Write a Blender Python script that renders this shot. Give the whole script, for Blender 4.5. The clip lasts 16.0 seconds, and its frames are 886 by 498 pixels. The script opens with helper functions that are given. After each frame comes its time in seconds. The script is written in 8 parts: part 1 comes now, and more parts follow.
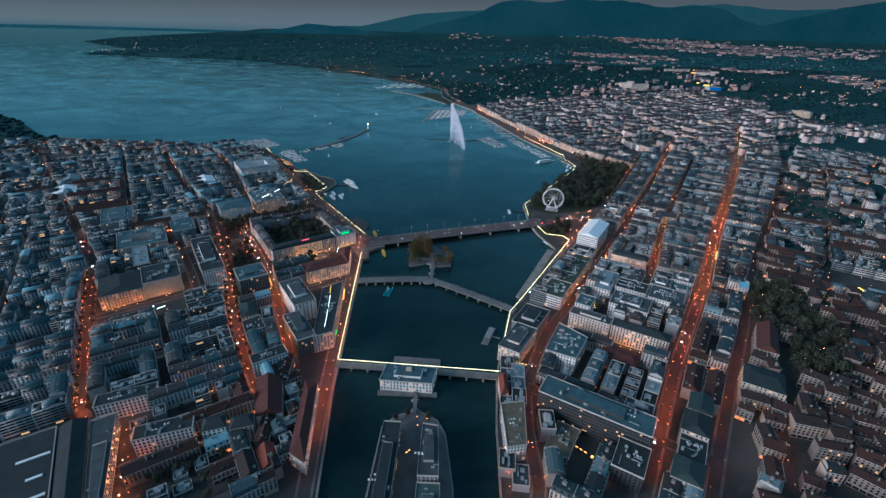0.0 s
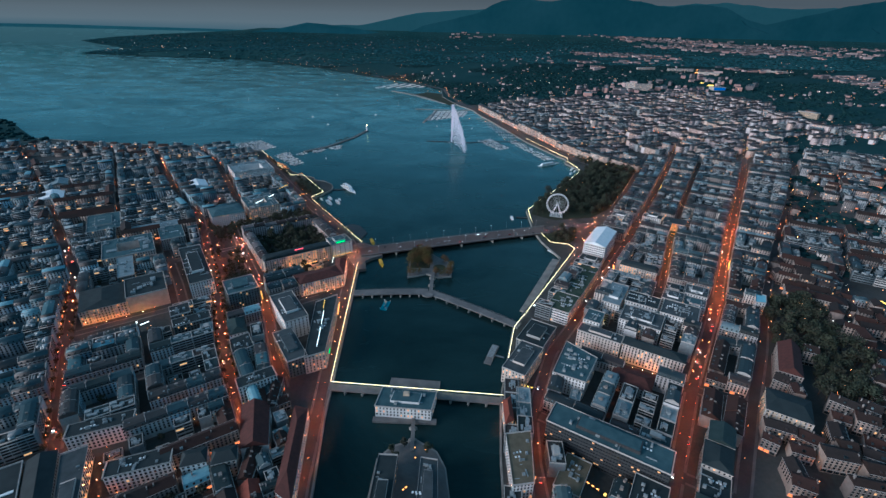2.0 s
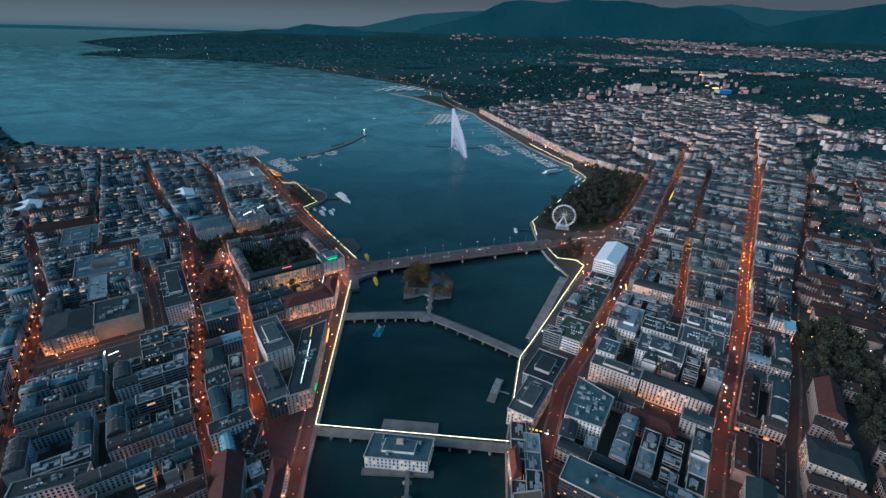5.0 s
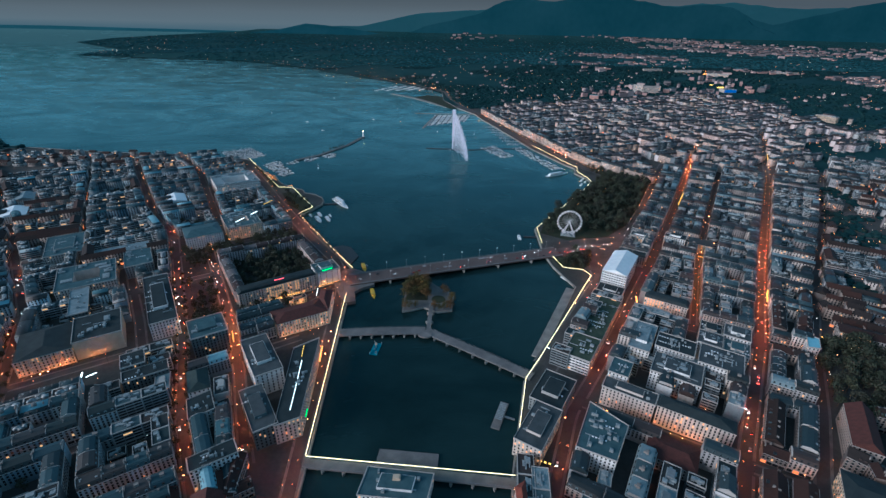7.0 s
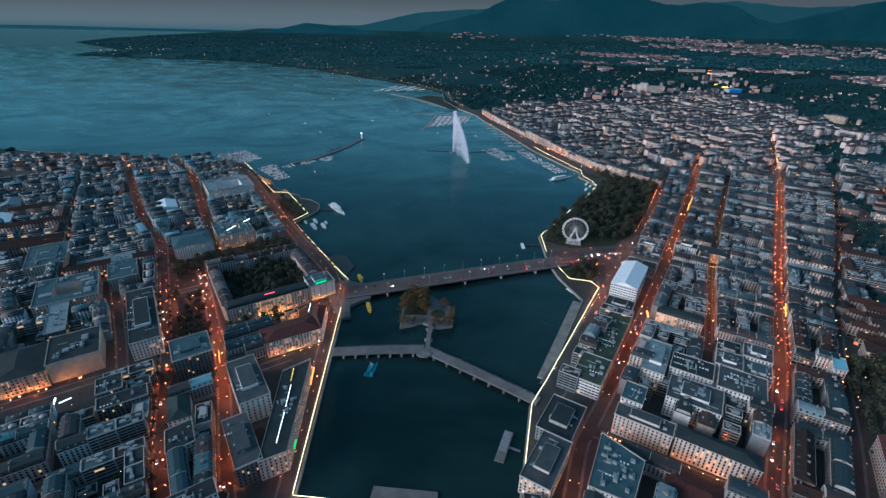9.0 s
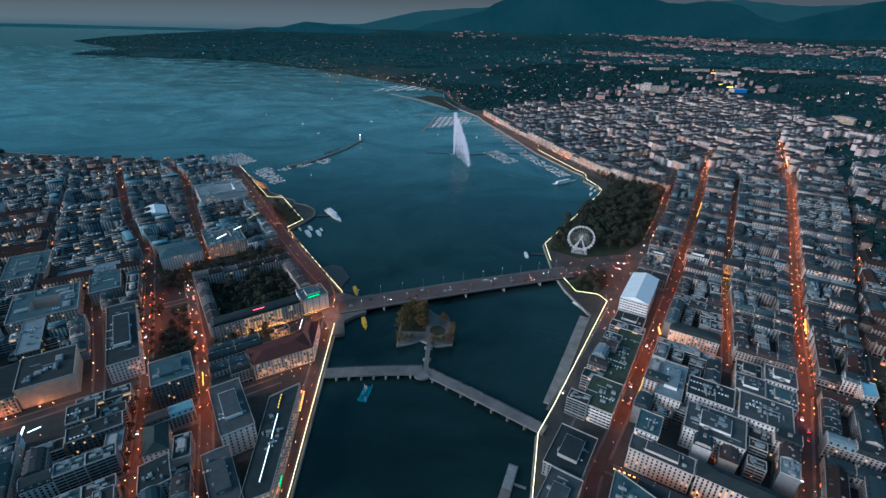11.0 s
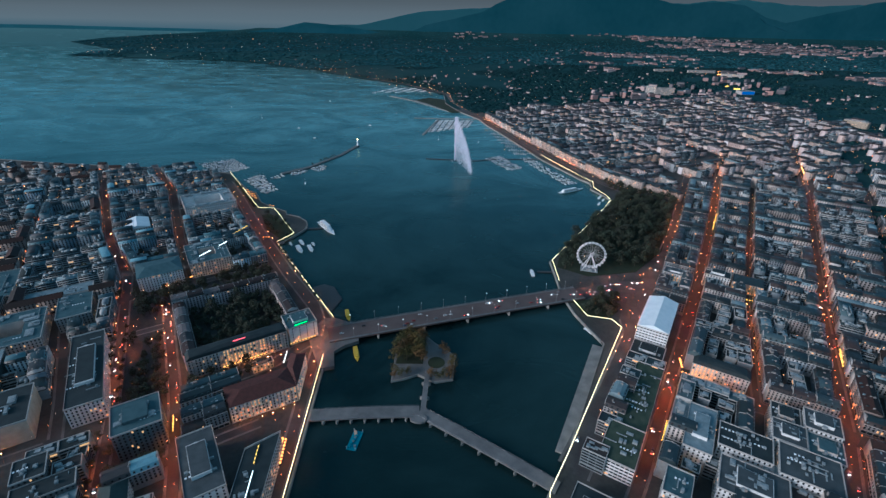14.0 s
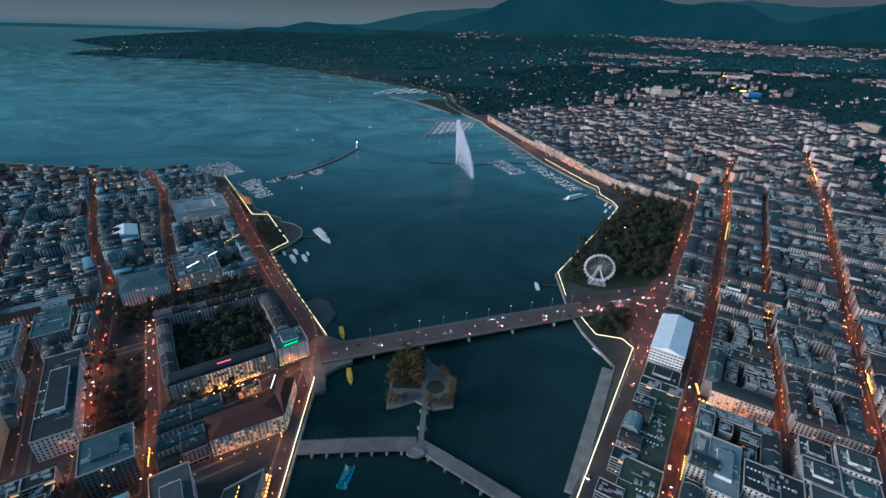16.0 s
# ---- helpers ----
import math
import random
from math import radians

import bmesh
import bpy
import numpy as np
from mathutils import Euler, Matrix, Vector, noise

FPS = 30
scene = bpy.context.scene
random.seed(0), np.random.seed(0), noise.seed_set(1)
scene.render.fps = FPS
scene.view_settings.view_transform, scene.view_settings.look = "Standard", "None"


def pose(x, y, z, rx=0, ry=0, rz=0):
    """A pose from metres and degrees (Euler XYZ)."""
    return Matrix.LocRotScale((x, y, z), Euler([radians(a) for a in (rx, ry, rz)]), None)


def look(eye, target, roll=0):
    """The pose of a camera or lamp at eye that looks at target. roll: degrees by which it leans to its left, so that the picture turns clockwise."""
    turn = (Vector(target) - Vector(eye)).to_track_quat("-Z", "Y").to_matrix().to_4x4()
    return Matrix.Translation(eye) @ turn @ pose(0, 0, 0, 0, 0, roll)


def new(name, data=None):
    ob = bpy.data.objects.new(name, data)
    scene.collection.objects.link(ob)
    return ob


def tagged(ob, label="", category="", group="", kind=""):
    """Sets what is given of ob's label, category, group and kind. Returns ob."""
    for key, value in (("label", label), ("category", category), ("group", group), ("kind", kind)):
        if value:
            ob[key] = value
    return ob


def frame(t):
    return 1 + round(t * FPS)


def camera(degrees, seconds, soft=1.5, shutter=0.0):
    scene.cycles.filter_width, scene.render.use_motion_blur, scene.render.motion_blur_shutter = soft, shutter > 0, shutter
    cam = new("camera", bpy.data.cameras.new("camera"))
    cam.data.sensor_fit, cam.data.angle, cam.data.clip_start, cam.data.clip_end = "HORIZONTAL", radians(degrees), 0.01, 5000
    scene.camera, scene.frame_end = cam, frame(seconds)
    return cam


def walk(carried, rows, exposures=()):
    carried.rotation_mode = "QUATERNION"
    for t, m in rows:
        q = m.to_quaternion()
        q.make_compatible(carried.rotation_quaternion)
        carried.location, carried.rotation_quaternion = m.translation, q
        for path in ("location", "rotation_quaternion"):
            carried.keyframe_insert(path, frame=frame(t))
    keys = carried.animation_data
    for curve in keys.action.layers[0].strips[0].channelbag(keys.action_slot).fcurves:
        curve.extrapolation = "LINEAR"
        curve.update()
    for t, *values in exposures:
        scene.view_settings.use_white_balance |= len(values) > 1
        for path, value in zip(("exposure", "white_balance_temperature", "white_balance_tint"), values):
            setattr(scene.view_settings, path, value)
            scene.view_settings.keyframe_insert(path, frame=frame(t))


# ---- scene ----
cam = camera(87.7, 16.0, soft=1.4)
PATH = [
    (0, (0.854, 0.079, 328.929), (0.822, 1.871, 328.042), 1.3),
    (0.5, (0.655, 8.781, 328.881), (0.623, 10.572, 327.992), 1.3),
    (1, (0.481, 17.522, 328.818), (0.448, 19.313, 327.928), 1.3),
    (1.5, (0.361, 26.311, 328.747), (0.328, 28.102, 327.857), 1.3),
    (2, (0.303, 35.208, 328.687), (0.269, 36.999, 327.797), 1.3),
    (2.5, (0.302, 44.197, 328.632), (0.268, 45.988, 327.742), 1.3),
    (3, (0.332, 53.274, 328.574), (0.297, 55.066, 327.686), 1.2),
    (3.5, (0.372, 62.334, 328.5), (0.337, 64.126, 327.612), 1.2),
    (4, (0.377, 71.301, 328.355), (0.343, 73.094, 327.469), 1.3),
    (6.5, (-0.025, 115.007, 326.218), (-0.063, 116.8, 325.333), 1.3),
    (7, (-0.115, 123.752, 326.039), (-0.155, 125.544, 325.152), 1.2),
    (7.5, (-0.158, 132.51, 325.912), (-0.199, 134.301, 325.022), 1.2),
    (8, (-0.127, 141.397, 325.822), (-0.169, 143.188, 324.933), 1.1),
    (8.5, (-0.058, 150.342, 325.766), (-0.101, 152.132, 324.876), 1.1),
    (9, (0.003, 159.305, 325.736), (-0.041, 161.096, 324.846), 1.1),
    (11.5, (0.032, 203.841, 325.581), (-0.016, 205.629, 324.687), 1.1),
    (12, (-0.029, 212.757, 325.608), (-0.079, 214.545, 324.714), 1.0),
    (12.5, (-0.137, 221.75, 325.677), (-0.188, 223.538, 324.783), 1.0),
    (13, (-0.247, 230.939, 325.77), (-0.298, 232.727, 324.877), 1.1),
    (13.5, (-0.348, 240.212, 325.868), (-0.4, 242.001, 324.976), 1.1),
    (14, (-0.427, 249.493, 325.952), (-0.478, 251.282, 325.06), 1.1),
    (14.5, (-0.487, 258.71, 326.009), (-0.539, 260.499, 325.116), 1.2),
    (15, (-0.548, 267.841, 326.053), (-0.6, 269.629, 325.16), 1.3),
    (15.5, (-0.629, 276.828, 326.08), (-0.681, 278.617, 325.187), 1.3),
    (16, (-0.729, 285.699, 326.093), (-0.785, 287.488, 325.2), 1.3),
]
walk(cam, [(t, look(eye, target, roll)) for t, eye, target, roll in PATH],
     exposures=((0.0, 0.66, 4380.0, -15.5), (16.0, 0.66, 4380.0, -15.5)))

# ---- sky, sun and exposure ----
world = bpy.data.worlds.new("dusk_sky")
scene.world = world
world.use_nodes = True
wn = world.node_tree
sky = wn.nodes.new("ShaderNodeTexSky")
sky.sky_type = "NISHITA"
sky.sun_disc = False
sky.sun_elevation = radians(3.0)
sky.sun_rotation = radians(216)
sky.altitude = 400
sky.dust_density = 0.6
sky.ozone_density = 5.0
mute = wn.nodes.new("ShaderNodeHueSaturation")
mute.inputs["Saturation"].default_value = 0.45
wn.links.new(sky.outputs[0], mute.inputs["Color"])
haze = wn.nodes.new("ShaderNodeMix")
haze.data_type = "RGBA"
haze.inputs[0].default_value = 0.55
haze.inputs[7].default_value = (0.28, 0.43, 0.475, 1)
wn.links.new(mute.outputs[0], haze.inputs[6])
wn.links.new(haze.outputs[2], wn.nodes["Background"].inputs[0])
wn.nodes["Background"].inputs[1].default_value = 0.27
sun_data = bpy.data.lights.new("sun", "SUN")
sun_data.energy = 2.7
sun_data.angle = radians(30)
sun_data.color = (1.0, 0.66, 0.55)
sun_lamp = new("sun", sun_data)
sun_lamp.matrix_world = look((-1300, 0, 450), (0, 600, 0))
scene.view_settings.exposure = 0.0


# ---- mesh helper ----
class Shape:
    """Gathers corners and faces of one mesh."""

    def __init__(self):
        self.v, self.f = [], []

    def face(self, *pts):
        n = len(self.v)
        self.v.extend(pts)
        self.f.append(tuple(range(n, n + len(pts))))

    def prism(self, ring, z0, z1, top=True, bottom=False):
        n, k = len(self.v), len(ring)
        self.v.extend((p[0], p[1], z0) for p in ring)
        self.v.extend((p[0], p[1], z1) for p in ring)
        for i in range(k):
            j = (i + 1) % k
            self.f.append((n + i, n + j, n + k + j, n + k + i))
        if top:
            self.f.append(tuple(range(n + k, n + 2 * k)))
        if bottom:
            self.f.append(tuple(range(n + k - 1, n - 1, -1)))

    def box(self, x0, x1, y0, y1, z0, z1, bottom=True):
        self.prism([(x0, y0), (x1, y0), (x1, y1), (x0, y1)], z0, z1, True, bottom)

    def frustum(self, low, z0, high, z1):
        n, k = len(self.v), len(low)
        self.v.extend((p[0], p[1], z0) for p in low)
        self.v.extend((p[0], p[1], z1) for p in high)
        for i in range(k):
            j = (i + 1) % k
            self.f.append((n + i, n + j, n + k + j, n + k + i))
        self.f.append(tuple(range(n + k, n + 2 * k)))

    def tube(self, a, b, r0, r1=None, sides=6, caps=True):
        r1 = r0 if r1 is None else r1
        a, b = Vector(a), Vector(b)
        d = (b - a).normalized()
        u = d.cross(Vector((0, 0, 1)) if abs(d.z) < 0.9 else Vector((1, 0, 0))).normalized()
        w = d.cross(u)
        n = len(self.v)
        for c, r in ((a, r0), (b, r1)):
            for i in range(sides):
                t = 2 * math.pi * i / sides
                self.v.append(tuple(c + (u * math.cos(t) + w * math.sin(t)) * r))
        for i in range(sides):
            j = (i + 1) % sides
            self.f.append((n + i, n + sides + i, n + sides + j, n + j))
        if caps:
            self.f.append(tuple(range(n, n + sides)))
            self.f.append(tuple(range(n + 2 * sides - 1, n + sides - 1, -1)))

    def ball(self, c, r, rz=None, rings=3, sides=6, rough=0.0, rnd=random):
        rz = r if rz is None else rz
        n = len(self.v)
        self.v.append((c[0], c[1], c[2] - rz))
        for i in range(1, rings + 1):
            t = math.pi * i / (rings + 1)
            for j in range(sides):
                p = 2 * math.pi * (j + 0.5 * (i % 2)) / sides
                k = 1 + rnd.uniform(-rough, rough)
                self.v.append((c[0] + k * r * math.sin(t) * math.cos(p), c[1] + k * r * math.sin(t) * math.sin(p), c[2] - k * rz * math.cos(t)))
        self.v.append((c[0], c[1], c[2] + rz))
        last = len(self.v) - 1
        for j in range(sides):
            k = (j + 1) % sides
            self.f.append((n, n + 1 + k, n + 1 + j))
            for i in range(rings - 1):
                o = n + 1 + i * sides
                self.f.append((o + j, o + k, o + sides + k, o + sides + j))
            o = n + 1 + (rings - 1) * sides
            self.f.append((o + j, o + k, last))

    def mesh(self, name, mat, smooth=False):
        me = bpy.data.meshes.new(name)
        me.from_pydata(self.v, [], self.f)
        me.materials.append(mat)
        if smooth:
            me.polygons.foreach_set("use_smooth", [True] * len(me.polygons))
        me.update()
        return me


def part(name, shape, mat, parent=None, label="", smooth=False):
    ob = new(name, shape.mesh(name, mat, smooth))
    if parent:
        ob.parent = parent
    if label:
        ob["label"] = label
    return ob


def empty(name, m, label, category, group="", kind=""):
    ob = new(name)
    ob.empty_display_size = 0.5
    ob.matrix_basis = m
    return tagged(ob, label, category, group, kind)


def lerp_table(table, s):
    """A value that runs straight from entry to entry of a table of (s, value)."""
    if s <= table[0][0]:
        return table[0][1]
    for (s0, w0), (s1, w1) in zip(table, table[1:]):
        if s <= s1:
            return w0 + (w1 - w0) * (s - s0) / (s1 - s0)
    return table[-1][1]


def inside(ring, x, y):
    hit = False
    for (x0, y0), (x1, y1) in zip(ring, ring[1:] + ring[:1]):
        if (y0 > y) != (y1 > y) and x < (x1 - x0) * (y - y0) / (y1 - y0) + x0:
            hit = not hit
    return hit


# ---- materials ----
def material(name, low, high, rough=0.8, scale=0.5, metal=0.0, bump=0.3, fine=6.0, vary=0.0, spec=0.3):
    """Two-scale mottled surface; scale and fine are cycles per metre; vary: how far single things differ in brightness."""
    mat = bpy.data.materials.new(name)
    mat.use_nodes = True
    nt = mat.node_tree
    b = nt.nodes["Principled BSDF"]
    co = nt.nodes.new("ShaderNodeTexCoord")
    n1 = nt.nodes.new("ShaderNodeTexNoise")
    n1.inputs["Scale"].default_value = scale
    n1.inputs["Detail"].default_value = 6
    n2 = nt.nodes.new("ShaderNodeTexNoise")
    n2.inputs["Scale"].default_value = fine
    n2.inputs["Detail"].default_value = 3
    add = nt.nodes.new("ShaderNodeMath")
    add.operation = "MULTIPLY_ADD"
    add.inputs[1].default_value = 0.35
    ramp = nt.nodes.new("ShaderNodeValToRGB")
    ramp.color_ramp.elements[0].position = 0.45
    ramp.color_ramp.elements[0].color = (*low, 1)
    ramp.color_ramp.elements[1].position = 0.90
    ramp.color_ramp.elements[1].color = (*high, 1)
    for n in (n1, n2):
        nt.links.new(co.outputs["Object"], n.inputs["Vector"])
    nt.links.new(n2.outputs[0], add.inputs[0])
    nt.links.new(n1.outputs[0], add.inputs[2])
    nt.links.new(add.outputs[0], ramp.inputs[0])
    colour = ramp.outputs[0]
    if vary:
        info = nt.nodes.new("ShaderNodeObjectInfo")
        span = nt.nodes.new("ShaderNodeMapRange")
        span.inputs["To Min"].default_value = 1 - vary
        span.inputs["To Max"].default_value = 1 + vary
        hsv = nt.nodes.new("ShaderNodeHueSaturation")
        nt.links.new(info.outputs["Random"], span.inputs["Value"])
        nt.links.new(span.outputs[0], hsv.inputs["Value"])
        nt.links.new(colour, hsv.inputs["Color"])
        colour = hsv.outputs[0]
    nt.links.new(colour, b.inputs["Base Color"])
    b.inputs["Roughness"].default_value = rough
    b.inputs["Metallic"].default_value = metal
    b.inputs["Specular IOR Level"].default_value = spec
    if bump:
        bp = nt.nodes.new("ShaderNodeBump")
        bp.inputs["Strength"].default_value = bump
        bp.inputs["Distance"].default_value = 0.1
        nt.links.new(n2.outputs[0], bp.inputs["Height"])
        nt.links.new(bp.outputs[0], b.inputs["Normal"])
    return mat


def palette(name, colours, rough=0.8, scale=0.4, bump=0.3, metal=0.0, island=False, spec=0.3):
    """A mottled surface whose colour differs from thing to thing (or from piece to piece of one mesh)."""
    mat = material(name, (0.75, 0.75, 0.75), (1, 1, 1), rough, scale, metal, bump, spec=spec)
    nt = mat.node_tree
    ramp = nt.nodes.new("ShaderNodeValToRGB")
    ramp.color_ramp.interpolation = "CONSTANT"
    el = ramp.color_ramp.elements
    el[0].color = (*colours[0], 1)
    el[1].position = 1 / len(colours)
    el[1].color = (*colours[1], 1)
    for i, c in enumerate(colours[2:], 2):
        el.new(i / len(colours)).color = (*c, 1)
    info = nt.nodes.new("ShaderNodeNewGeometry" if island else "ShaderNodeObjectInfo")
    nt.links.new(info.outputs["Random Per Island" if island else "Random"], ramp.inputs[0])
    mix = nt.nodes.new("ShaderNodeMix")
    mix.data_type, mix.blend_type = "RGBA", "MULTIPLY"
    mix.inputs[0].default_value = 1
    b = nt.nodes["Principled BSDF"]
    nt.links.new(b.inputs["Base Color"].links[0].from_socket, mix.inputs[6])
    nt.links.new(ramp.outputs[0], mix.inputs[7])
    nt.links.new(mix.outputs[2], b.inputs["Base Color"])
    return mat


JOINED = {}


def twin(name, colours, **more):
    """The same surface for single things and for joined ones."""
    JOINED[name] = palette(name + "_joined", colours, island=True, **more)
    return palette(name, colours, **more)


def glow(name, colour, strength):
    mat = bpy.data.materials.new(name)
    mat.use_nodes = True
    b = mat.node_tree.nodes["Principled BSDF"]
    b.inputs["Base Color"].default_value = (*[min(1, c) * 0.6 for c in colour], 1)
    b.inputs["Emission Color"].default_value = (*colour, 1)
    b.inputs["Emission Strength"].default_value = strength
    return mat


def water_material():
    mat = bpy.data.materials.new("lake_water")
    mat.use_nodes = True
    nt = mat.node_tree
    nt.nodes.remove(nt.nodes["Principled BSDF"])
    body = nt.nodes.new("ShaderNodeBsdfDiffuse")
    b = nt.nodes.new("ShaderNodeBsdfAnisotropic")
    b.inputs["Color"].default_value = (0.68, 1.0, 1.0, 1)
    edge = nt.nodes.new("ShaderNodeFresnel")
    edge.inputs["IOR"].default_value = 1.27
    blend = nt.nodes.new("ShaderNodeMixShader")
    nt.links.new(body.outputs[0], blend.inputs[1])
    nt.links.new(b.outputs[0], blend.inputs[2])
    nt.links.new(blend.outputs[0], nt.nodes["Material Output"].inputs[0])
    co = nt.nodes.new("ShaderNodeTexCoord")
    stretch = nt.nodes.new("ShaderNodeMapping")
    stretch.inputs["Scale"].default_value = (1, 2.2, 0)
    nt.links.new(co.outputs["Object"], stretch.inputs[0])
    small = nt.nodes.new("ShaderNodeTexNoise")
    small.inputs["Scale"].default_value = 0.22
    small.inputs["Detail"].default_value = 5
    gusts = nt.nodes.new("ShaderNodeTexNoise")
    gusts.inputs["Scale"].default_value = 0.006
    gusts.inputs["Detail"].default_value = 7
    gusts.inputs["Distortion"].default_value = 1.2
    nt.links.new(stretch.outputs[0], small.inputs["Vector"])
    nt.links.new(stretch.outputs[0], gusts.inputs["Vector"])
    rough = nt.nodes.new("ShaderNodeMapRange")
    rough.inputs["From Min"].default_value = 0.35
    rough.inputs["From Max"].default_value = 0.65
    rough.inputs["To Min"].default_value = 0.06
    rough.inputs["To Max"].default_value = 0.30
    nt.links.new(gusts.outputs[0], rough.inputs["Value"])
    nt.links.new(rough.outputs[0], b.inputs["Roughness"])
    # long wind streaks on the open lake, their sky sheen painted into the colour
    drift = nt.nodes.new("ShaderNodeMapping")
    drift.inputs["Rotation"].default_value = (0, 0, 0.16)
    drift.inputs["Scale"].default_value = (0.75, 1.0, 0)
    nt.links.new(co.outputs["Object"], drift.inputs[0])
    streak = nt.nodes.new("ShaderNodeTexNoise")
    streak.inputs["Scale"].default_value = 0.0032
    streak.inputs["Detail"].default_value = 6
    streak.inputs["Roughness"].default_value = 0.62
    streak.inputs["Distortion"].default_value = 2.2
    nt.links.new(drift.outputs[0], streak.inputs["Vector"])
    crest = nt.nodes.new("ShaderNodeMapRange")
    crest.inputs["From Min"].default_value = 0.29
    crest.inputs["From Max"].default_value = 0.72
    nt.links.new(streak.outputs[0], crest.inputs["Value"])
    xyz = nt.nodes.new("ShaderNodeSeparateXYZ")
    nt.links.new(co.outputs["Object"], xyz.inputs[0])
    open_lake = nt.nodes.new("ShaderNodeMapRange")
    open_lake.inputs["From Min"].default_value = 1050.0
    open_lake.inputs["From Max"].default_value = 1900.0
    open_lake.inputs["To Min"].default_value = 0.12
    nt.links.new(xyz.outputs["Y"], open_lake.inputs["Value"])
    wind = nt.nodes.new("ShaderNodeMath")
    wind.operation = "MULTIPLY"
    nt.links.new(crest.outputs[0], wind.inputs[0])
    nt.links.new(open_lake.outputs[0], wind.inputs[1])
    # towards the horizon ripples and streaks merge into one even, painted-in haze tone
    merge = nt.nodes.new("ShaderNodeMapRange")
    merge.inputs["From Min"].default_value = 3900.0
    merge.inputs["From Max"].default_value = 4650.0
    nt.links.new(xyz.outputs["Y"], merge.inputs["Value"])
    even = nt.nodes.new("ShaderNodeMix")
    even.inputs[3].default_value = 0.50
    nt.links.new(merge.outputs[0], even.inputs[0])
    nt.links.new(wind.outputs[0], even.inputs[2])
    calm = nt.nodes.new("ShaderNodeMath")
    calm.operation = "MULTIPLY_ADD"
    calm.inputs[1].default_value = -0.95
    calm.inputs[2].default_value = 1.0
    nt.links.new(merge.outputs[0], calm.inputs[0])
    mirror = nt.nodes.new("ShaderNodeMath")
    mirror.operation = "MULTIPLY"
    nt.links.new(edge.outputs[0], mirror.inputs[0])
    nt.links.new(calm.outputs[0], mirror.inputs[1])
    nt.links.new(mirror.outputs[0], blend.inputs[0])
    # Diffuse pale teal stands in for sky reflection lost at low angles.
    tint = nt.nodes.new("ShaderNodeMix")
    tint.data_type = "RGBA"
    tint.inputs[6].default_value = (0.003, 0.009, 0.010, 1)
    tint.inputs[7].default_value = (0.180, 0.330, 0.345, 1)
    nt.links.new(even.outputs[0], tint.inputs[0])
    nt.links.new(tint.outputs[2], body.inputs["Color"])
    level = nt.nodes.new("ShaderNodeCombineXYZ")
    level.inputs[2].default_value = 1.0
    bp = nt.nodes.new("ShaderNodeBump")
    bp.inputs["Strength"].default_value = 0.5
    bp.inputs["Distance"].default_value = 0.5
    nt.links.new(level.outputs[0], bp.inputs["Normal"])
    nt.links.new(small.outputs[0], bp.inputs["Height"])
    nt.links.new(bp.outputs[0], b.inputs["Normal"])
    nt.links.new(bp.outputs[0], edge.inputs["Normal"])
    return mat


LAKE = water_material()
ASPHALT = material("asphalt", (0.035, 0.035, 0.038), (0.07, 0.068, 0.068), 0.75, 0.05, fine=0.8)
PAVING = material("stone_paving", (0.09, 0.09, 0.09), (0.16, 0.155, 0.15), 0.8, 0.08, fine=1.0)
COURT = material("city_ground", (0.03, 0.034, 0.034), (0.08, 0.078, 0.074), 0.9, 0.02, fine=0.3)
GRASS = material("grass", (0.018, 0.024, 0.014), (0.034, 0.042, 0.022), 0.95, 0.05, fine=0.8)
# The meadow's teal includes distance haze painted into its base colour.
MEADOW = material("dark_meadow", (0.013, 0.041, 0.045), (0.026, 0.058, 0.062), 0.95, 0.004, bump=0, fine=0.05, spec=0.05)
QUAY = material("quay_stone", (0.16, 0.155, 0.145), (0.28, 0.27, 0.25), 0.85, 0.1, fine=1.2)
CONCRETE = material("concrete", (0.11, 0.11, 0.11), (0.19, 0.185, 0.18), 0.8, 0.1, fine=1.0)
# Deck grey with the red cast of sodium and tail lights painted in.
DECKSTONE = material("bridge_deck", (0.084, 0.064, 0.059), (0.119, 0.093, 0.086), 0.75, 0.06, fine=0.9)
WALLS = twin("plaster_wall", [(0.552, 0.488, 0.434), (0.216, 0.220, 0.223), (0.624, 0.573, 0.533), (0.180, 0.195, 0.211), (0.516, 0.415, 0.360), (0.672, 0.671, 0.670), (0.324, 0.287, 0.260), (0.480, 0.427, 0.384), (0.360, 0.354, 0.360), (0.252, 0.226, 0.217)])
# WALLS recoloured for the west bank: bluish skylight put into the plaster.
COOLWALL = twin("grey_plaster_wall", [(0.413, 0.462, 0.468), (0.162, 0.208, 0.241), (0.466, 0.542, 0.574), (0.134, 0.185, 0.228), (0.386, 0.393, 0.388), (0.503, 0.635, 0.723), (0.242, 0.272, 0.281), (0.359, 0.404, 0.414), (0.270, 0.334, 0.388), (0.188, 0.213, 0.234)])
PALEWALL = twin("pale_plaster_wall", [(0.651, 0.535, 0.505), (0.528, 0.443, 0.431), (0.704, 0.618, 0.586), (0.405, 0.360, 0.359), (0.616, 0.469, 0.407), (0.686, 0.636, 0.627)])
AGEDROOF = twin("weathered_roof", [(0.037, 0.036, 0.039), (0.055, 0.050, 0.050), (0.025, 0.026, 0.027), (0.043, 0.027, 0.025), (0.140, 0.125, 0.126), (0.030, 0.022, 0.021), (0.075, 0.066, 0.069)], rough=0.6)
OLDWALL = twin("old_town_wall", [(0.272, 0.218, 0.190), (0.326, 0.264, 0.223), (0.204, 0.178, 0.162), (0.408, 0.343, 0.297)])
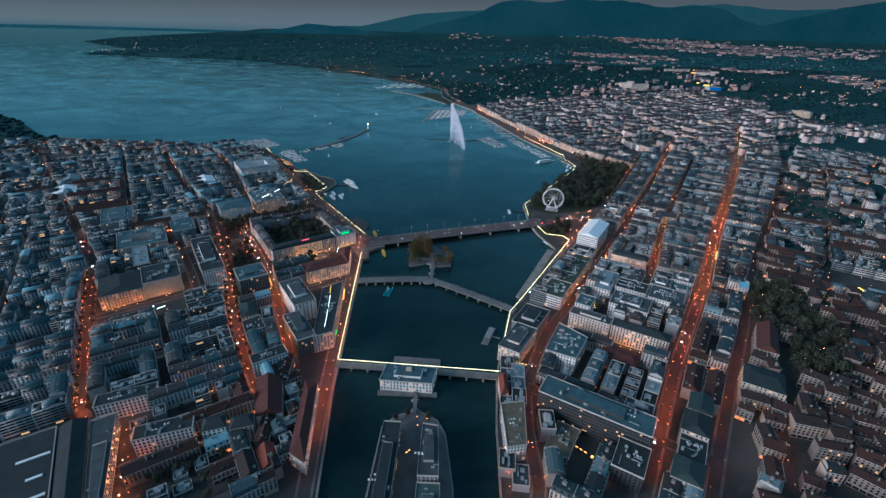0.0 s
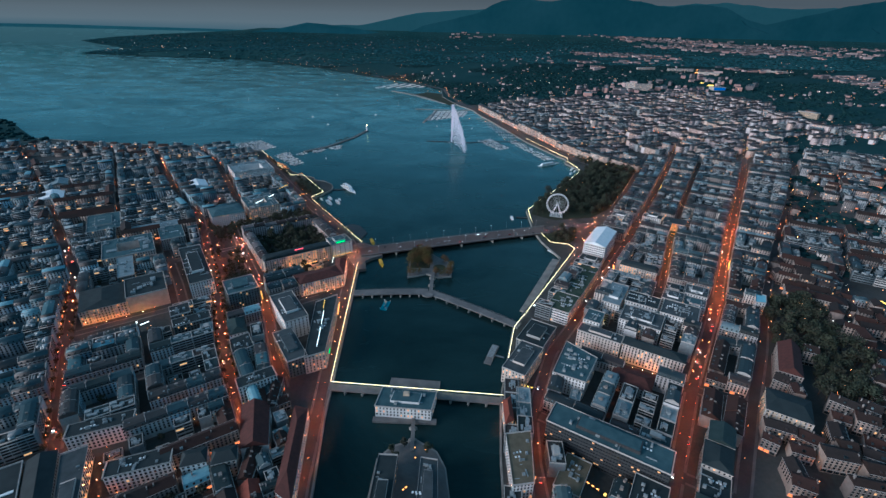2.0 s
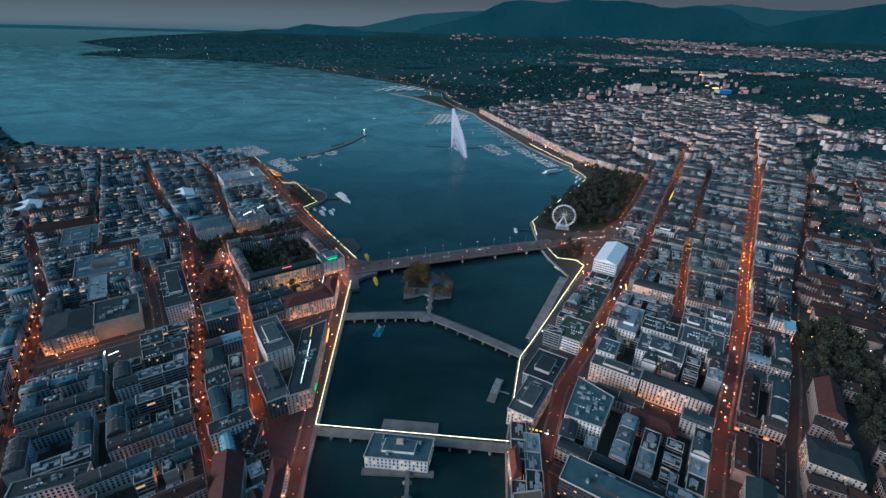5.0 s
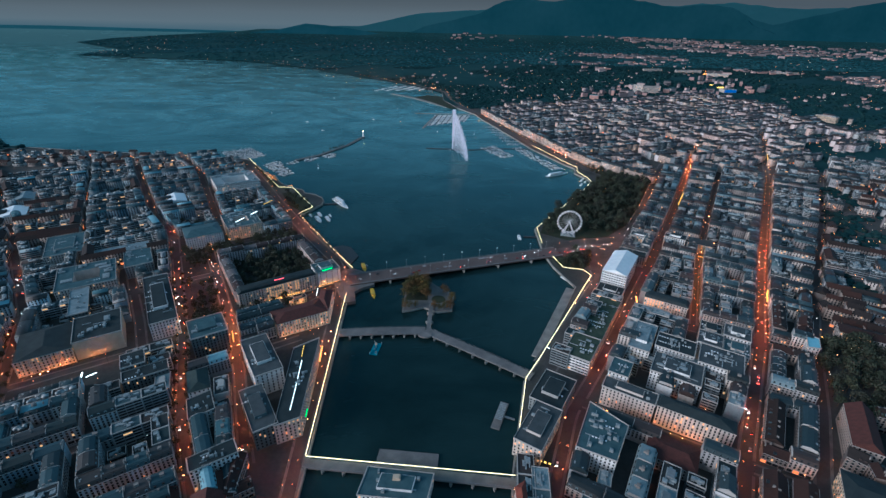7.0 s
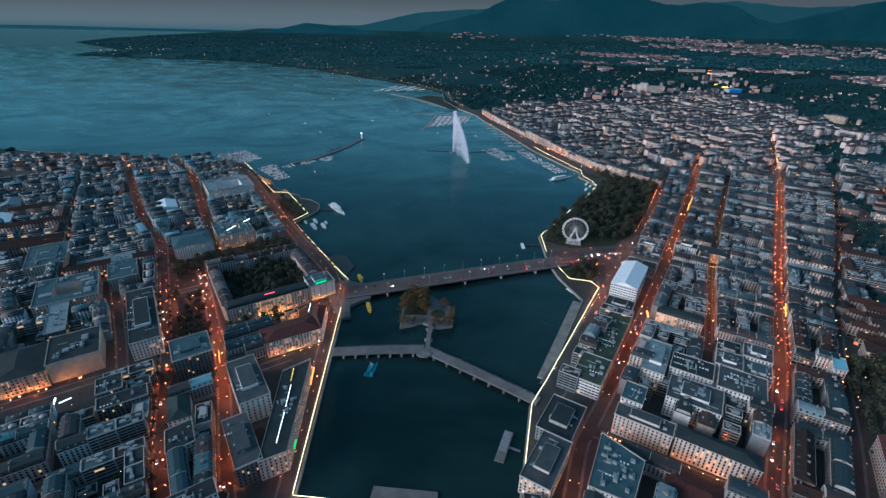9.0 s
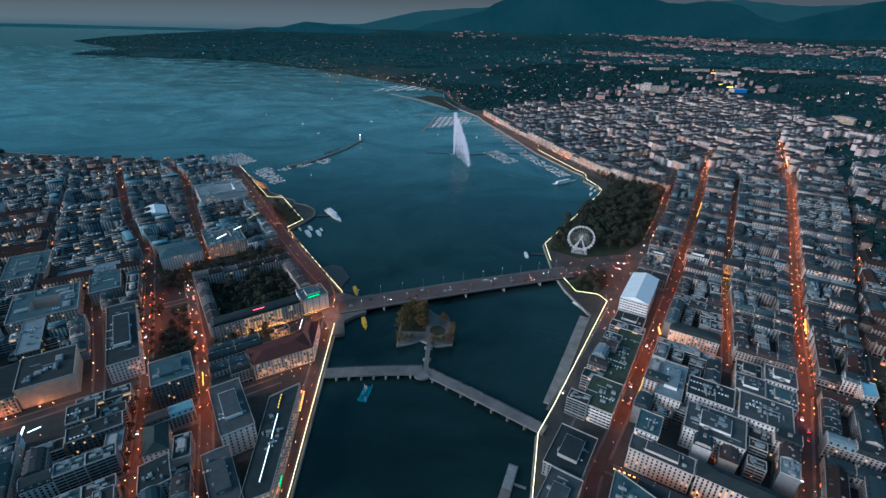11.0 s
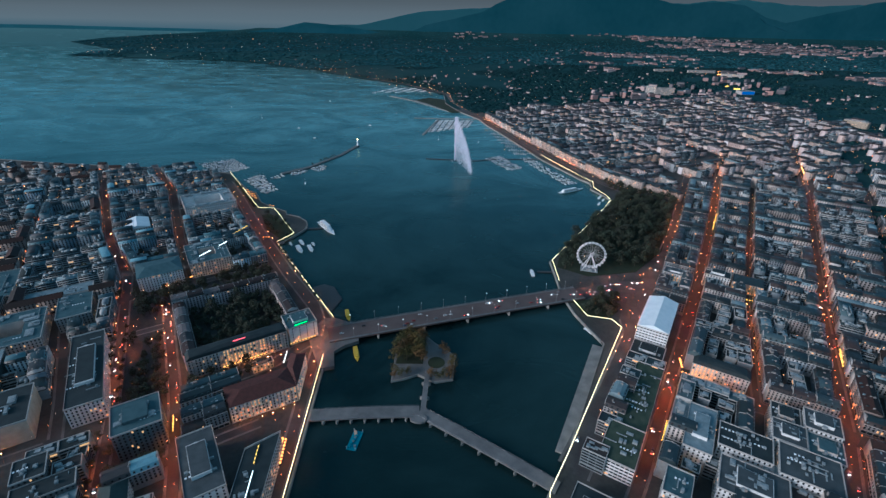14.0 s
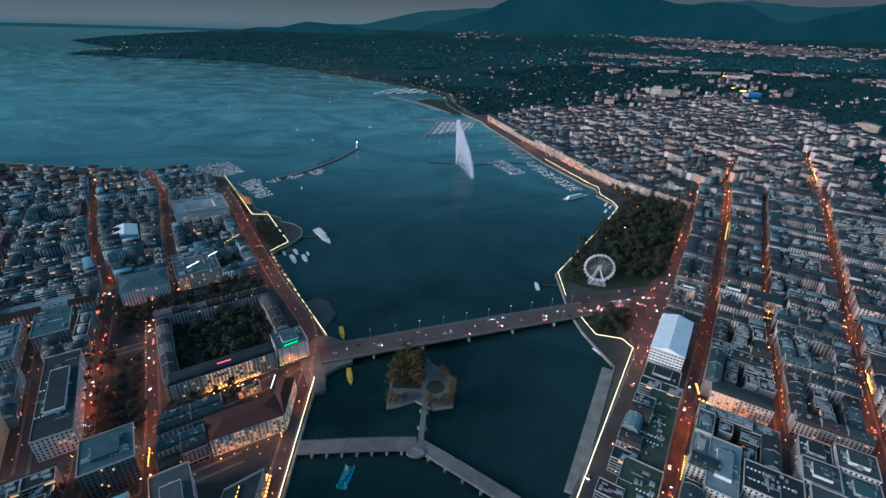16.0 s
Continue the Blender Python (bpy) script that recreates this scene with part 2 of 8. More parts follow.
OFFICE = twin("office_cladding", [(0.208, 0.232, 0.248), (0.320, 0.328, 0.328), (0.160, 0.192, 0.208), (0.416, 0.416, 0.400)], rough=0.5)
SLATE = twin("slate_and_zinc_roof", [(0.019, 0.032, 0.038), (0.036, 0.052, 0.058), (0.014, 0.021, 0.023), (0.043, 0.030, 0.027), (0.069, 0.101, 0.110), (0.015, 0.020, 0.020), (0.024, 0.041, 0.049), (0.046, 0.032, 0.030), (0.017, 0.023, 0.026), (0.189, 0.252, 0.276), (0.031, 0.025, 0.025), (0.021, 0.036, 0.041)], rough=0.55, spec=0.5)
# SLATE recoloured for the west bank, its sky blue painted in.
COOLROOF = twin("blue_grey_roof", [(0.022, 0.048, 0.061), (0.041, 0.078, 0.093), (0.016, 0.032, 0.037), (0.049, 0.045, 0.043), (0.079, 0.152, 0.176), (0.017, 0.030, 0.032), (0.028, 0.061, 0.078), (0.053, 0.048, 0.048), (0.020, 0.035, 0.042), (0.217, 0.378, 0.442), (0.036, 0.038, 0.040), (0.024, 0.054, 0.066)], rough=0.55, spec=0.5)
TILE = twin("clay_tile_roof", [(0.036, 0.019, 0.016), (0.029, 0.019, 0.016), (0.045, 0.022, 0.017), (0.026, 0.021, 0.020)], rough=0.8)
FLAT = twin("flat_roof_gravel", [(0.021, 0.036, 0.042), (0.038, 0.059, 0.067), (0.017, 0.027, 0.029), (0.036, 0.041, 0.042), (0.086, 0.128, 0.142), (0.019, 0.031, 0.036), (0.241, 0.306, 0.331), (0.028, 0.047, 0.052), (0.047, 0.041, 0.039)], rough=0.8)
# Peach glow of the lamplit lake front is put into this wall colour.
SHOREWALL = twin("lakeside_plaster", [(0.64, 0.46, 0.36), (0.66, 0.52, 0.43), (0.60, 0.43, 0.34), (0.70, 0.58, 0.50), (0.54, 0.42, 0.35)])
GREENROOF = material("planted_roof", (0.03, 0.05, 0.035), (0.07, 0.085, 0.06), 0.95, 0.15, fine=1.5)
COPPER = material("copper_patina", (0.042, 0.072, 0.071), (0.077, 0.108, 0.105), 0.6, 0.2)
CHIMNEY = material("chimney_render", (0.156, 0.138, 0.126), (0.276, 0.258, 0.240), 0.9, 0.8)
TRIM = material("stone_trim", (0.32, 0.31, 0.29), (0.46, 0.44, 0.42), 0.8, 0.6)
GLASS = material("window_glass", (0.010, 0.014, 0.018), (0.03, 0.04, 0.045), 0.12, 0.2, bump=0, spec=0.6)
WHITE = material("white_paint", (0.62, 0.63, 0.64), (0.80, 0.80, 0.80), 0.5, 0.3)
STEEL = material("painted_steel", (0.16, 0.17, 0.18), (0.28, 0.29, 0.30), 0.45, 0.5, metal=0.5)
DARK = material("dark_metal", (0.03, 0.032, 0.035), (0.06, 0.062, 0.065), 0.5, 0.8)
UNIT = material("roof_plant", (0.195, 0.218, 0.226), (0.390, 0.421, 0.429), 0.5, 0.5, metal=0.3)
BARK = material("bark", (0.04, 0.03, 0.022), (0.09, 0.07, 0.05), 0.95, 1.0)
LEAF = palette("leaves", [(0.034, 0.044, 0.028), (0.042, 0.054, 0.034), (0.052, 0.060, 0.036), (0.038, 0.042, 0.030)], rough=0.8, scale=1.5)
AUTUMN = palette("autumn_leaves", [(0.10, 0.075, 0.02), (0.07, 0.065, 0.02), (0.12, 0.07, 0.025)], rough=0.8, scale=1.5)
STREETLIGHT = glow("sodium_lamp", (1.0, 0.14, 0.032), 380.0)
LAMPGLOBE = glow("lamp_globe", (1.0, 0.30, 0.08), 5.0)
SHOPLIGHT = glow("lit_shop_window", (1.0, 0.20, 0.05), 1.0)
SIGNWHITE = glow("white_light_strip", (1.0, 0.92, 0.84), 2.2)
SIGNYELLOW = glow("yellow_light_strip", (1.0, 0.52, 0.08), 1.5)
SIGNGREEN = glow("green_light_strip", (0.05, 1.0, 0.16), 1.2)
SIGNRED = glow("red_light_strip", (1.0, 0.08, 0.10), 1.8)
SIGNBLUE = glow("blue_lit_front", (0.03, 0.20, 0.70), 0.12)
SIGNORANGE = glow("orange_light_strip", (1.0, 0.30, 0.06), 2.6)
DIMLIGHT = glow("dim_sodium_lamp", (1.0, 0.13, 0.030), 230.0)
WARMLAMP = glow("warm_lamp", (1.0, 0.62, 0.26), 8.0)
STRING = glow("string_bulbs", (1.0, 0.68, 0.32), 3.2)
LITPANE = glow("lit_window", (1.0, 0.44, 0.16), 0.6)


# ---- the lie of the land ----
EYE_Z = 326.0


def far(x, y, z=0.0):
    """Distance beyond three kilometres is drawn in, along the line of sight, so that forty kilometres fit into five."""
    if y <= 3000:
        return (x, y, z)
    y1 = 3000 + 2150 * (1 - math.exp(-(y - 3000) / 2150))
    k = (y1 - 143) / (y - 143)
    return (x * k, y1, EYE_Z - (EYE_Z - z) * k)


EAST_SHORE = [(-200, 30), (222, 45), (300, 47), (373, 53), (482, 76), (519, 98), (672, 170), (700, 160), (730, 150), (770, 143), (866, 143), (1136, 313),
              (1167, 306), (1211, 288), (1220, 294), (1252, 297), (1277, 282), (1369, 245), (1443, 216), (1550, 187), (1718, 139), (1859, 95), (1958, 74), (2110, 0), (2300, -60), (2546, -75), (2900, -330), (3525, -985), (4000, -1560), (4120, -1760),
              (4180, -2400), (4325, -3320), (4700, -3420), (5000, -3300), (5800, -4250), (6300, -4800), (7600, -5200), (9500, -5300), (12000, -5300), (20000, -7000)]
WEST_SHORE = [(-200, -80), (229, -95), (342, -110), (384, -113), (638, -134), (698, -141), (897, -278), (915, -270), (931, -264), (957, -255), (975, -257), (991, -264),
              (1011, -285), (1018, -308), (1034, -315), (1048, -342), (1076, -378), (1128, -409), (1140, -430), (1253, -520), (1275, -700), (1290, -960), (1320, -1200), (1520, -1440), (1620, -1600), (1700, -2400), (1710, -4000)]


def ground_z(x, y):
    """Height of the land: quays at 2.6 m, the old town and the outer shore higher."""
    z = 2.6
    z += 14 * math.exp(-(((x - 420) / 170) ** 2 + ((y - 380) / 200) ** 2))
    if y > 2000 and x > lerp_table(EAST_SHORE, y):
        inland = x - lerp_table(EAST_SHORE, y)
        z += min(60, inland * 0.035) * min(1, (y - 2000) / 1500) * math.exp(-((y - 4200) / 4200) ** 2)
        z += 6 * noise.noise(Vector((x * 0.0007, y * 0.0007, 3)))
    return max(z, 2.6)


def build_ground():
    s = Shape()
    ys = [-200 + 14 * i for i in range(120)] + [1480 + 40 * i for i in range(40)]
    y = 3080
    while y < 15600:
        ys.append(y)
        y *= 1.014
    cols = 60
    for shore, sign in ((EAST_SHORE, 1), (WEST_SHORE, -1)):
        rows = [v for v in ys if v <= shore[-1][0] + 1]
        n0 = len(s.v)
        for yy in rows:
            edge = lerp_table(shore, yy)
            span = 2600 + 1.6 * max(yy, 0) + abs(edge)
            for c in range(cols + 1):
                x = edge + sign * span * (c / cols) ** 1.7
                s.v.append(far(x, yy, ground_z(x, yy)))
        for r in range(len(rows) - 1):
            for c in range(cols):
                a = n0 + r * (cols + 1) + c
                q = (a, a + 1, a + cols + 2, a + cols + 1)
                s.f.append(q if sign > 0 else q[::-1])
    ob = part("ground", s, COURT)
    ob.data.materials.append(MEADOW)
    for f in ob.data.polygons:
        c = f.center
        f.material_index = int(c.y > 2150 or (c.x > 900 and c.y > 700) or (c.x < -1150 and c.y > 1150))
    return tagged(ob, "dark city ground of asphalt, yards and gardens", "ground", kind="structure")


def build_quay_walls():
    for shore, stop, name in ((EAST_SHORE, 2600, "quay_wall_east"), (WEST_SHORE, 1400, "quay_wall_west")):
        s = Shape()
        sign = 1 if shore is EAST_SHORE else -1
        ys = [y for y, _ in shore if y <= stop]
        pts = [(lerp_table(shore, y), y) for y in ys]
        for (x0, y0), (x1, y1) in zip(pts, pts[1:]):
            d = Vector((x1 - x0, y1 - y0)).normalized()
            nx, ny = d.y * sign, -d.x * sign
            ring = [(x0 - nx * 0.6, y0 - ny * 0.6), (x1 - nx * 0.6, y1 - ny * 0.6), (x1 + nx * 1.0, y1 + ny * 1.0), (x0 + nx * 1.0, y0 + ny * 1.0)]
            s.prism(ring, -2, 3.4)
        tagged(part(name, s, QUAY), "pale stone quay wall with a low parapet", "quay wall", kind="structure")


def build_lake():
    s = Shape()
    ys = [-400, 0, 400, 900, 1500, 2200, 3000]
    y = 3060
    while y < 13200:
        ys.append(y)
        y *= 1.035
    cols = 40
    for yy in ys:
        for c in range(cols + 1):
            x = (c / cols * 2 - 1) * (4200 + 1.5 * max(yy, 0))
            s.v.append(far(x, yy, 0))
    for r in range(len(ys) - 1):
        for c in range(cols):
            a = r * (cols + 1) + c
            s.f.append((a, a + 1, a + cols + 2, a + cols + 1))
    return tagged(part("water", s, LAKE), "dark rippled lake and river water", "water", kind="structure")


# Distance haze is painted into these base colours as a paler blue-teal.
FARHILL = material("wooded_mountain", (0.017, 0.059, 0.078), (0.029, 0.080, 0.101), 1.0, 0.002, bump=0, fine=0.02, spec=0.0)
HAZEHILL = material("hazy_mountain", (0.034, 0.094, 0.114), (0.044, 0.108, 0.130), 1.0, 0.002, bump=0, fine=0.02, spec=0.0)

# Haze over the opposite shore, likewise put into the base colour.
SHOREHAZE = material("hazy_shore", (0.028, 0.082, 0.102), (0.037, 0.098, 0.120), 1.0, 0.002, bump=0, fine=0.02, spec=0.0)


def ridge(name, label, mat, dist, profile, seed):
    """A mountain ridge across the view: profile gives (bearing in metres at that distance, height)."""
    s = Shape()
    x0, x1 = profile[0][0], profile[-1][0]
    n, rows = 160, 10
    for r in range(rows + 1):
        q = r / rows
        for i in range(n + 1):
            x = x0 + (x1 - x0) * i / n
            h = lerp_table(profile, x)
            h *= 1 + 0.06 * noise.fractal(Vector((x * 0.0009, seed, q)), 1.0, 2.0, 5)
            rise = q ** 1.3
            gully = 0.16 * h * noise.fractal(Vector((x * 0.0012, seed + 7, q * 2)), 1.0, 2.0, 4) * math.sin(math.pi * q)
            s.v.append(far(x, dist * (0.86 + 0.14 * q), h * rise + gully if r else -700))
    for r in range(rows):
        for i in range(n):
            a = r * (n + 1) + i
            s.f.append((a, a + 1, a + n + 2, a + n + 1))
    return tagged(part(name, s, mat, smooth=True), label, "mountain", kind="structure")


build_ground()
build_quay_walls()
build_lake()
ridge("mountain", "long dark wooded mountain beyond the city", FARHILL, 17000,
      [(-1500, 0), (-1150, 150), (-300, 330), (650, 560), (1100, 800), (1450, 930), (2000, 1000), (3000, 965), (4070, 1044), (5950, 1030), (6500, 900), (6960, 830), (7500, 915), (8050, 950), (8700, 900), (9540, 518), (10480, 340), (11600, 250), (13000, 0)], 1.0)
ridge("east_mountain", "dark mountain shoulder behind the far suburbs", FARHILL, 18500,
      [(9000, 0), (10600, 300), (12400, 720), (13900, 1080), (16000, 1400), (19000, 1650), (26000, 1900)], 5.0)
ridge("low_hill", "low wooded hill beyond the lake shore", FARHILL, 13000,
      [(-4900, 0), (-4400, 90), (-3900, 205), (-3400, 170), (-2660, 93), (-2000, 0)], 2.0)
ridge("far_mountain", "mountains on the horizon, pale with painted haze", HAZEHILL, 26000,
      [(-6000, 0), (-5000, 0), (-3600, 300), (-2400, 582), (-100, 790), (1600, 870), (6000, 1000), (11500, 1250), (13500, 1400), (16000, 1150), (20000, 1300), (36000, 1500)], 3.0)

ridge("far_shore", "thin line of the opposite lake shore with painted haze", SHOREHAZE, 12600,
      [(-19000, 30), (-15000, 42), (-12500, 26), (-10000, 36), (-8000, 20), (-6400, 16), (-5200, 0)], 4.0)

# the dusk cloud bank far behind the mountains
def cloud_bank():
    mat = bpy.data.materials.new("dusk_cloud")
    mat.use_nodes = True
    nt = mat.node_tree
    b = nt.nodes["Principled BSDF"]
    b.inputs["Base Color"].default_value = (0, 0, 0, 1)
    b.inputs["Specular IOR Level"].default_value = 0
    b.inputs["Emission Strength"].default_value = 1.0
    co = nt.nodes.new("ShaderNodeTexCoord")
    flat = nt.nodes.new("ShaderNodeMapping")
    flat.inputs["Scale"].default_value = (1, 1, 6)
    n1 = nt.nodes.new("ShaderNodeTexNoise")
    n1.inputs["Scale"].default_value = 0.0005
    n1.inputs["Detail"].default_value = 5
    xyz = nt.nodes.new("ShaderNodeSeparateXYZ")
    lift = nt.nodes.new("ShaderNodeMath")
    lift.operation = "MULTIPLY_ADD"
    lift.inputs[1].default_value = 60.0
    span = nt.nodes.new("ShaderNodeMapRange")
    span.inputs["From Min"].default_value = 200.0
    span.inputs["From Max"].default_value = 560.0
    ramp = nt.nodes.new("ShaderNodeValToRGB")
    el = ramp.color_ramp.elements
    el[0].position, el[0].color = 0.0, (0.044, 0.072, 0.081, 1)
    el[1].position, el[1].color = 1.0, (0.066, 0.057, 0.056, 1)
    el.new(0.12).color = (0.066, 0.076, 0.080, 1)
    el.new(0.30).color = (0.100, 0.093, 0.091, 1)
    el.new(0.58).color = (0.094, 0.083, 0.080, 1)
    el.new(0.80).color = (0.078, 0.067, 0.064, 1)
    nt.links.new(co.outputs["Object"], flat.inputs[0])
    nt.links.new(co.outputs["Object"], xyz.inputs[0])
    nt.links.new(flat.outputs[0], n1.inputs["Vector"])
    nt.links.new(n1.outputs[0], lift.inputs[0])
    nt.links.new(xyz.outputs["Z"], lift.inputs[2])
    nt.links.new(lift.outputs[0], span.inputs["Value"])
    nt.links.new(span.outputs[0], ramp.inputs[0])
    nt.links.new(ramp.outputs[0], b.inputs["Emission Color"])
    s = Shape()
    n = 60
    for z in (-400, 620):
        for i in range(n + 1):
            s.v.append((-8000 + 16000 * i / n, 5260, z))
    for i in range(n):
        s.f.append((i, i + 1, n + 2 + i, n + 1 + i))
    tagged(part("backdrop", s, mat, smooth=True), "grey-mauve dusk cloud bank along the horizon", "sky", kind="structure")


cloud_bank()

# ---- the street plan: two slanting grids, s along the lake, w across ----
GRID_EAST = (Vector((0.5, 0.866)), Vector((0.866, -0.5)), Vector((0, 0)))
GRID_WEST = (Vector((-0.57, 0.8216)), Vector((0.8216, 0.57)), Vector((0, 0)))
GRID_SHORE = (Vector((-0.386, 0.9225)), Vector((0.9225, 0.386)), Vector((454, 1162)))


def plan(grid, s, w):
    return grid[2] + grid[0] * s + grid[1] * w


STREETS = {
    "LB": [(300, 40), (370, 42), (473, 43), (608, 59), (748, 69), (895, 79), (1034, 58), (1275, 50), (1500, 45)],
    "LC": [(300, 70), (415, 84), (517, 100), (611, 110), (751, 116), (830, 120)],
    "LX": [(830, 153), (987, 153), (1237, 164), (1366, 150), (1500, 145)],
    "LD": [(420, -98), (611, -98), (758, -95), (1058, -143), (1307, -191), (1600, -240)],
    "LE": [(600, 20), (666, 20), (830, 14)],
    "SB": [(230, -50), (249, -56), (296, -85), (342, -106), (438, -122), (512, -118), (800, -114), (1075, -117), (1577, -134), (1800, -140)],
    "SQ": [(480, -172), (597, -168), (795, -168), (1068, -172), (1377, -189), (1595, -192)],
    "SC": [(200, 16), (471, 16), (641, 25), (863, 27), (1367, 41), (2146, 33)],
    "SD": [(250, 58), (452, 66), (555, 73), (676, 77), (911, 98), (1106, 119), (1600, 160)],
    "SE": [(640, -41), (823, -54), (990, -58), (1330, -60)],
}
EASTERN = ("SB", "SQ", "SC", "SD", "SE")


def street_pt(name, s, off=0.0):
    return plan(GRID_EAST if name in EASTERN else GRID_WEST, s, lerp_table(STREETS[name], s) + off)


def ribbon(shape, pts, half, z):
    """A flat strip along a line of points."""
    n = len(shape.v)
    for i, p in enumerate(pts):
        a, b = pts[max(0, i - 1)], pts[min(len(pts) - 1, i + 1)]
        d = (b - a).normalized()
        side = Vector((-d.y, d.x)) * half
        for q in (p - side, p + side):
            shape.v.append((q.x, q.y, ground_z(q.x, q.y) + z))
    for i in range(len(pts) - 1):
        a = n + 2 * i
        shape.f.append((a, a + 1, a + 3, a + 2)[::-1])


def steps(a, b, step=12.0):
    n = max(1, int(abs(b - a) / step))
    return [a + (b - a) * i / n for i in range(n + 1)]


LAMP_SPOTS = []
LAMP_RND = random.Random(12)


def road(pts, half, lamps=0.0, both=True, bright=1):
    """A carriageway between raised pavements, with lamps every so many metres."""
    ROADS.append((pts, half))
    if lamps:
        run = lamps / 2
        for a, b in zip(pts, pts[1:]):
            length = (b - a).length
            d = (b - a) / length
            while run < length:
                for side in ((-1, 1) if both else (1 if int(run * 7) % 2 else -1,)):
                    q = a + d * run + Vector((-d.y, d.x)) * side * (half - 1.6)
                    stretch = noise.noise(Vector((q.x * 0.011, q.y * 0.011, 5.0)))
                    if bright == 2 or stretch > -0.22 or LAMP_RND.random() < 0.35:
                        LAMP_SPOTS.append((q.x, q.y, math.atan2(d.y, d.x) + side * math.pi / 2, 1 if bright >= 0 and stretch > 0.16 or bright > 0 and stretch > 0.0 or bright == 2 and LAMP_RND.random() < 0.5 else 0))
                run += lamps * LAMP_RND.uniform(0.8, 1.25)
            run -= length


ROADS = []


def on_road(p, skip, edge=1.6):
    """True where a point lies on the carriageway of another road."""
    for i, (pts, half) in enumerate(ROADS):
        if i == skip:
            continue
        for a, b in zip(pts, pts[1:]):
            d = b - a
            f = max(0, min(1, (p - a).dot(d) / d.length_squared))
            if (a + d * f - p).length < half - edge:
                return True
    return False


def build_roads():
    """Carriageways, and footways that stop where another road crosses them."""
    for r, (pts, half) in enumerate(ROADS):
        s = Shape()
        ribbon(s, pts, half - 2.2, 0.05 + 0.0035 * r)
        tagged(part("road_%d" % (r + 1), s, ASPHALT), "dark asphalt street between the blocks", "road", kind="structure")
        k = Shape()
        for side in (-1, 1):
            line = []
            for i, p in enumerate(pts):
                a, b = pts[max(0, i - 1)], pts[min(len(pts) - 1, i + 1)]
                d = (b - a).normalized()
                line.append(p + Vector((-d.y, d.x)) * side * (half - 1.1))
            fine = []
            for a, b in zip(line, line[1:]):
                n = max(1, int((b - a).length / 4)) if a.y < 2000 else 1
                fine.extend(a + (b - a) * (i / n) for i in range(n))
            fine.append(line[-1])
            run = []
            for p in fine:
                if p.y < 2000 and (140 < p.x < 345 and 725 < p.y < 900 or on_road(p, r)):
                    if len(run) > 1:
                        ribbon(k, run, 1.1, 0.30)
                    run = []
                else:
                    run.append(p)
            if len(run) > 1:
                ribbon(k, run, 1.1, 0.30)
        if k.f:
            tagged(part("pavement_%d" % (r + 1), k, PAVING), "paved footway along the street", "pavement", kind="structure")


def street(name, s0, s1, half=7.0, lamps=26.0, both=True, bright=1):
    road([street_pt(name, s) for s in steps(s0, s1)], half, lamps, both, bright)


def cross(grid, s, w0, w1, half=6.0, lamps=30.0, both=False, bright=0):
    road([plan(grid, s, w) for w in steps(w0, w1)], half, lamps, both, bright)


street("LB", 345, 770, 6.4, 24, True, 2)
street("LB", 770, 1500, 6.6, 40, False, -1)
street("LC", 398, 826, 6.5, 24, True, 2)
street("LX", 834, 1480, 7, 40, True, -1)
street("LD", 424, 760, 6.6, 24)
street("LD", 760, 1560, 6.6, 38, False, -1)
street("LE", 606, 826, 6, 30, False, 0)
street("SB", 236, 1000, 6.6, 30, True, 0)
street("SB", 1000, 1700, 6.6, 28, True, 0)
street("SQ", 490, 1500, 8, 28, True, 0)
street("SC", 210, 600, 6.8, 27, True, 0)
street("SC", 600, 900, 6.8, 17, True, 2)
street("SC", 900, 2100, 7.2, 28, True, 0)
street("SD", 260, 1500, 6.5, 34, False, 0)
street("SE", 655, 820, 4.8, 13, False, 2)
street("SE", 820, 1320, 4.8, 30, False, 0)
for s, w0, w1 in ((347, -100, 96), (418, -240, 90), (490, -300, 80), (540, 50, 170), (607, -300, 20), (745, -300, 110), (831, -300, 245), (908, -400, 150), (1050, -450, 260), (1145, -500, 150), (1240, -520, 250)):
    cross(GRID_WEST, s, w0, w1)
for s, w0, w1 in ((347, -100, 60), (458, -120, 62), (827, -110, 90), (910, -110, 400), (990, -110, 400), (1075, -110, 450), (1240, -115, 450), (1330, -115, 500)):
    cross(GRID_EAST, s, w0, w1)
cross(GRID_EAST, 647, -110, 70, 9, 30, True)
# quay roads
road([plan(GRID_WEST, s, w) for s, w in ((240, 40), (290, 66), (345, 97), (420, 138), (500, 184), (590, 234), (640, 262))], 7, 20)
road([plan(GRID_WEST, s, w) for s, w in ((640, 262), (700, 272), (800, 268), (1000, 268), (1120, 272), (1260, 272))], 9, 30, True, 0)
road([Vector(p) for p in ((104, 500), (170, 612), (205, 690), (215, 760), (255, 805), (330, 880), (430, 1065), (470, 1130))], 8, 28, True, 0)
road([Vector(p) for p in ((470, 1130), (400, 1168), (352, 1205), (318, 1262), (290, 1330), (250, 1440), (203, 1572), (140, 1758), (88, 1955), (20, 2150), (-40, 2400), (-60, 2560), (-290, 2900), (-960, 3540))], 8, 22, True, 0)
# the bridge's ramps and squares
road([plan(GRID_WEST, s, w) for s, w in ((610, 118), (614, 200), (636, 262))], 8, 26)
road([Vector(p) for p in ((165, 778), (215, 800), (262, 808), (330, 830))], 13, 20, True, 2)
build_roads()
LAMP_SPOTS[:] = [p if p[1] < 1950 else (p[0], p[1], p[2], 0) for p in LAMP_SPOTS if p[1] < 1950 or LAMP_RND.random() < 0.5]
LAMP_SPOTS[:] = [p for p in LAMP_SPOTS if not on_road(Vector(p[:2]), -1, 3.0) or LAMP_RND.random() < 0.3]
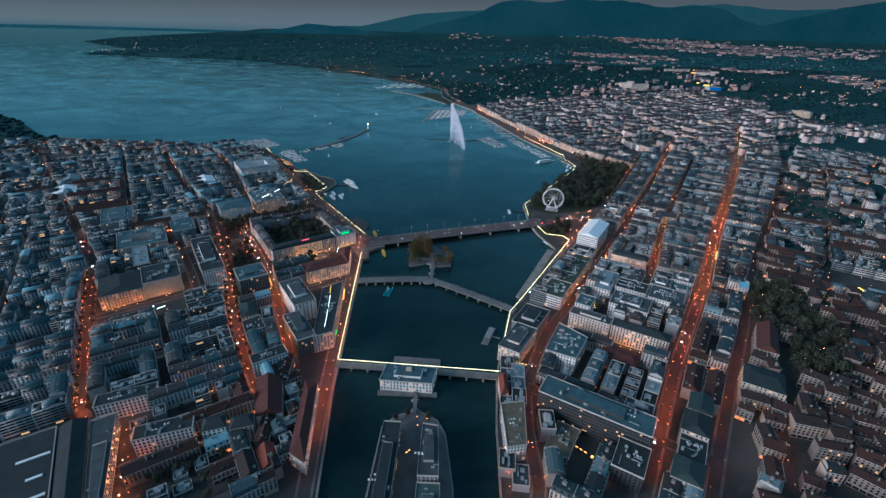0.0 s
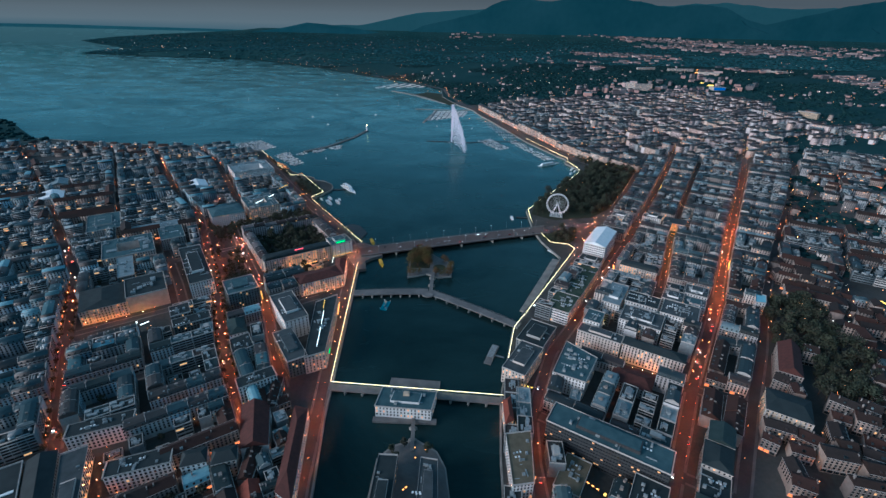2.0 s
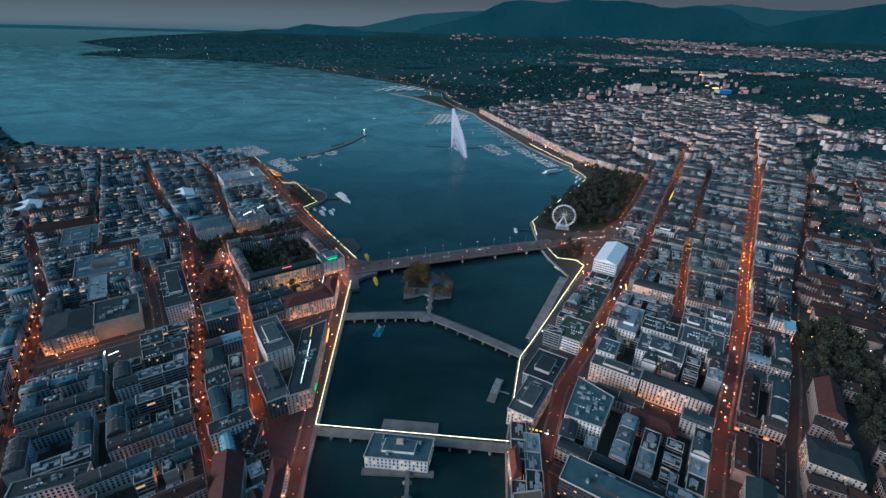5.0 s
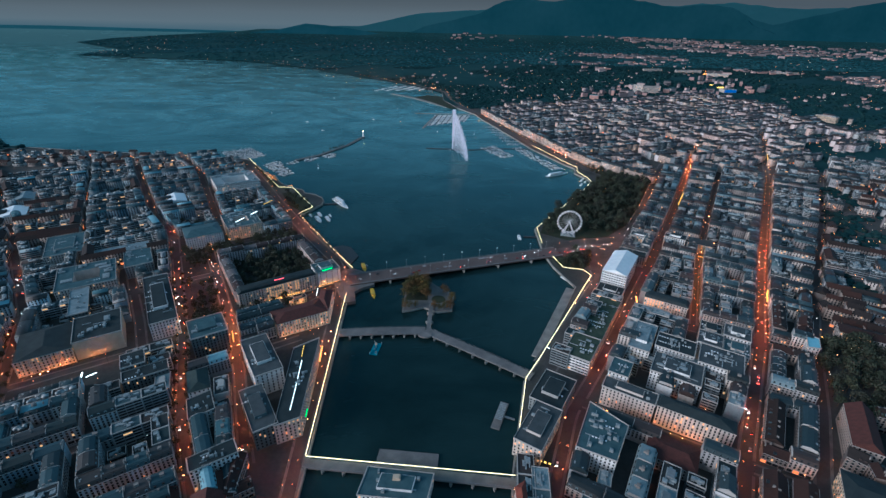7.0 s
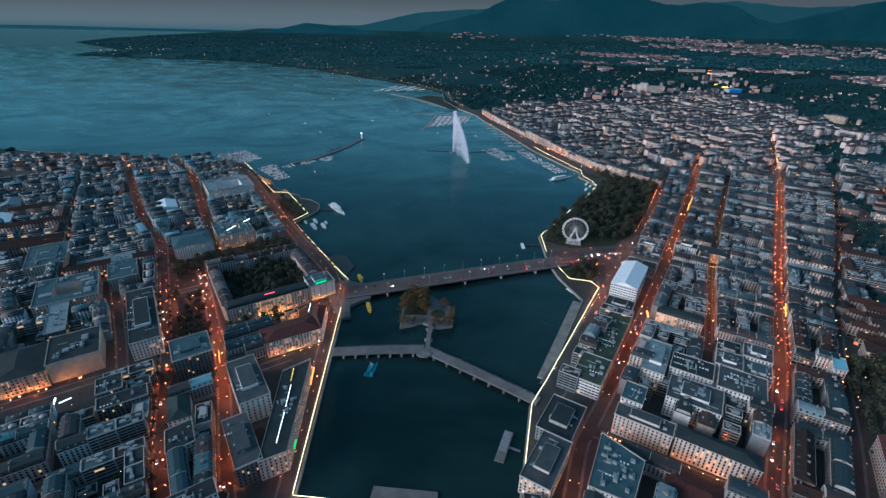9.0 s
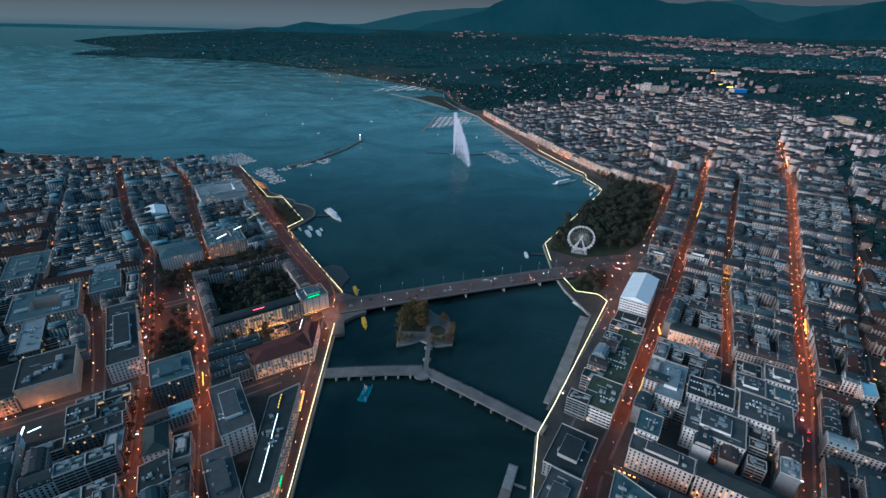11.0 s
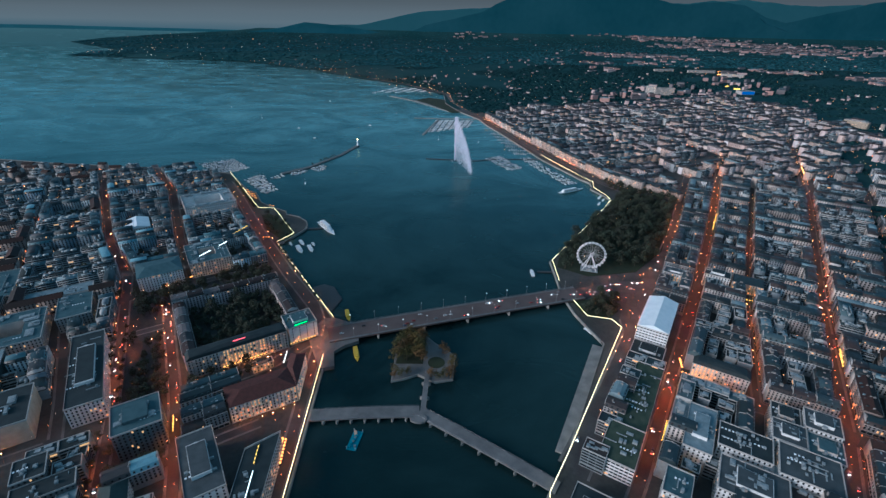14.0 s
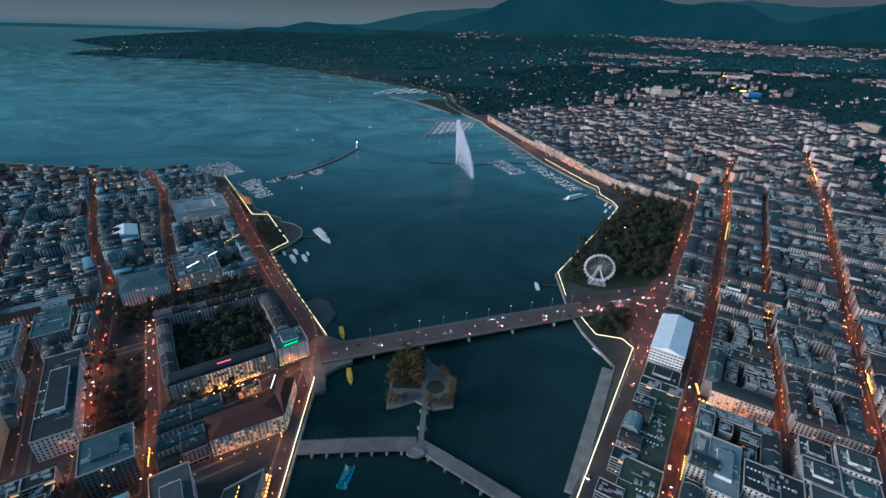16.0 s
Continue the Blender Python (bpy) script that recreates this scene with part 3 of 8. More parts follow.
# a row of lamps along the east quay of the river
for i in range(11):
    LAMP_SPOTS.append((50 + 0.02 * i, 236 + 12 * i, math.pi, 0))


# ---- houses ----
HOUSE_PARTS = {}


def window_rows(pane, lit, trim, x0, x1, y, z0, floors, storey, face, rnd, lit_share, w=1.5, h=2.05, gap=3.0):
    """Panes with stone surrounds in one facade; face is -1 for the street side, 1 for the court side."""
    n = max(1, int((x1 - x0 - 0.8) / gap))
    pitch = (x1 - x0) / n
    for f in range(floors):
        z = z0 + f * storey + 0.8
        for i in range(n):
            cx = x0 + pitch * (i + 0.5)
            hh = h * (1.15 if f == 0 else 1.0)
            ya, yb = y + face * 0.06, y + face * 0.14
            target = lit if rnd.random() < lit_share else pane
            p = [(cx - w / 2, ya, z), (cx + w / 2, ya, z), (cx + w / 2, ya, z + hh), (cx - w / 2, ya, z + hh)]
            target.face(*(p if face < 0 else p[::-1]))
            if trim:
                trim.box(cx - w / 2 - 0.2, cx + w / 2 + 0.2, min(y, yb + face * 0.1), max(y, yb + face * 0.1), z - 0.25, z - 0.02)


def house_meshes(style, width, depth, floors, variant, detail):
    """The shared meshes of one kind of house: front at y=0 facing -y, base at z=0."""
    key = (style, width, depth, floors, variant, detail)
    if key in HOUSE_PARTS:
        return HOUSE_PARTS[key]
    rnd = random.Random(str(key))
    storey, ground = 3.0, 4.0
    top = ground + floors * storey
    hw = width / 2
    wall, roof, panes, lit, trim, chim, dorm, sky_l, shop = Shape(), Shape(), Shape(), Shape(), Shape(), Shape(), Shape(), Shape(), Shape()
    wall.box(-hw, hw, 0, depth, -1, top, False)
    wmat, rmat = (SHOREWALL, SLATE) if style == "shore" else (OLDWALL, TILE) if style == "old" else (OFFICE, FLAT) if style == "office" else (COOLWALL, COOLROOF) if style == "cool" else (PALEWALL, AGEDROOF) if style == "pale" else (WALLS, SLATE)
    if style == "office":
        for f in range(floors + 1):
            z = 1.2 + (ground + (f - 1) * storey if f else 0)
            for y, sg in ((-0.07, 1), (depth + 0.07, -1)):
                n = max(2, int(width / 5))
                for i in range(n):
                    a, b = -hw + 0.4 + (width - 0.8) * i / n, -hw + 0.4 + (width - 0.8) * (i + 1) / n - 0.35
                    p = [(a, y, z), (b, y, z), (b, y, z + 1.7), (a, y, z + 1.7)]
                    (lit if rnd.random() < 0.02 else panes).face(*(p if sg > 0 else p[::-1]))
        roof.box(-hw + 0.5, hw - 0.5, 0.5, depth - 0.5, top + 0.004, top + 0.25)
        for a, b, c, d in ((-hw, hw, 0, 0.5), (-hw, hw, depth - 0.5, depth), (-hw, -hw + 0.5, 0.5, depth - 0.5), (hw - 0.5, hw, 0.5, depth - 0.5)):
            trim.box(a, b, c, d, top + 0.004, top + 1.0)
        for _ in range(rnd.randint(1, 3)):
            y, x, a = rnd.uniform(2, depth - 2), rnd.uniform(-hw * 0.4, hw * 0.4), rnd.uniform(hw * 0.25, hw * 0.55)
            chim.box(x - a, x + a, y - 0.45, y + 0.45, top + 0.25, top + rnd.uniform(0.7, 1.3))
        for _ in range(rnd.randint(3, 7)):
            x, y = rnd.uniform(-hw + 2.5, hw - 2.5), rnd.uniform(2.5, depth - 2.5)
            a, b = rnd.uniform(0.8, 2.6), rnd.uniform(0.8, 2.0)
            chim.box(x - a, x + a, y - b, y + b, top + 0.25, top + rnd.uniform(1.0, 2.8))
        if width > 20:
            dorm.box(-hw * 0.4, hw * 0.35, depth * 0.3, depth * 0.7, top + 0.25, top + 3.2)
    else:
        share = {"town": 0.03, "shore": 0.05}.get(style, 0.02)
        window_rows(panes, lit, trim if detail else None, -hw, hw, 0, ground, floors, storey, -1, rnd, share)
        window_rows(panes, lit, None, -hw, hw, depth, ground, floors, storey, 1, rnd, share * 0.7)
        n = max(2, int(width / 4))
        for i in range(n):
            a = -hw + 0.5 + (width - 1) * i / n
            b = a + (width - 1) / n - 0.7
            (shop if rnd.random() < 0.16 else panes).face((a, -0.07, 0.5), (b, -0.07, 0.5), (b, -0.07, 3.2), (a, -0.07, 3.2))
        if detail:
            trim.box(-hw, hw, -0.35, -0.002, ground - 0.45, ground - 0.1)
        trim.box(-hw, hw, -0.7, -0.002, top - 0.35, top + 0.15)
        trim.box(-hw, hw, depth + 0.002, depth + 0.6, top - 0.3, top + 0.15)
        if style != "old":
            zm, zt = top + 3.4, top + 4.6
            inset = 1.3
            ring0 = [(-hw, -0.3), (hw, -0.3), (hw, depth + 0.3), (-hw, depth + 0.3)]
            ring1 = [(-hw + 0.05, inset), (hw - 0.05, inset), (hw - 0.05, depth - inset), (-hw + 0.05, depth - inset)]
            roof.frustum(ring0, top + 0.16, ring1, zm)
            ridge_y = depth / 2
            if variant % 3 == 0:
                roof.frustum(ring1, zm + 0.02, [(-hw + 0.6, depth * 0.35), (hw - 0.6, depth * 0.35), (hw - 0.6, depth * 0.65), (-hw + 0.6, depth * 0.65)], zt)
            elif variant % 3 == 1:
                roof.frustum(ring1, zm + 0.02, [(-hw + 0.1, ridge_y - 0.1), (hw - 0.1, ridge_y - 0.1), (hw - 0.1, ridge_y + 0.1), (-hw + 0.1, ridge_y + 0.1)], zt + 0.8)
            else:
                roof.box(-hw + 1, hw - 1, inset + 0.8, depth - inset - 0.8, zm + 0.01, zm + 0.4)
                chim.box(-1.5, 1.5, ridge_y - 1.2, ridge_y + 1.2, zm + 0.4, zm + 2.4)
            # the party wall stands a little above the roof
            px = -hw + 0.02
            prof = [(-0.1, top), (inset, zm + 0.4), (ridge_y, zm + (2.5 if variant % 3 == 1 else 1.7 if variant % 3 == 0 else 0.8)), (depth - inset, zm + 0.4), (depth + 0.1, top)]
            n0 = len(trim.v)
            trim.v.extend([(px, y, z) for y, z in prof] + [(px + 0.4, y, z) for y, z in prof])
            for i in range(4):
                trim.f.append((n0 + i, n0 + 5 + i, n0 + 6 + i, n0 + i + 1))
            trim.f.append((n0, n0 + 1, n0 + 2, n0 + 3, n0 + 4))
            trim.f.append((n0 + 9, n0 + 8, n0 + 7, n0 + 6, n0 + 5))
            for _ in range(rnd.randint(0, 3)):
                x, y = rnd.uniform(-hw + 1.2, hw - 1.2), rnd.uniform(inset + 0.8, depth - inset - 0.8)
                lift = (1 - abs(y - ridge_y) / (ridge_y - inset)) * (2.0 if variant % 3 == 1 else 1.2 if variant % 3 == 0 else 0.4)
                a, b = rnd.uniform(0.35, 1.3), rnd.uniform(0.35, 0.8)
                sky_l.box(x - a, x + a, y - b, y + b, zm - 0.2, zm + lift + rnd.uniform(0.15, 0.5))
            n = max(2, int(width / 4.2))
            for i in range(n):
                cx = -hw + width * (i + 0.5) / n
                for ya, yb, sg in ((0.1, 1.6, -1), (depth - 1.6, depth - 0.1, 1)):
                    dorm.box(cx - 0.8, cx + 0.8, ya, yb, top + 0.7, top + 2.5)
                    y = (ya - 0.05) if sg < 0 else (yb + 0.05)
                    p = [(cx - 0.55, y, top + 0.9), (cx + 0.55, y, top + 0.9), (cx + 0.55, y, top + 2.3), (cx - 0.55, y, top + 2.3)]
                    (lit if rnd.random() < share else panes).face(*(p if sg < 0 else p[::-1]))
        else:
            zt = top + depth * 0.33
            ym = depth / 2
            roof.face((-hw - 0.2, -0.8, top - 0.1), (hw + 0.2, -0.8, top - 0.1), (hw + 0.2, ym, zt), (-hw - 0.2, ym, zt))
            roof.face((hw + 0.2, depth + 0.8, top - 0.1), (-hw - 0.2, depth + 0.8, top - 0.1), (-hw - 0.2, ym, zt), (hw + 0.2, ym, zt))
            for x, o in ((-hw - 0.2, 1), (hw + 0.2, -1)):
                tri = [(x, depth + 0.8, top - 0.1), (x, -0.8, top - 0.1), (x, ym, zt)]
                roof.face(*(tri if o > 0 else tri[::-1]))
            for _ in range(2):
                cx = rnd.uniform(-hw + 1.5, hw - 1.5)
                dorm.box(cx - 0.8, cx + 0.8, 1.2, 3.2, top + 0.5, top + 2.4)
        for _ in range(rnd.randint(1, 3)):
            x, y = rnd.choice((-hw + 0.6, hw - 0.6, rnd.uniform(-hw + 1, hw - 1))), rnd.uniform(depth * 0.35, depth * 0.65)
            chim.box(x - 0.45, x + 0.45, y - 0.9, y + 0.9, top + 1, top + rnd.uniform(5.4, 6.6) - (1 if style == "old" else 0))
    out = []
    for nm, sh, mt in (("wall", wall, wmat), ("roof", roof, rmat), ("glazing", panes, GLASS), ("lit_glazing", lit, LITPANE), ("cornice", trim, TRIM),
                       ("skylight", sky_l, UNIT), ("shop_window", shop, SHOPLIGHT), ("chimney" if style != "office" else "roof_unit", chim, CHIMNEY if style != "office" else UNIT), ("dormer_band" if style != "office" else "penthouse", dorm, SLATE if style != "office" else OFFICE)):
        if sh.f and nm == "chimney":
            for i in range(0, len(sh.f), 6):
                one = Shape()
                used = sorted({v for f in sh.f[i:i + 6] for v in f})
                one.v = [sh.v[v] for v in used]
                one.f = [tuple(used.index(v) for v in f) for f in sh.f[i:i + 6]]
                out.append((nm, one.mesh(nm, mt)))
        elif sh.f:
            out.append((nm, sh.mesh(nm, mt)))
    HOUSE_PARTS[key] = out
    return out


HOUSE_LABELS = {"town": "pale plastered town house under a dark mansard roof", "old": "old stone house under a brown clay tile roof", "cool": "plastered town house tinted with skylight blue under a dark mansard roof", "pale": "pale plastered apartment house under a weathered roof", "office": "flat-roofed office building with ribbon windows", "shore": "apartment house facing the lake road, warm glow painted peach on its walls"}
HOUSE_SPECS = []


def house(style, pos, angle, width, depth, floors, variant, detail=2, group="", stretch=1.0):
    # West-bank houses take the skylight-tinted copies of plaster and slate.
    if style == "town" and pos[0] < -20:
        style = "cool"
    HOUSE_SPECS.append((style, pos, angle, width, depth, floors, variant, detail, group, stretch))


def place_houses(whole=(235, 95)):
    """The houses round the river become things of their own; the rest of the city is joined."""
    def away(spec):
        x, y = spec[1]
        return math.hypot(x, max(0, abs(y - 470) - 150))
    left = {"house": whole[0], "office_building": whole[1]}
    rest = {}
    for spec in sorted(HOUSE_SPECS, key=away):
        style, pos, angle, width, depth, floors, variant, detail, group, stretch = spec
        name = "office_building" if style == "office" else "house"
        m = Matrix.Translation((pos[0], pos[1], ground_z(*pos))) @ Matrix.Rotation(angle, 4, "Z") @ Matrix.Diagonal((stretch, 1, 1, 1))
        if left[name] > 0:
            left[name] -= 1
            parts = house_meshes(style, width, depth, floors, variant, 2)
            root = new(name, parts[0][1])
            root.matrix_basis = m
            tagged(root, HOUSE_LABELS[style], "building", group)
            roof = None
            for nm, me in parts[1:]:
                ob = new(nm, me)
                ob.parent = roof if roof and nm in ("chimney", "roof_unit", "dormer_band", "penthouse", "skylight") else root
                roof = ob if nm == "roof" else roof
                if nm in ("glazing", "lit_glazing", "dormer_band", "roof_unit", "cornice", "skylight", "shop_window"):
                    ob["kind"] = "stuff"
        else:
            near = away(spec) < 420
            keep = ("wall", "roof", "glazing", "lit_glazing", "shop_window") + (("chimney", "roof_unit", "dormer_band", "penthouse", "cornice", "skylight") if near else ("roof_unit", "skylight") if away(spec) < 1700 else ())
            for nm, me in house_meshes(style, width, depth, floors, variant, 2 if near else 0):
                if nm in keep:
                    rest.setdefault((nm, me.materials[0].name), []).append((me, m))
    root = empty("city_houses", Matrix(), "pale town houses with dark roofs across the city", "buildings", kind="stuff")
    for (nm, mat_name), items in rest.items():
        verts, loops, counts, base = [], [], [], 0
        cache = {}
        for me, m in items:
            if me.name not in cache:
                co = np.empty(len(me.vertices) * 3)
                me.vertices.foreach_get("co", co)
                lv = np.empty(len(me.loops), dtype=np.int32)
                me.loops.foreach_get("vertex_index", lv)
                cache[me.name] = (np.c_[co.reshape(-1, 3), np.ones(len(me.vertices))], lv, [len(p.vertices) for p in me.polygons])
            co, lv, ct = cache[me.name]
            verts.append((co @ np.array(m).T)[:, :3])
            loops.append(lv + base)
            counts.extend(ct)
            base += len(co)
        me = bpy.data.meshes.new(nm)
        v, l = np.concatenate(verts), np.concatenate(loops)
        me.vertices.add(len(v))
        me.vertices.foreach_set("co", v.ravel())
        me.loops.add(len(l))
        me.loops.foreach_set("vertex_index", l)
        me.polygons.add(len(counts))
        me.polygons.foreach_set("loop_start", np.concatenate(([0], np.cumsum(counts)[:-1])))
        me.update(calc_edges=True)
        me.validate()
        me.materials.append(JOINED.get(mat_name, bpy.data.materials[mat_name]))
        ob = new(nm, me)
        ob.parent = root
        ob["kind"] = "stuff"


COURT_TREES = []
YARD_LAMPS = []
CITY = random.Random(5)
WIDTHS = (13, 16, 19, 23)


def row(a, b, depth, floors, styles, group, detail, inward):
    """Houses shoulder to shoulder from a to b; their fronts look away from the point inward."""
    d = b - a
    length = d.length
    if length < 9:
        return
    n = max(1, round(length / (CITY.uniform(15, 23) if detail == 2 else CITY.uniform(20, 30))))
    each = length / n
    ang = math.atan2(d.y, d.x)
    mid = (a + b) / 2
    left = Vector((-d.y, d.x))
    if (inward - mid).dot(left) < 0:
        ang += math.pi
    style = None
    for i in range(n):
        p = a + d * ((i + 0.5) / n)
        width = min(WIDTHS, key=lambda v: abs(v - each))
        if style is None or CITY.random() < (0.33 if detail == 2 else 0.12):
            style, variant = CITY.choice(styles), CITY.randint(0, 3)
            fl = max(1, floors - 1 + CITY.choice((-2, -1, 0, 0, 0, 0, 0, 1, 1)))
        house(style, (p.x, p.y), ang, width, depth, fl, variant, detail, group, each / width)


def block(grid, s0, s1, w0, w1, floors=5, styles=("town", "town", "town", "office"), detail=2, group="houses of the city blocks", court="yard"):
    """A city block: four rows of houses round a court. w0 and w1 are numbers, or a street's name with a setback."""
    def edge(w, s):
        return lerp_table(STREETS[w[0]], s) + w[1] if isinstance(w, tuple) else w
    c = [plan(grid, s0, edge(w0, s0)), plan(grid, s0, edge(w1, s0)), plan(grid, s1, edge(w1, s1)), plan(grid, s1, edge(w0, s1))]
    mid = (c[0] + c[1] + c[2] + c[3]) / 4
    length, across = (c[3] - c[0]).length, (c[1] - c[0]).length
    depth = 13.0
    if across < 15 or length < 15:
        row(c[0], c[3], min(across, length, 13), floors, styles, group, detail, mid) if length > across else row(c[0], c[1], min(length, 13), floors, styles, group, detail, mid)
        return
    if across < 33:
        depth = across / 2
        row(c[0], c[3], depth, floors, styles, group, detail, mid)
        row(c[1], c[2], depth, floors, styles, group, detail, mid)
        return
    if length < 33:
        depth = length / 2
        row(c[0], c[1], depth, floors, styles, group, detail, mid)
        row(c[3], c[2], depth, floors, styles, group, detail, mid)
        return
    row(c[0], c[1], depth, floors, styles, group, detail, mid)
    row(c[3], c[2], depth, floors, styles, group, detail, mid)
    ua, ub = (c[3] - c[0]).normalized(), (c[2] - c[1]).normalized()
    row(c[0] + ua * depth, c[3] - ua * depth, depth, floors, styles, group, detail, mid)
    row(c[1] + ub * depth, c[2] - ub * depth, depth, floors, styles, group, detail, mid)
    inner_l, inner_w = length - 2 * depth, across - 2 * depth
    if inner_w > 12 and inner_l > 12 and court == "yard":
        nl, nw = max(1, int(inner_l / 16)), max(1, int(inner_w / 15))
        ux = (c[1] - c[0]).normalized()
        for i in range(nl):
            for j in range(nw):
                p = c[0] + ua * (depth + inner_l * (i + 0.5) / nl) + ux * (depth + inner_w * (j + 0.5) / nw)
                if CITY.random() < (0.85 if grid is GRID_EAST else 0.62):
                    ang = math.atan2(ua.y, ua.x) + math.pi / 2 * CITY.randint(0, 3)
                    back = Vector((-math.sin(ang), math.cos(ang))) * 5.0
                    house("office", (p.x - back.x, p.y - back.y), ang, 13, 10.0, CITY.choice((floors - 3, floors - 2, floors - 2, floors - 1) if grid is GRID_EAST and floors > 3 else (0, 0, 0, 1, 1, 2, max(1, floors - 2))), CITY.randint(0, 3), detail, group)
                    if CITY.random() < 0.22:
                        YARD_LAMPS.append((p.x - back.x * 1.7, p.y - back.y * 1.7, ang, 0))
                else:
                    COURT_TREES.append((p.x, p.y))


W, E_, H = GRID_WEST, GRID_EAST, GRID_SHORE
MIXED = ("town", "town", "office")
OUTER = ("office", "town", "office", "old")
# west bank, from the railway side to the lake
block(W, 352, 411, ("LB", -120), ("LB", -7.5), 5, ("town", "old", "town"))
block(W, 262, 338, -68, 20, 4, ("old", "town"))
block(W, 352, 392, 52, 66, 4, ("old",))
block(W, 205, 254, -70, 10, 4)
block(W, 425, 484, ("LD", 7.5), -36, 5)
block(W, 425, 484, -26, ("LB", -7.5), 5, MIXED)
block(W, 497, 545, ("LD", 7.5), -28, 5, MIXED)
block(W, 497, 548, -20, ("LB", -7.5), 6, MIXED)
block(W, 552, 574, ("LD", 7.5), -30, 3)
block(W, 552, 588, 8, ("LB", -7.5), 4, ("office", "town"))
block(W, 614, 738, ("LE", 7), ("LB", -7.5), 6)
block(W, 752, 824, ("LE", 7), ("LB", -7.5), 5)
block(W, 660, 738, ("LD", 7.5), ("LE", -7), 5)
block(W, 752, 824, ("LD", 7.5), ("LE", -7), 5)
block(W, 353, 396, ("LB", 7.5), ("LC", -7.5), 5, ("town",))
block(W, 402, 455, ("LB", 7.5), ("LC", -7.5), 5, ("town",))
block(W, 460, 535, ("LB", 7.5), ("LC", -7.5), 5, MIXED)
block(W, 634, 768, 124, 246, 6, ("pale",), court="trees")
block(W, 552, 574, ("LC", 7.5), 148, 4, ("town",))
block(W, 582, 604, ("LC", 7.5), 166, 5, ("town",))
block(W, 840, 884, 92, 144, 6, ("town",))
block(W, 840, 925, ("LX", 8), 252, 6, ("town",))
block(W, 932, 1042, ("LX", 8), 252, 6, MIXED)
block(W, 1152, 1232, ("LX", 8), 254, 5, MIXED)
block(W, 1250, 1330, ("LX", 8), 262, 4, MIXED)
block(W, 1338, 1400, ("LX", 8), 225, 4, MIXED)
for s0, s1 in ((898, 985), (995, 1044), (1058, 1138), (1152, 1234), (1248, 1330), (1338, 1400)):
    block(W, s0, s1, ("LB", 7.5), ("LX", -8), 5, MIXED, 1)
for s0, s1 in ((840, 900), (916, 978), (985, 1044), (1058, 1138), (1152, 1234), (1248, 1330), (1340, 1420)):
    for w0, w1 in ((("LD", 7.5), -45), (-37, ("LB", -7.5))):
        block(W, s0, s1, w0, w1, 5, OUTER, 1)
for s0, s1 in ((430, 482), (498, 536), (546, 600), (614, 670), (678, 738), (752, 824), (840, 900)):
    block(W, s0, s1, -176, ("LD", -7.5), 5, MIXED, 2 if s0 < 700 else 1)
    block(W, s0, s1, -256, -184, 5, OUTER, 1)
    block(W, s0, s1, -336, -264, 4, OUTER, 1)
for s0, s1 in ((540, 600), (614, 670), (678, 738), (752, 824), (840, 900)):
    for i in range(3):
        block(W, s0, s1, -420 - 84 * i, -346 - 84 * i, 4, OUTER, 0)
for s0, s1 in ((916, 978), (985, 1044), (1058, 1138), (1152, 1234), (1248, 1330), (1340, 1420), (1430, 1500), (1510, 1590), (1600, 1680)):
    for i in range(8):
        wa = lerp_table(STREETS["LD"], s0) - 10 - 84 * i
        q = plan(W, s1, wa)
        if q.y < 1272 and q.x < -640:
            block(W, s0, s1, wa - 76, wa, 4, OUTER, 0)
# the crowded strip between the quay road and the lower street
for (sa, wa), (sb, wb), depth, fl in (((284, 24), (398, 84), 11.0, 4),):
    a, b = plan(W, sa, wa), plan(W, sb, wb)
    row(a, b, depth, fl, ("old", "town", "old"), "houses of the city blocks", 2, (a + b) / 2 - W[1] * 30)
# houses along the northern shore, where the blocks leave room
def shore_row(a, b, depth=12.0):
    a, b = Vector(a), Vector(b)
    n = int((b - a).length / 17)
    ang = math.atan2((b - a).y, (b - a).x)
    for i in range(n):
        p = a + (b - a) * ((i + 0.5) / n)
        if all((p.x - h[1][0]) ** 2 + (p.y - h[1][1]) ** 2 > 19 ** 2 for h in HOUSE_SPECS):
            house(CITY.choice(("old", "office", "office")), (p.x, p.y), ang + CITY.choice((0, math.pi / 2, math.pi)) + CITY.uniform(-0.2, 0.2), CITY.choice((16, 23)), depth, CITY.randint(1, 3), CITY.randint(0, 3), 0, "houses of the city blocks")


for dy in (0, -22, -44, -66, -88):
    shore_row((-1130, 1238 + dy), (-720, 1252 + dy))
    shore_row((-720, 1252 + dy), (-560, 1236 + dy))
# east bank
block(E_, 372, 450, -158, ("SB", -7.5), 5, ("town",))
block(E_, 240, 362, ("SB", -34), ("SB", -7.5), 4, ("office", "office", "town"))
block(E_, 240, 340, ("SB", 7.5), -12, 5, MIXED)
block(E_, 355, 450, ("SB", 7.5), -48, 5, MIXED)
block(E_, 355, 450, -42, ("SC", -9), 5, MIXED)
block(E_, 486, 550, ("SB", 7.5), -48, 6, MIXED)
block(E_, 486, 546, -42, ("SC", -9), 6, ("town", "office", "office"))
block(E_, 556, 636, ("SB", 7.5), -48, 6, ("office", "town"))
block(E_, 548, 636, -42, ("SC", -9), 5, ("office",))
block(E_, 658, 738, ("SB", 7.5), ("SE", -5.5), 5)
block(E_, 744, 818, ("SB", 7.5), ("SE", -5.5), 5)
block(E_, 658, 738, ("SE", 5.5), ("SC", -9), 5)
block(E_, 744, 818, ("SE", 5.5), ("SC", -9), 5)
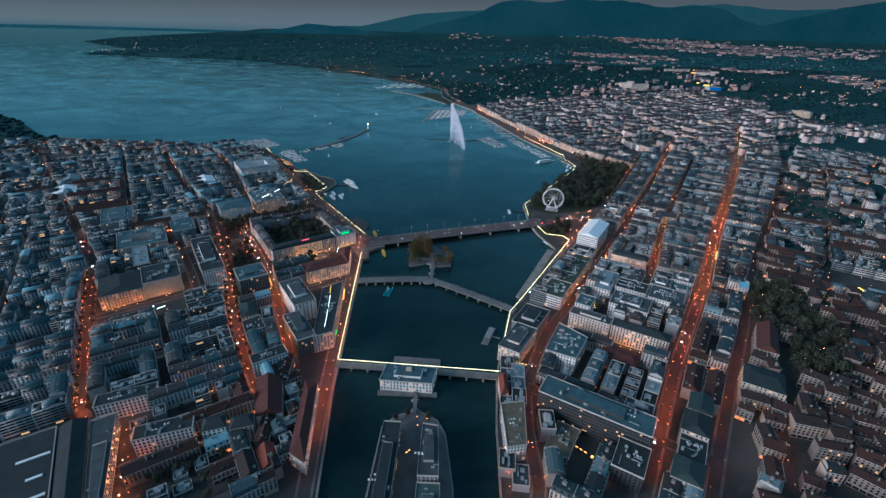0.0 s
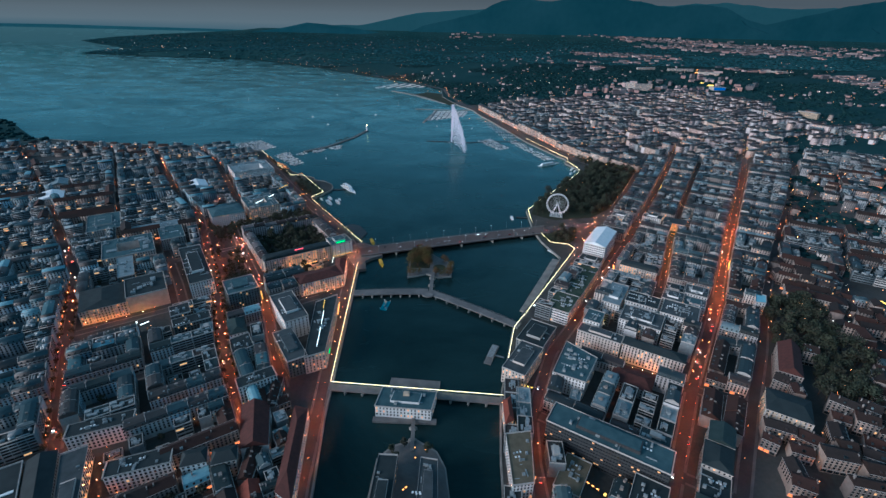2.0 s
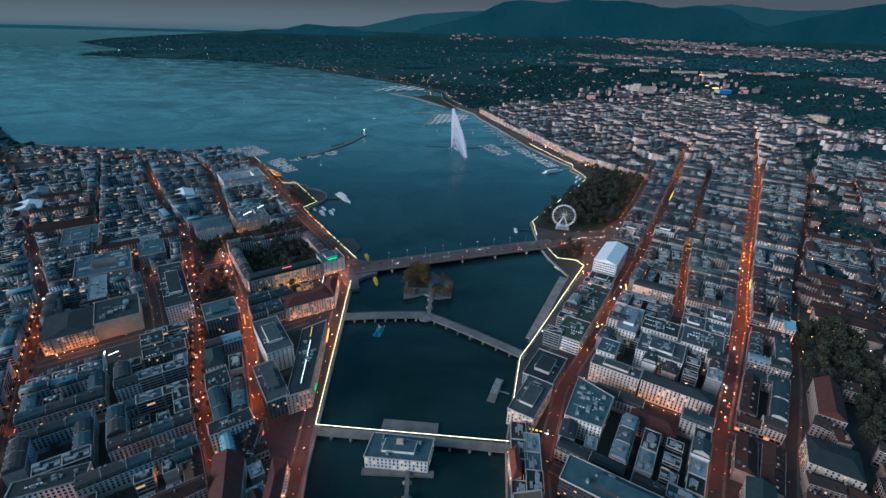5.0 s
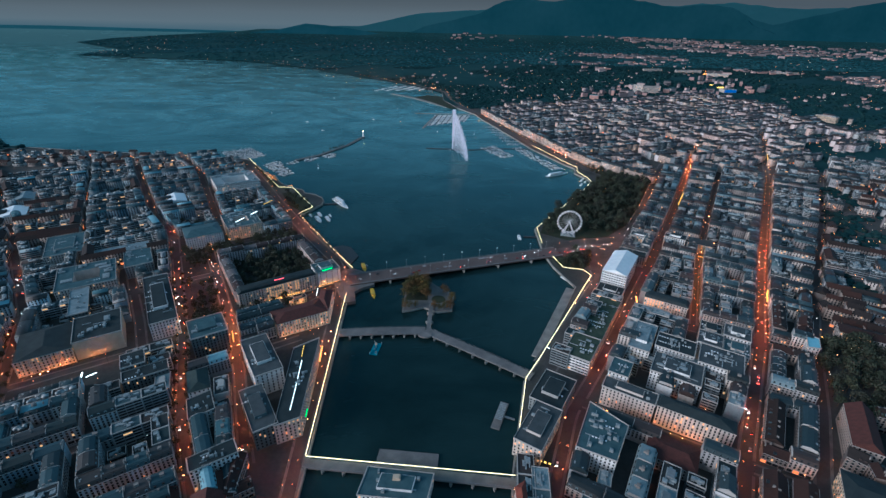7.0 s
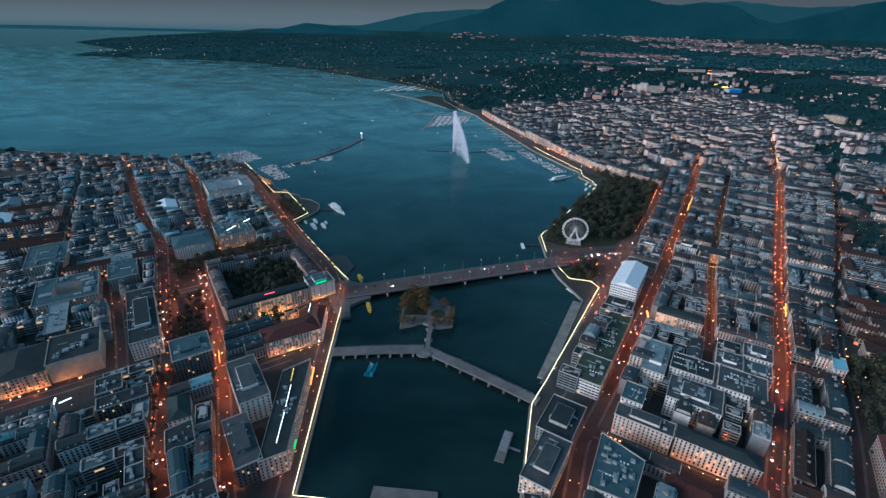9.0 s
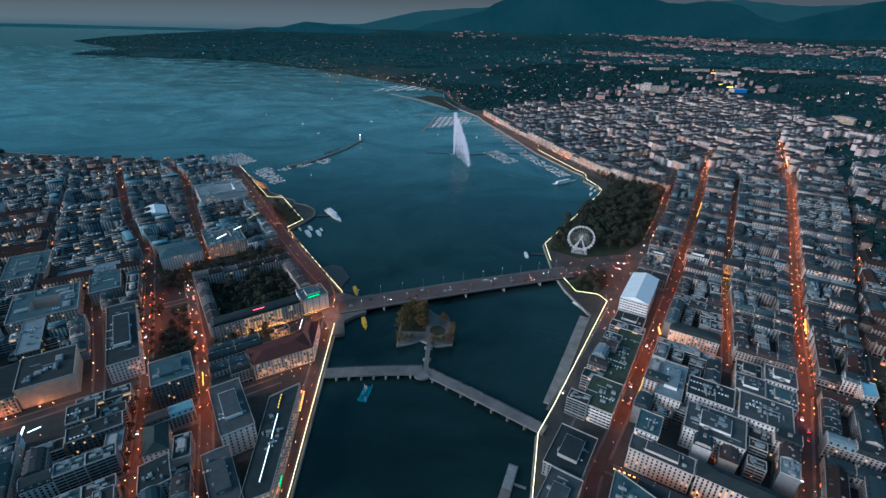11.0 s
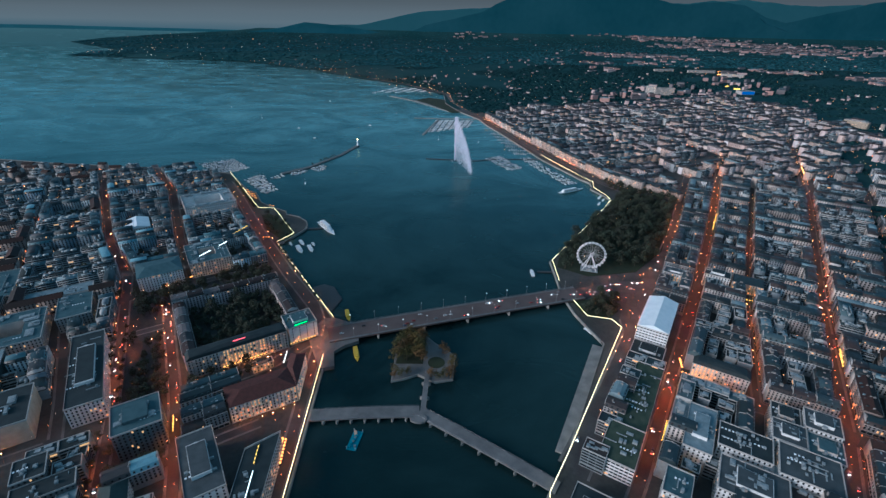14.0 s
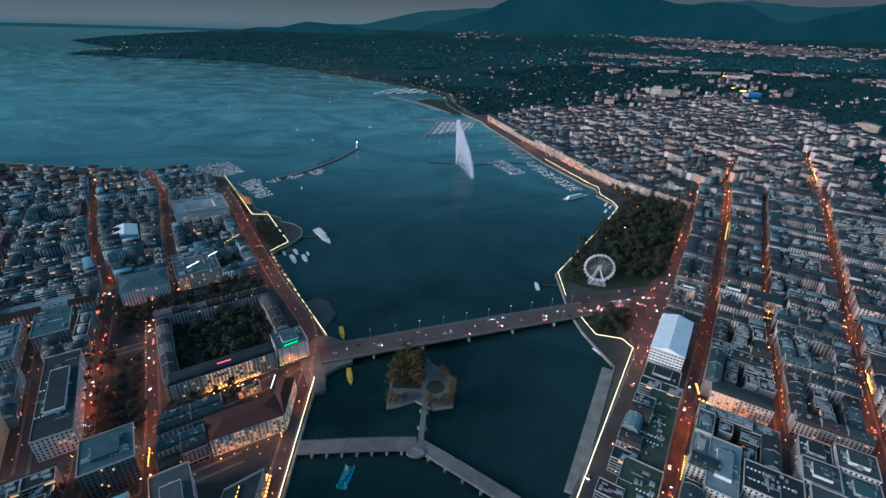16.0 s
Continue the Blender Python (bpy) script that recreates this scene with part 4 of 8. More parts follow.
for s0, s1 in ((836, 902), (918, 982), (998, 1066), (1084, 1152), (1160, 1232), (1248, 1322), (1338, 1410)):
    dt = 2 if s0 < 930 else 1
    block(E_, s0, s1, ("SB", 7.5), ("SE", -5.5), 5, MIXED, dt)
    block(E_, s0, s1, ("SE", 5.5), ("SC", -9), 5, MIXED, dt)
for s0, s1 in ((496, 548), (555, 600), (608, 648), (756, 790), (800, 868), (880, 950), (962, 1036), (1050, 1110), (1122, 1240), (1256, 1340)):
    block(E_, s0, s1, ("SQ", 7.5), ("SB", -7.5), 5, ("town", "office") if s0 < 610 else ("town",), 2)
for s0, s1 in ((250, 338), (356, 448), (468, 548), (556, 636), (658, 738), (746, 818)):
    block(E_, s0, s1, ("SC", 9), ("SD", -7), 4, ("town", "old", "town"), 2)
for s0, s1 in ((836, 902), (918, 982), (998, 1066), (1084, 1152), (1160, 1232), (1248, 1322), (1338, 1410)):
    block(E_, s0, s1, ("SC", 9), ("SD", -7), 5, MIXED, 1)
def old_quarter(s0, s1, w0, w1, keep=0.9):
    """Crooked lanes of old houses, no two at quite the same angle."""
    s = s0
    while s < s1:
        w = w0 + CITY.uniform(0, 6)
        while w < w1:
            p = plan(E_, s + CITY.uniform(-3, 3), w)
            if CITY.random() < keep:
                style = CITY.choice(("old",) * 8 + ("town",))
                if CITY.random() < 0.3:
                    YARD_LAMPS.append((p.x + 9, p.y - 6, 0.3, 0))
                house(style, (p.x, p.y), -0.52 + CITY.choice((0, 0, math.pi / 2)) + CITY.uniform(-0.3, 0.3), CITY.choice(WIDTHS), CITY.choice((10.0, 12.0, 14.0)), CITY.randint(2, 4), CITY.randint(0, 3), 2, "old town houses")
            w += CITY.uniform(17, 24)
        s += CITY.uniform(17, 22)


old_quarter(236, 420, 76, 330)
HILL = [(560, 112), (536, 84), (600, 80), (676, 76), (694, 88), (716, 138), (640, 142), (612, 152), (580, 170), (502, 160), (494, 120)]


def off_the_hill(spec):
    p = Vector(spec[1])
    return not inside(HILL, p.dot(E_[0]), p.dot(E_[1]))


old_quarter(425, 545, 80, 125)
old_quarter(425, 545, 128, 400, 0.92)
old_quarter(550, 735, 112, 420, 0.9)
old_quarter(738, 826, 98, 180, 0.95)
HOUSE_SPECS[:] = [h for h in HOUSE_SPECS if h[8] != "old town houses" or off_the_hill(h)]
for s0, s1 in ((745, 815), (832, 902), (918, 982), (998, 1066), (1084, 1152), (1160, 1232), (1248, 1322), (1338, 1410), (1420, 1500), (1510, 1590)):
    for i in range(5):
        w0 = lerp_table(STREETS["SD"], s0) + 9 + 86 * i
        if s0 < 820 and i == 0 or CITY.random() < 0.13:
            continue
        block(E_, s0, s1, w0, w0 + 76, 4, ("town", "old", "office"), 0)
# the shore quarter beyond the park
SHORE_FRONT = [(388, 1197), (342, 1262), (308, 1347), (265, 1467), (213, 1613), (148, 1805), (95, 1985)]
for line in (SHORE_FRONT, [(446, 1142), (402, 1208)]):
    for p, q in zip(line, line[1:]):
        a, b = Vector(p), Vector(q)
        row(a, b, 14.0, 6, ("shore",), "facades along the lake shore", 1, (a + b) / 2 + Vector((30, 10)))
FRONT_W = [(60, -50), (119, -62), (227, -63), (354, -57), (509, -48), (711, -34), (885, -12)]
for i in range(12):
    s0 = 40 + 72 * i
    block(H, s0, s0 + 64, max(lerp_table(FRONT_W, s0), lerp_table(FRONT_W, s0 + 64)) + 26, 46, 5, ("pale", "town", "office"), 1)
for i in range(13):
    for j in range(15):
        s0, w0 = 6 + 76 * i, 52 + 84 * j
        q = plan(H, s0 + 38, w0 + 40)
        w_east = q.x * 0.866 - q.y * 0.5
        s_east = q.x * 0.5 + q.y * 0.866
        if (s_east > 1420 or w_east < -245) and (w_east < 130 or s_east > 1620) and q.y < 2180 + 0.55 * (q.x - 250) and CITY.random() > 0.10:
            ds, dw, cut = CITY.uniform(-7, 7), CITY.uniform(-7, 7), CITY.choice((0, 0, 0, 18, 30))
            block(H, s0 + ds, s0 + ds + 66 - cut, w0 + dw, w0 + dw + 74 - cut, CITY.choice((4, 5, 5, 6, 7)), ("pale", "pale", "pale", "shore", "office"), 0)


def fill_area(grid, s0, s1, w0, w1, styles, ok=None, apart=18.5, size=(19, 12.0), step=(27, 20)):
    """Single houses wherever the blocks have left a hole."""
    near = {}
    for h in HOUSE_SPECS:
        near.setdefault((int(h[1][0] // 20), int(h[1][1] // 20)), []).append(h[1])
    s = s0
    while s < s1:
        w = w0
        while w < w1:
            p = plan(grid, s, w)
            kx, ky = int(p.x // 20), int(p.y // 20)
            if (ok is None or ok(p)) and all((p.x - q[0]) ** 2 + (p.y - q[1]) ** 2 > apart ** 2 for i in (-1, 0, 1) for j in (-1, 0, 1) for q in near.get((kx + i, ky + j), ())):
                house(CITY.choice(styles), (p.x, p.y), math.atan2(grid[1].y, grid[1].x) + CITY.choice((0, math.pi)), size[0], size[1], CITY.randint(2, 5), CITY.randint(0, 3), 0, "houses of the city blocks")
                near.setdefault((kx, ky), []).append((p.x, p.y))
            w += step[1]
        s += step[0]


def clear_of_streets(p):
    s, w = p.dot(E_[0]), p.dot(E_[1])
    return all(abs(w - lerp_table(STREETS[n], s)) > 13 for n in ("SB", "SQ", "SC", "SD"))


fill_area(W, 212, 346, -62, 44, ("old", "town", "old"), lambda p: p.x < lerp_table(WEST_SHORE, p.y) - 42 and p.x > -262)
fill_area(W, 216, 404, 8, 96, ("old", "old", "town"), lambda p: p.x < lerp_table(WEST_SHORE, p.y) - 36, 13.5, (13, 10.0), (14, 15))
fill_area(E_, 244, 312, -84, -22, ("town", "office"), clear_of_streets)
fill_area(E_, 1415, 1720, -130, 620, MIXED, clear_of_streets)
fill_area(E_, 835, 1415, 125, 620, ("town", "old", "office"), lambda p: CITY.random() < 0.25)


def off_the_avenues(p):
    """False where a house would stand on one of the long avenues that run on through the shore quarter."""
    s, w = p[0] * 0.5 + p[1] * 0.866, p[0] * 0.866 - p[1] * 0.5
    return not (s > 1400 and (s < 2080 and abs(w - lerp_table(STREETS["SC"], s)) < 15 or s < 1690 and abs(w - lerp_table(STREETS["SB"], s)) < 14))


def off_the_gardens(p):
    """False in the wooded gardens between the eastern suburbs."""
    s, w = p[0] * 0.5 + p[1] * 0.866, p[0] * 0.866 - p[1] * 0.5
    return not (s > 836 and w > 125 and noise.fractal(Vector((p[0] * 0.006, p[1] * 0.006, 8)), 1.0, 2.0, 3) > 0.05)


HOUSE_SPECS[:] = [h for h in HOUSE_SPECS if off_the_avenues(h[1]) and off_the_gardens(h[1])]

# ---- large single buildings ----
REDTILE = material("dark_red_tile_roof", (0.052, 0.022, 0.019), (0.085, 0.032, 0.027), 0.8, 0.3, fine=3)
PALEROOF = material("pale_sheet_roof", (0.70, 0.75, 0.78), (0.82, 0.85, 0.87), 0.45, 0.15)
BLUEROOF = material("blue_grey_roof_sheet", (0.038, 0.074, 0.088), (0.070, 0.117, 0.132), 0.6, 0.15)
GREYROOF = material("grey_roof_felt", (0.039, 0.048, 0.053), (0.078, 0.090, 0.096), 0.75, 0.12)
DARKROOF = material("dark_roof_felt", (0.015, 0.023, 0.026), (0.030, 0.040, 0.043), 0.75, 0.1)
SANDWALL = material("pale_limestone_wall", (0.410, 0.367, 0.330), (0.562, 0.508, 0.462), 0.8, 0.2)
WARMWALL = material("ochre_stone_wall", (0.42, 0.34, 0.25), (0.54, 0.45, 0.34), 0.8, 0.2)
WHITEWALL = material("white_plaster_wall", (0.583, 0.583, 0.572), (0.756, 0.756, 0.745), 0.7, 0.2)
STONEGREY = material("grey_stone_wall", (0.09, 0.10, 0.10), (0.15, 0.155, 0.155), 0.8, 0.15)
DARKCLAD = material("dark_glazed_cladding", (0.06, 0.085, 0.095), (0.11, 0.14, 0.15), 0.4, 0.2)
PALEGREY = material("pale_grey_roof", (0.136, 0.180, 0.202), (0.240, 0.295, 0.319), 0.6, 0.2)
BRIGHTTILE = material("red_tile_roof", (0.13, 0.038, 0.026), (0.19, 0.055, 0.036), 0.8, 0.3, fine=3)
BLUEGLASS = material("pale_blue_glass_roof", (0.20, 0.42, 0.52), (0.28, 0.52, 0.62), 0.25, 0.3)
TANROOF = material("tan_gravel_roof", (0.10, 0.088, 0.06), (0.15, 0.13, 0.09), 0.85, 0.2)
DARKCOPPER = material("dark_green_copper", (0.020, 0.034, 0.034), (0.036, 0.053, 0.051), 0.6, 0.2)
FLOOD = glow("facade_floodlight", (1.0, 0.22, 0.055), 340.0)


CLAIMED = []


def facade(panes, lit, a, b, z0, floors, storey, rnd, share, w=1.3, h=2.0, gap=3.1, hot=None):
    """Window panes along the wall from a to b, seen from its right-hand side."""
    d = (b - a)
    n = max(1, int(d.length / gap))
    u = d.normalized()
    out = Vector((u.y, -u.x)) * 0.07
    for f in range(floors):
        for i in range(n):
            c = a + d * ((i + 0.5) / n) + out
            z = z0 + f * storey
            p, q = c - u * w / 2, c + u * w / 2
            chance = 0.8 if hot and hot[0] < (i + 0.5) / n < hot[1] else share
            (lit if rnd.random() < chance else panes).face((p.x, p.y, z), (q.x, q.y, z), (q.x, q.y, z + h), (p.x, p.y, z + h))


def big_building(name, label, corners, floors, roof="flat", wall_mat=SANDWALL, roof_mat=GREYROOF, units=8, share=0.05, storey=3.4, inset=1.2, pitch=4.0, court=0.0, group="", flood=(), ribbon_h=2.0, gap=3.1, pane_w=1.3, unit=1.0, windows=True, hot=None, pilasters=0.0, lamps=9.0, penthouse=True):
    """A large building on a plan of corners, counter-clockwise: wall, roof, a glazing mesh for each side, roof plant, floodlights at the foot of lit sides."""
    CLAIMED.append([tuple(p) for p in corners])
    rnd = random.Random(name + label)
    c = [Vector(p) for p in corners]
    mid = sum(c, Vector((0, 0))) / len(c)
    base = ground_z(*mid)
    c = [p - mid for p in c]
    area = sum(c[i].x * c[(i + 1) % len(c)].y - c[(i + 1) % len(c)].x * c[i].y for i in range(len(c)))
    if area < 0:
        c.reverse()
    sides = list(c)
    top = 1.0 + floors * storey
    root = empty(name, Matrix.Translation((mid.x, mid.y, base)), label, "building", group)
    wall = Shape()
    if court:
        n = len(c)
        inner = [p * court for p in c]
        for i in range(n):
            j = (i + 1) % n
            wall.face((c[i].x, c[i].y, -1), (c[j].x, c[j].y, -1), (c[j].x, c[j].y, top), (c[i].x, c[i].y, top))
            wall.face((inner[j].x, inner[j].y, -1), (inner[i].x, inner[i].y, -1), (inner[i].x, inner[i].y, top), (inner[j].x, inner[j].y, top))
    else:
        wall.prism([tuple(p) for p in c], -1, top)
    wall_part = part("wall", wall, wall_mat, root)
    cornice = Shape()
    grown = [p + p.normalized() * 0.7 for p in c]
    for i in range(len(c)):
        j = (i + 1) % len(c)
        cornice.prism([tuple(c[i] * 0.999), tuple(grown[i]), tuple(grown[j]), tuple(c[j] * 0.999)], top - 0.5, top + 0.2 + (0.8 if roof == "flat" else 0), True, True)
    part("cornice", cornice, TRIM, root)
    r = Shape()
    if roof == "flat":
        if court:
            for i in range(len(c)):
                j = (i + 1) % len(c)
                r.face((c[i].x, c[i].y, top + 0.1), (c[j].x, c[j].y, top + 0.1), (c[j].x * court, c[j].y * court, top + 0.1), (c[i].x * court, c[i].y * court, top + 0.1))
        else:
            r.prism([tuple(p * 0.985) for p in c], top + 0.004, top + 0.3)
    elif roof == "mansard":
        low = [tuple(p) for p in grown]
        if court:
            n = len(c)
            rings = [(low, top + 0.21), ([tuple(p - p.normalized() * 3.0) for p in c], top + 4.0), ([tuple(p * court + p.normalized() * 3.0) for p in c], top + 4.2), ([tuple(p * court) for p in c], top + 0.2)]
            for (ra, za), (rb, zb) in zip(rings, rings[1:]):
                for i in range(n):
                    j = (i + 1) % n
                    r.face((*ra[i], za), (*ra[j], za), (*rb[j], zb), (*rb[i], zb))
        else:
            m1 = [tuple(p - p.normalized() * 3.2) for p in c]
            r.frustum(low, top + 0.21, m1, top + 3.6)
            r.frustum(m1, top + 3.62, [(x * 0.4, y * 0.4) for x, y in m1], top + 5.2)
    elif roof in ("gable", "hip"):
        if (c[1] - c[0]).length < (c[2] - c[1]).length:
            c = c[1:] + c[:1]
            grown = grown[1:] + grown[:1]
        e0, e1 = (grown[0] + grown[3]) / 2, (grown[1] + grown[2]) / 2
        back = 0.0 if roof == "gable" else 0.22
        r0, r1 = e0 + (e1 - e0) * back, e1 + (e0 - e1) * back
        g = [(p.x, p.y, top + 0.21) for p in grown]
        t0, t1 = (r0.x, r0.y, top + pitch), (r1.x, r1.y, top + pitch)
        r.face(g[0], g[1], t1, t0)
        r.face(g[2], g[3], t0, t1)
        r.face(g[1], g[2], t1)
        r.face(g[3], g[0], t0)
    top_part = part("roof", r, roof_mat, root)
    c = sides
    for i in range(len(c)):
        a, b = c[i], c[(i + 1) % len(c)]
        if (b - a).length < 4:
            continue
        panes, lit = Shape(), Shape()
        if windows:
            facade(panes, lit, a, b, 1.6, floors, storey, rnd, share if i not in flood else max(share, 0.12), pane_w, ribbon_h, gap, hot if i in flood else None)
        if panes.f:
            tagged(part("glazing", panes, GLASS, root), kind="stuff")
        if lit.f:
            tagged(part("lit_glazing", lit, LITPANE, root), kind="stuff")
        if i in flood:
            u = (b - a).normalized()
            out = Vector((u.y, -u.x))
            if pilasters:
                m = int((b - a).length / pilasters)
                for k in range(m + 1):
                    p = a + (b - a) * (k / m)
                    q = Shape()
                    q.prism([tuple(p - u * 0.45), tuple(p - u * 0.45 + out * 0.9), tuple(p + u * 0.45 + out * 0.9), tuple(p + u * 0.45)], 0, top - 0.6, True, True)
                    part("pilaster", q, TRIM, wall_part)
                for f in range(1, floors):
                    q = Shape()
                    q.prism([tuple(a), tuple(a + out * 0.7), tuple(b + out * 0.7), tuple(b)][::-1], 1.3 + f * storey, 1.5 + f * storey, True, True)
                    part("balcony", q, TRIM, wall_part)
            n = max(2, int((b - a).length / lamps))
            for k in range(n):
                if hot and not hot[0] < (k + 0.5) / n < hot[1]:
                    continue
                p = a + (b - a) * ((k + 0.5) / n) + out * 4.6
                for nm, mat, k2, back in (("floodlight", FLOOD, 0.4, 0.0), ("floodlight_housing", DARK, 0.6, 0.08)):
                    e, g = p + u * k2, p - u * k2
                    lo, hi = out * (back * 0.8 - k2 * 0.4), out * (back * 0.8 + k2 * 0.4)
                    s = Shape()
                    s.face((e.x + lo.x, e.y + lo.y, 0.5 - back - k2 * 0.5), (g.x + lo.x, g.y + lo.y, 0.5 - back - k2 * 0.5), (g.x + hi.x, g.y + hi.y, 0.5 - back + k2 * 0.6), (e.x + hi.x, e.y + hi.y, 0.5 - back + k2 * 0.6))
                    part(nm, s, mat, wall_part, "warm floodlight at the foot of the wall" if mat is FLOOD else "")
    if roof == "flat" and units and penthouse and not court:
        h = 2.2 + rnd.random()
        s = Shape()
        s.prism([tuple(p * 0.52) for p in c], top + 0.31, top + 0.3 + h)
        block_top = part("penthouse", s, wall_mat, top_part)
        s = Shape()
        s.prism([tuple(p * 0.50) for p in c], top + 0.304 + h, top + 0.42 + h)
        part("penthouse_roof", s, roof_mat, block_top)
    span = min((c[1] - c[0]).length, (c[2] - c[1]).length)
    u = (c[1] - c[0]).normalized()
    v = Vector((-u.y, u.x))

    def turned(q, a, b):
        return [tuple(q - u * a - v * b), tuple(q + u * a - v * b), tuple(q + u * a + v * b), tuple(q - u * a + v * b)]

    def spot(reach=0.75):
        i = rnd.randrange(len(c))
        edge = c[i] + (c[(i + 1) % len(c)] - c[i]) * rnd.random()
        return edge * (rnd.uniform(0.1, reach) if not court else rnd.uniform(court + 0.12, 0.88))

    for k in range(units if roof == "flat" else 0):
        q = spot()
        a, b, h = rnd.uniform(0.7, max(1.2, span * 0.11 * unit)), rnd.uniform(0.6, max(1.1, span * 0.07 * unit)), rnd.uniform(0.7, 2.6)
        if rnd.random() < 0.5:
            a, b = b, a
        s = Shape()
        s.prism(turned(q, a, b), top + 0.2, top + 0.3 + h, True, True)
        s.prism(turned(q, a * 0.6, b * 0.6), top + 0.3 + h, top + 0.6 + h)
        part("roof_unit", s, UNIT, top_part)
    if roof == "flat" and units:
        ducts, lights = Shape(), Shape()
        for k in range(units // 2):
            q = spot(0.8)
            a, b = rnd.uniform(span * 0.05, span * 0.22), rnd.uniform(0.18, 0.5)
            ducts.prism(turned(q, a, b) if k % 3 else turned(q, b, a), top + 0.2, top + rnd.uniform(0.6, 1.1))
        for k in range(units // 4):
            q, n = spot(0.6), rnd.randint(2, 5)
            for m in range(n):
                lights.prism(turned(q + u * 2.6 * (m - n / 2), 0.7, 0.7), top + 0.2, top + 0.75)
        tagged(part("duct_run", ducts, UNIT, top_part), kind="stuff")
        if lights.f:
            tagged(part("rooflight", lights, PALEROOF, top_part), kind="stuff")
    return root


def cell(grid, s0, s1, w0, w1):
    return [tuple(plan(grid, s, w)) for s, w in ((s0, w0), (s0, w1), (s1, w1), (s1, w0))]


big_building("theatre", "long ochre stone theatre with floodlit front", cell(W, 620, 674, -84, -38), 5, "hip", WARMWALL, DARKROOF, flood=(0,), pitch=4, pilasters=5.2, lamps=6.0)
big_building("fly_tower", "tall plain grey stage tower of the theatre", cell(W, 622, 672, -37, 6), 6, "flat", WARMWALL, DARKROOF, 6, 0.0, windows=False, flood=(0,), hot=(0.1, 0.7), lamps=8.0, penthouse=False)
big_building("chapel", "old church with a dull copper roof and pale front", [(-237, 435), (-221, 444), (-237, 471), (-253, 462)], 4, "hip", WHITEWALL, DARKCOPPER, 0, 0.02, pitch=5)
big_building("gabled_house", "dark-roofed house framed by broad white parapets", [(-218, 401), (-202, 415), (-216, 436), (-231, 423)], 5, "flat", WHITEWALL, DARKROOF, 4, 0.02, penthouse=False)
big_building("arcade_block", "long pale front with tall pilastered windows", cell(E_, 466, 482, -104, -58), 6, "flat", SANDWALL, GREYROOF, 7, 0.06)
big_building("arcade_block", "long pale front with tall warmly lit windows", cell(E_, 466, 482, -56, 4), 6, "hip", SANDWALL, DARKROOF, 0, 0.12, pitch=4, flood=(0,), ribbon_h=2.6)
big_building("office_block", "blue-grey flat-roofed block with plant on its roof", cell(W, 556, 592, 66, 101), 8, "flat", DARKCLAD, BLUEROOF, 12)
big_building("office_block", "modern flat-roofed office block with white end walls", cell(W, 470, 532, 108, 134), 7, "flat", WHITEWALL, GREYROOF, 14, gap=4.0)
big_building("office_block", "narrow grey block tapering towards the river", cell(W, 408, 462, 92, 112), 6, "flat", DARKCLAD, GREYROOF, 8)
big_building("quay_building", "long pale quay building with strip lights on its roof", [tuple(plan(W, s, w)) for s, w in ((406, 108), (404, 129), (500, 180), (497, 152))], 6, "flat", SANDWALL, DARKROOF, 10, 0.12, penthouse=False)
big_building("hotel", "pale hotel with dark red roof and lit front", [tuple(plan(W, s, w)) for s, w in ((552, 150), (549, 207), (579, 207), (581, 150))], 5, "hip", WHITEWALL, REDTILE, 0, 0.3, pitch=4, flood=(0,), pilasters=5.7)
big_building("hotel", "rounded end wing of the red-roofed hotel", [tuple(plan(W, s, w)) for s, w in ((549, 208), (590, 229), (598, 216), (580, 208))], 5, "hip", WHITEWALL, REDTILE, 0, 0.35, pitch=4)
big_building("garden_pavilion", "low lit pavilion behind the hotel", cell(W, 608, 616, 180, 200), 2, "flat", WARMWALL, DARKROOF, 3, 0.5, flood=(0,))
big_building("grand_hotel", "long pale hotel front with floodlit balconies", cell(W, 632, 647, 126, 222), 6, "mansard", SANDWALL, DARKROOF, 0, 0.12, flood=(0,), hot=(0.30, 0.78), pilasters=4.8, lamps=4.0)
big_building("office_block", "white office block with a green roof sign", cell(W, 634, 662, 225, 256), 6, "flat", WHITEWALL, BLUEROOF, 5, 0.0, gap=7.0, pane_w=0.8)
big_building("lake_hotel", "massive grey hotel with long window rows", cell(W, 1060, 1136, 172, 254), 7, "flat", WHITEWALL, PALEGREY, 16, 0.05, court=0.55)
big_building("town_hall", "wide pale building with regular window rows", cell(W, 838, 884, 92, 144), 6, "hip", WHITEWALL, BLUEROOF, 0, 0.06, pitch=4)
hall = big_building("station_hall", "vast dark flat roof with pale skylight strips", cell(W, 262, 408, -250, -112), 4, "flat", STONEGREY, DARKROOF, 5, 0.02, penthouse=False)
for i, (s, w0, w1) in enumerate(((379, -135, -114), (357, -127, -117), (337, -126, -114), (300, -150, -128))):
    q = plan(W, s, (w0 + w1) / 2) - Vector(hall.matrix_basis.translation.xy)
    strip = Shape()
    u, v = Vector((0.8216, 0.57)) * (w1 - w0) / 2, Vector((-0.57, 0.8216)) * 1.1
    strip.prism([tuple(q - u - v), tuple(q + u - v), tuple(q + u + v), tuple(q - u + v)], 14.9, 15.7)
    part("skylight", strip, PALEROOF, hall, "pale ridge skylight")
big_building("platform_hall", "long narrow station wing with a ribbed roof", [tuple(plan(W, s, w)) for s, w in ((262, -110), (262, -94), (406, -90), (406, -110))], 4, "gable", OFFICE, DARKROOF, 0, 0.02, pitch=4)
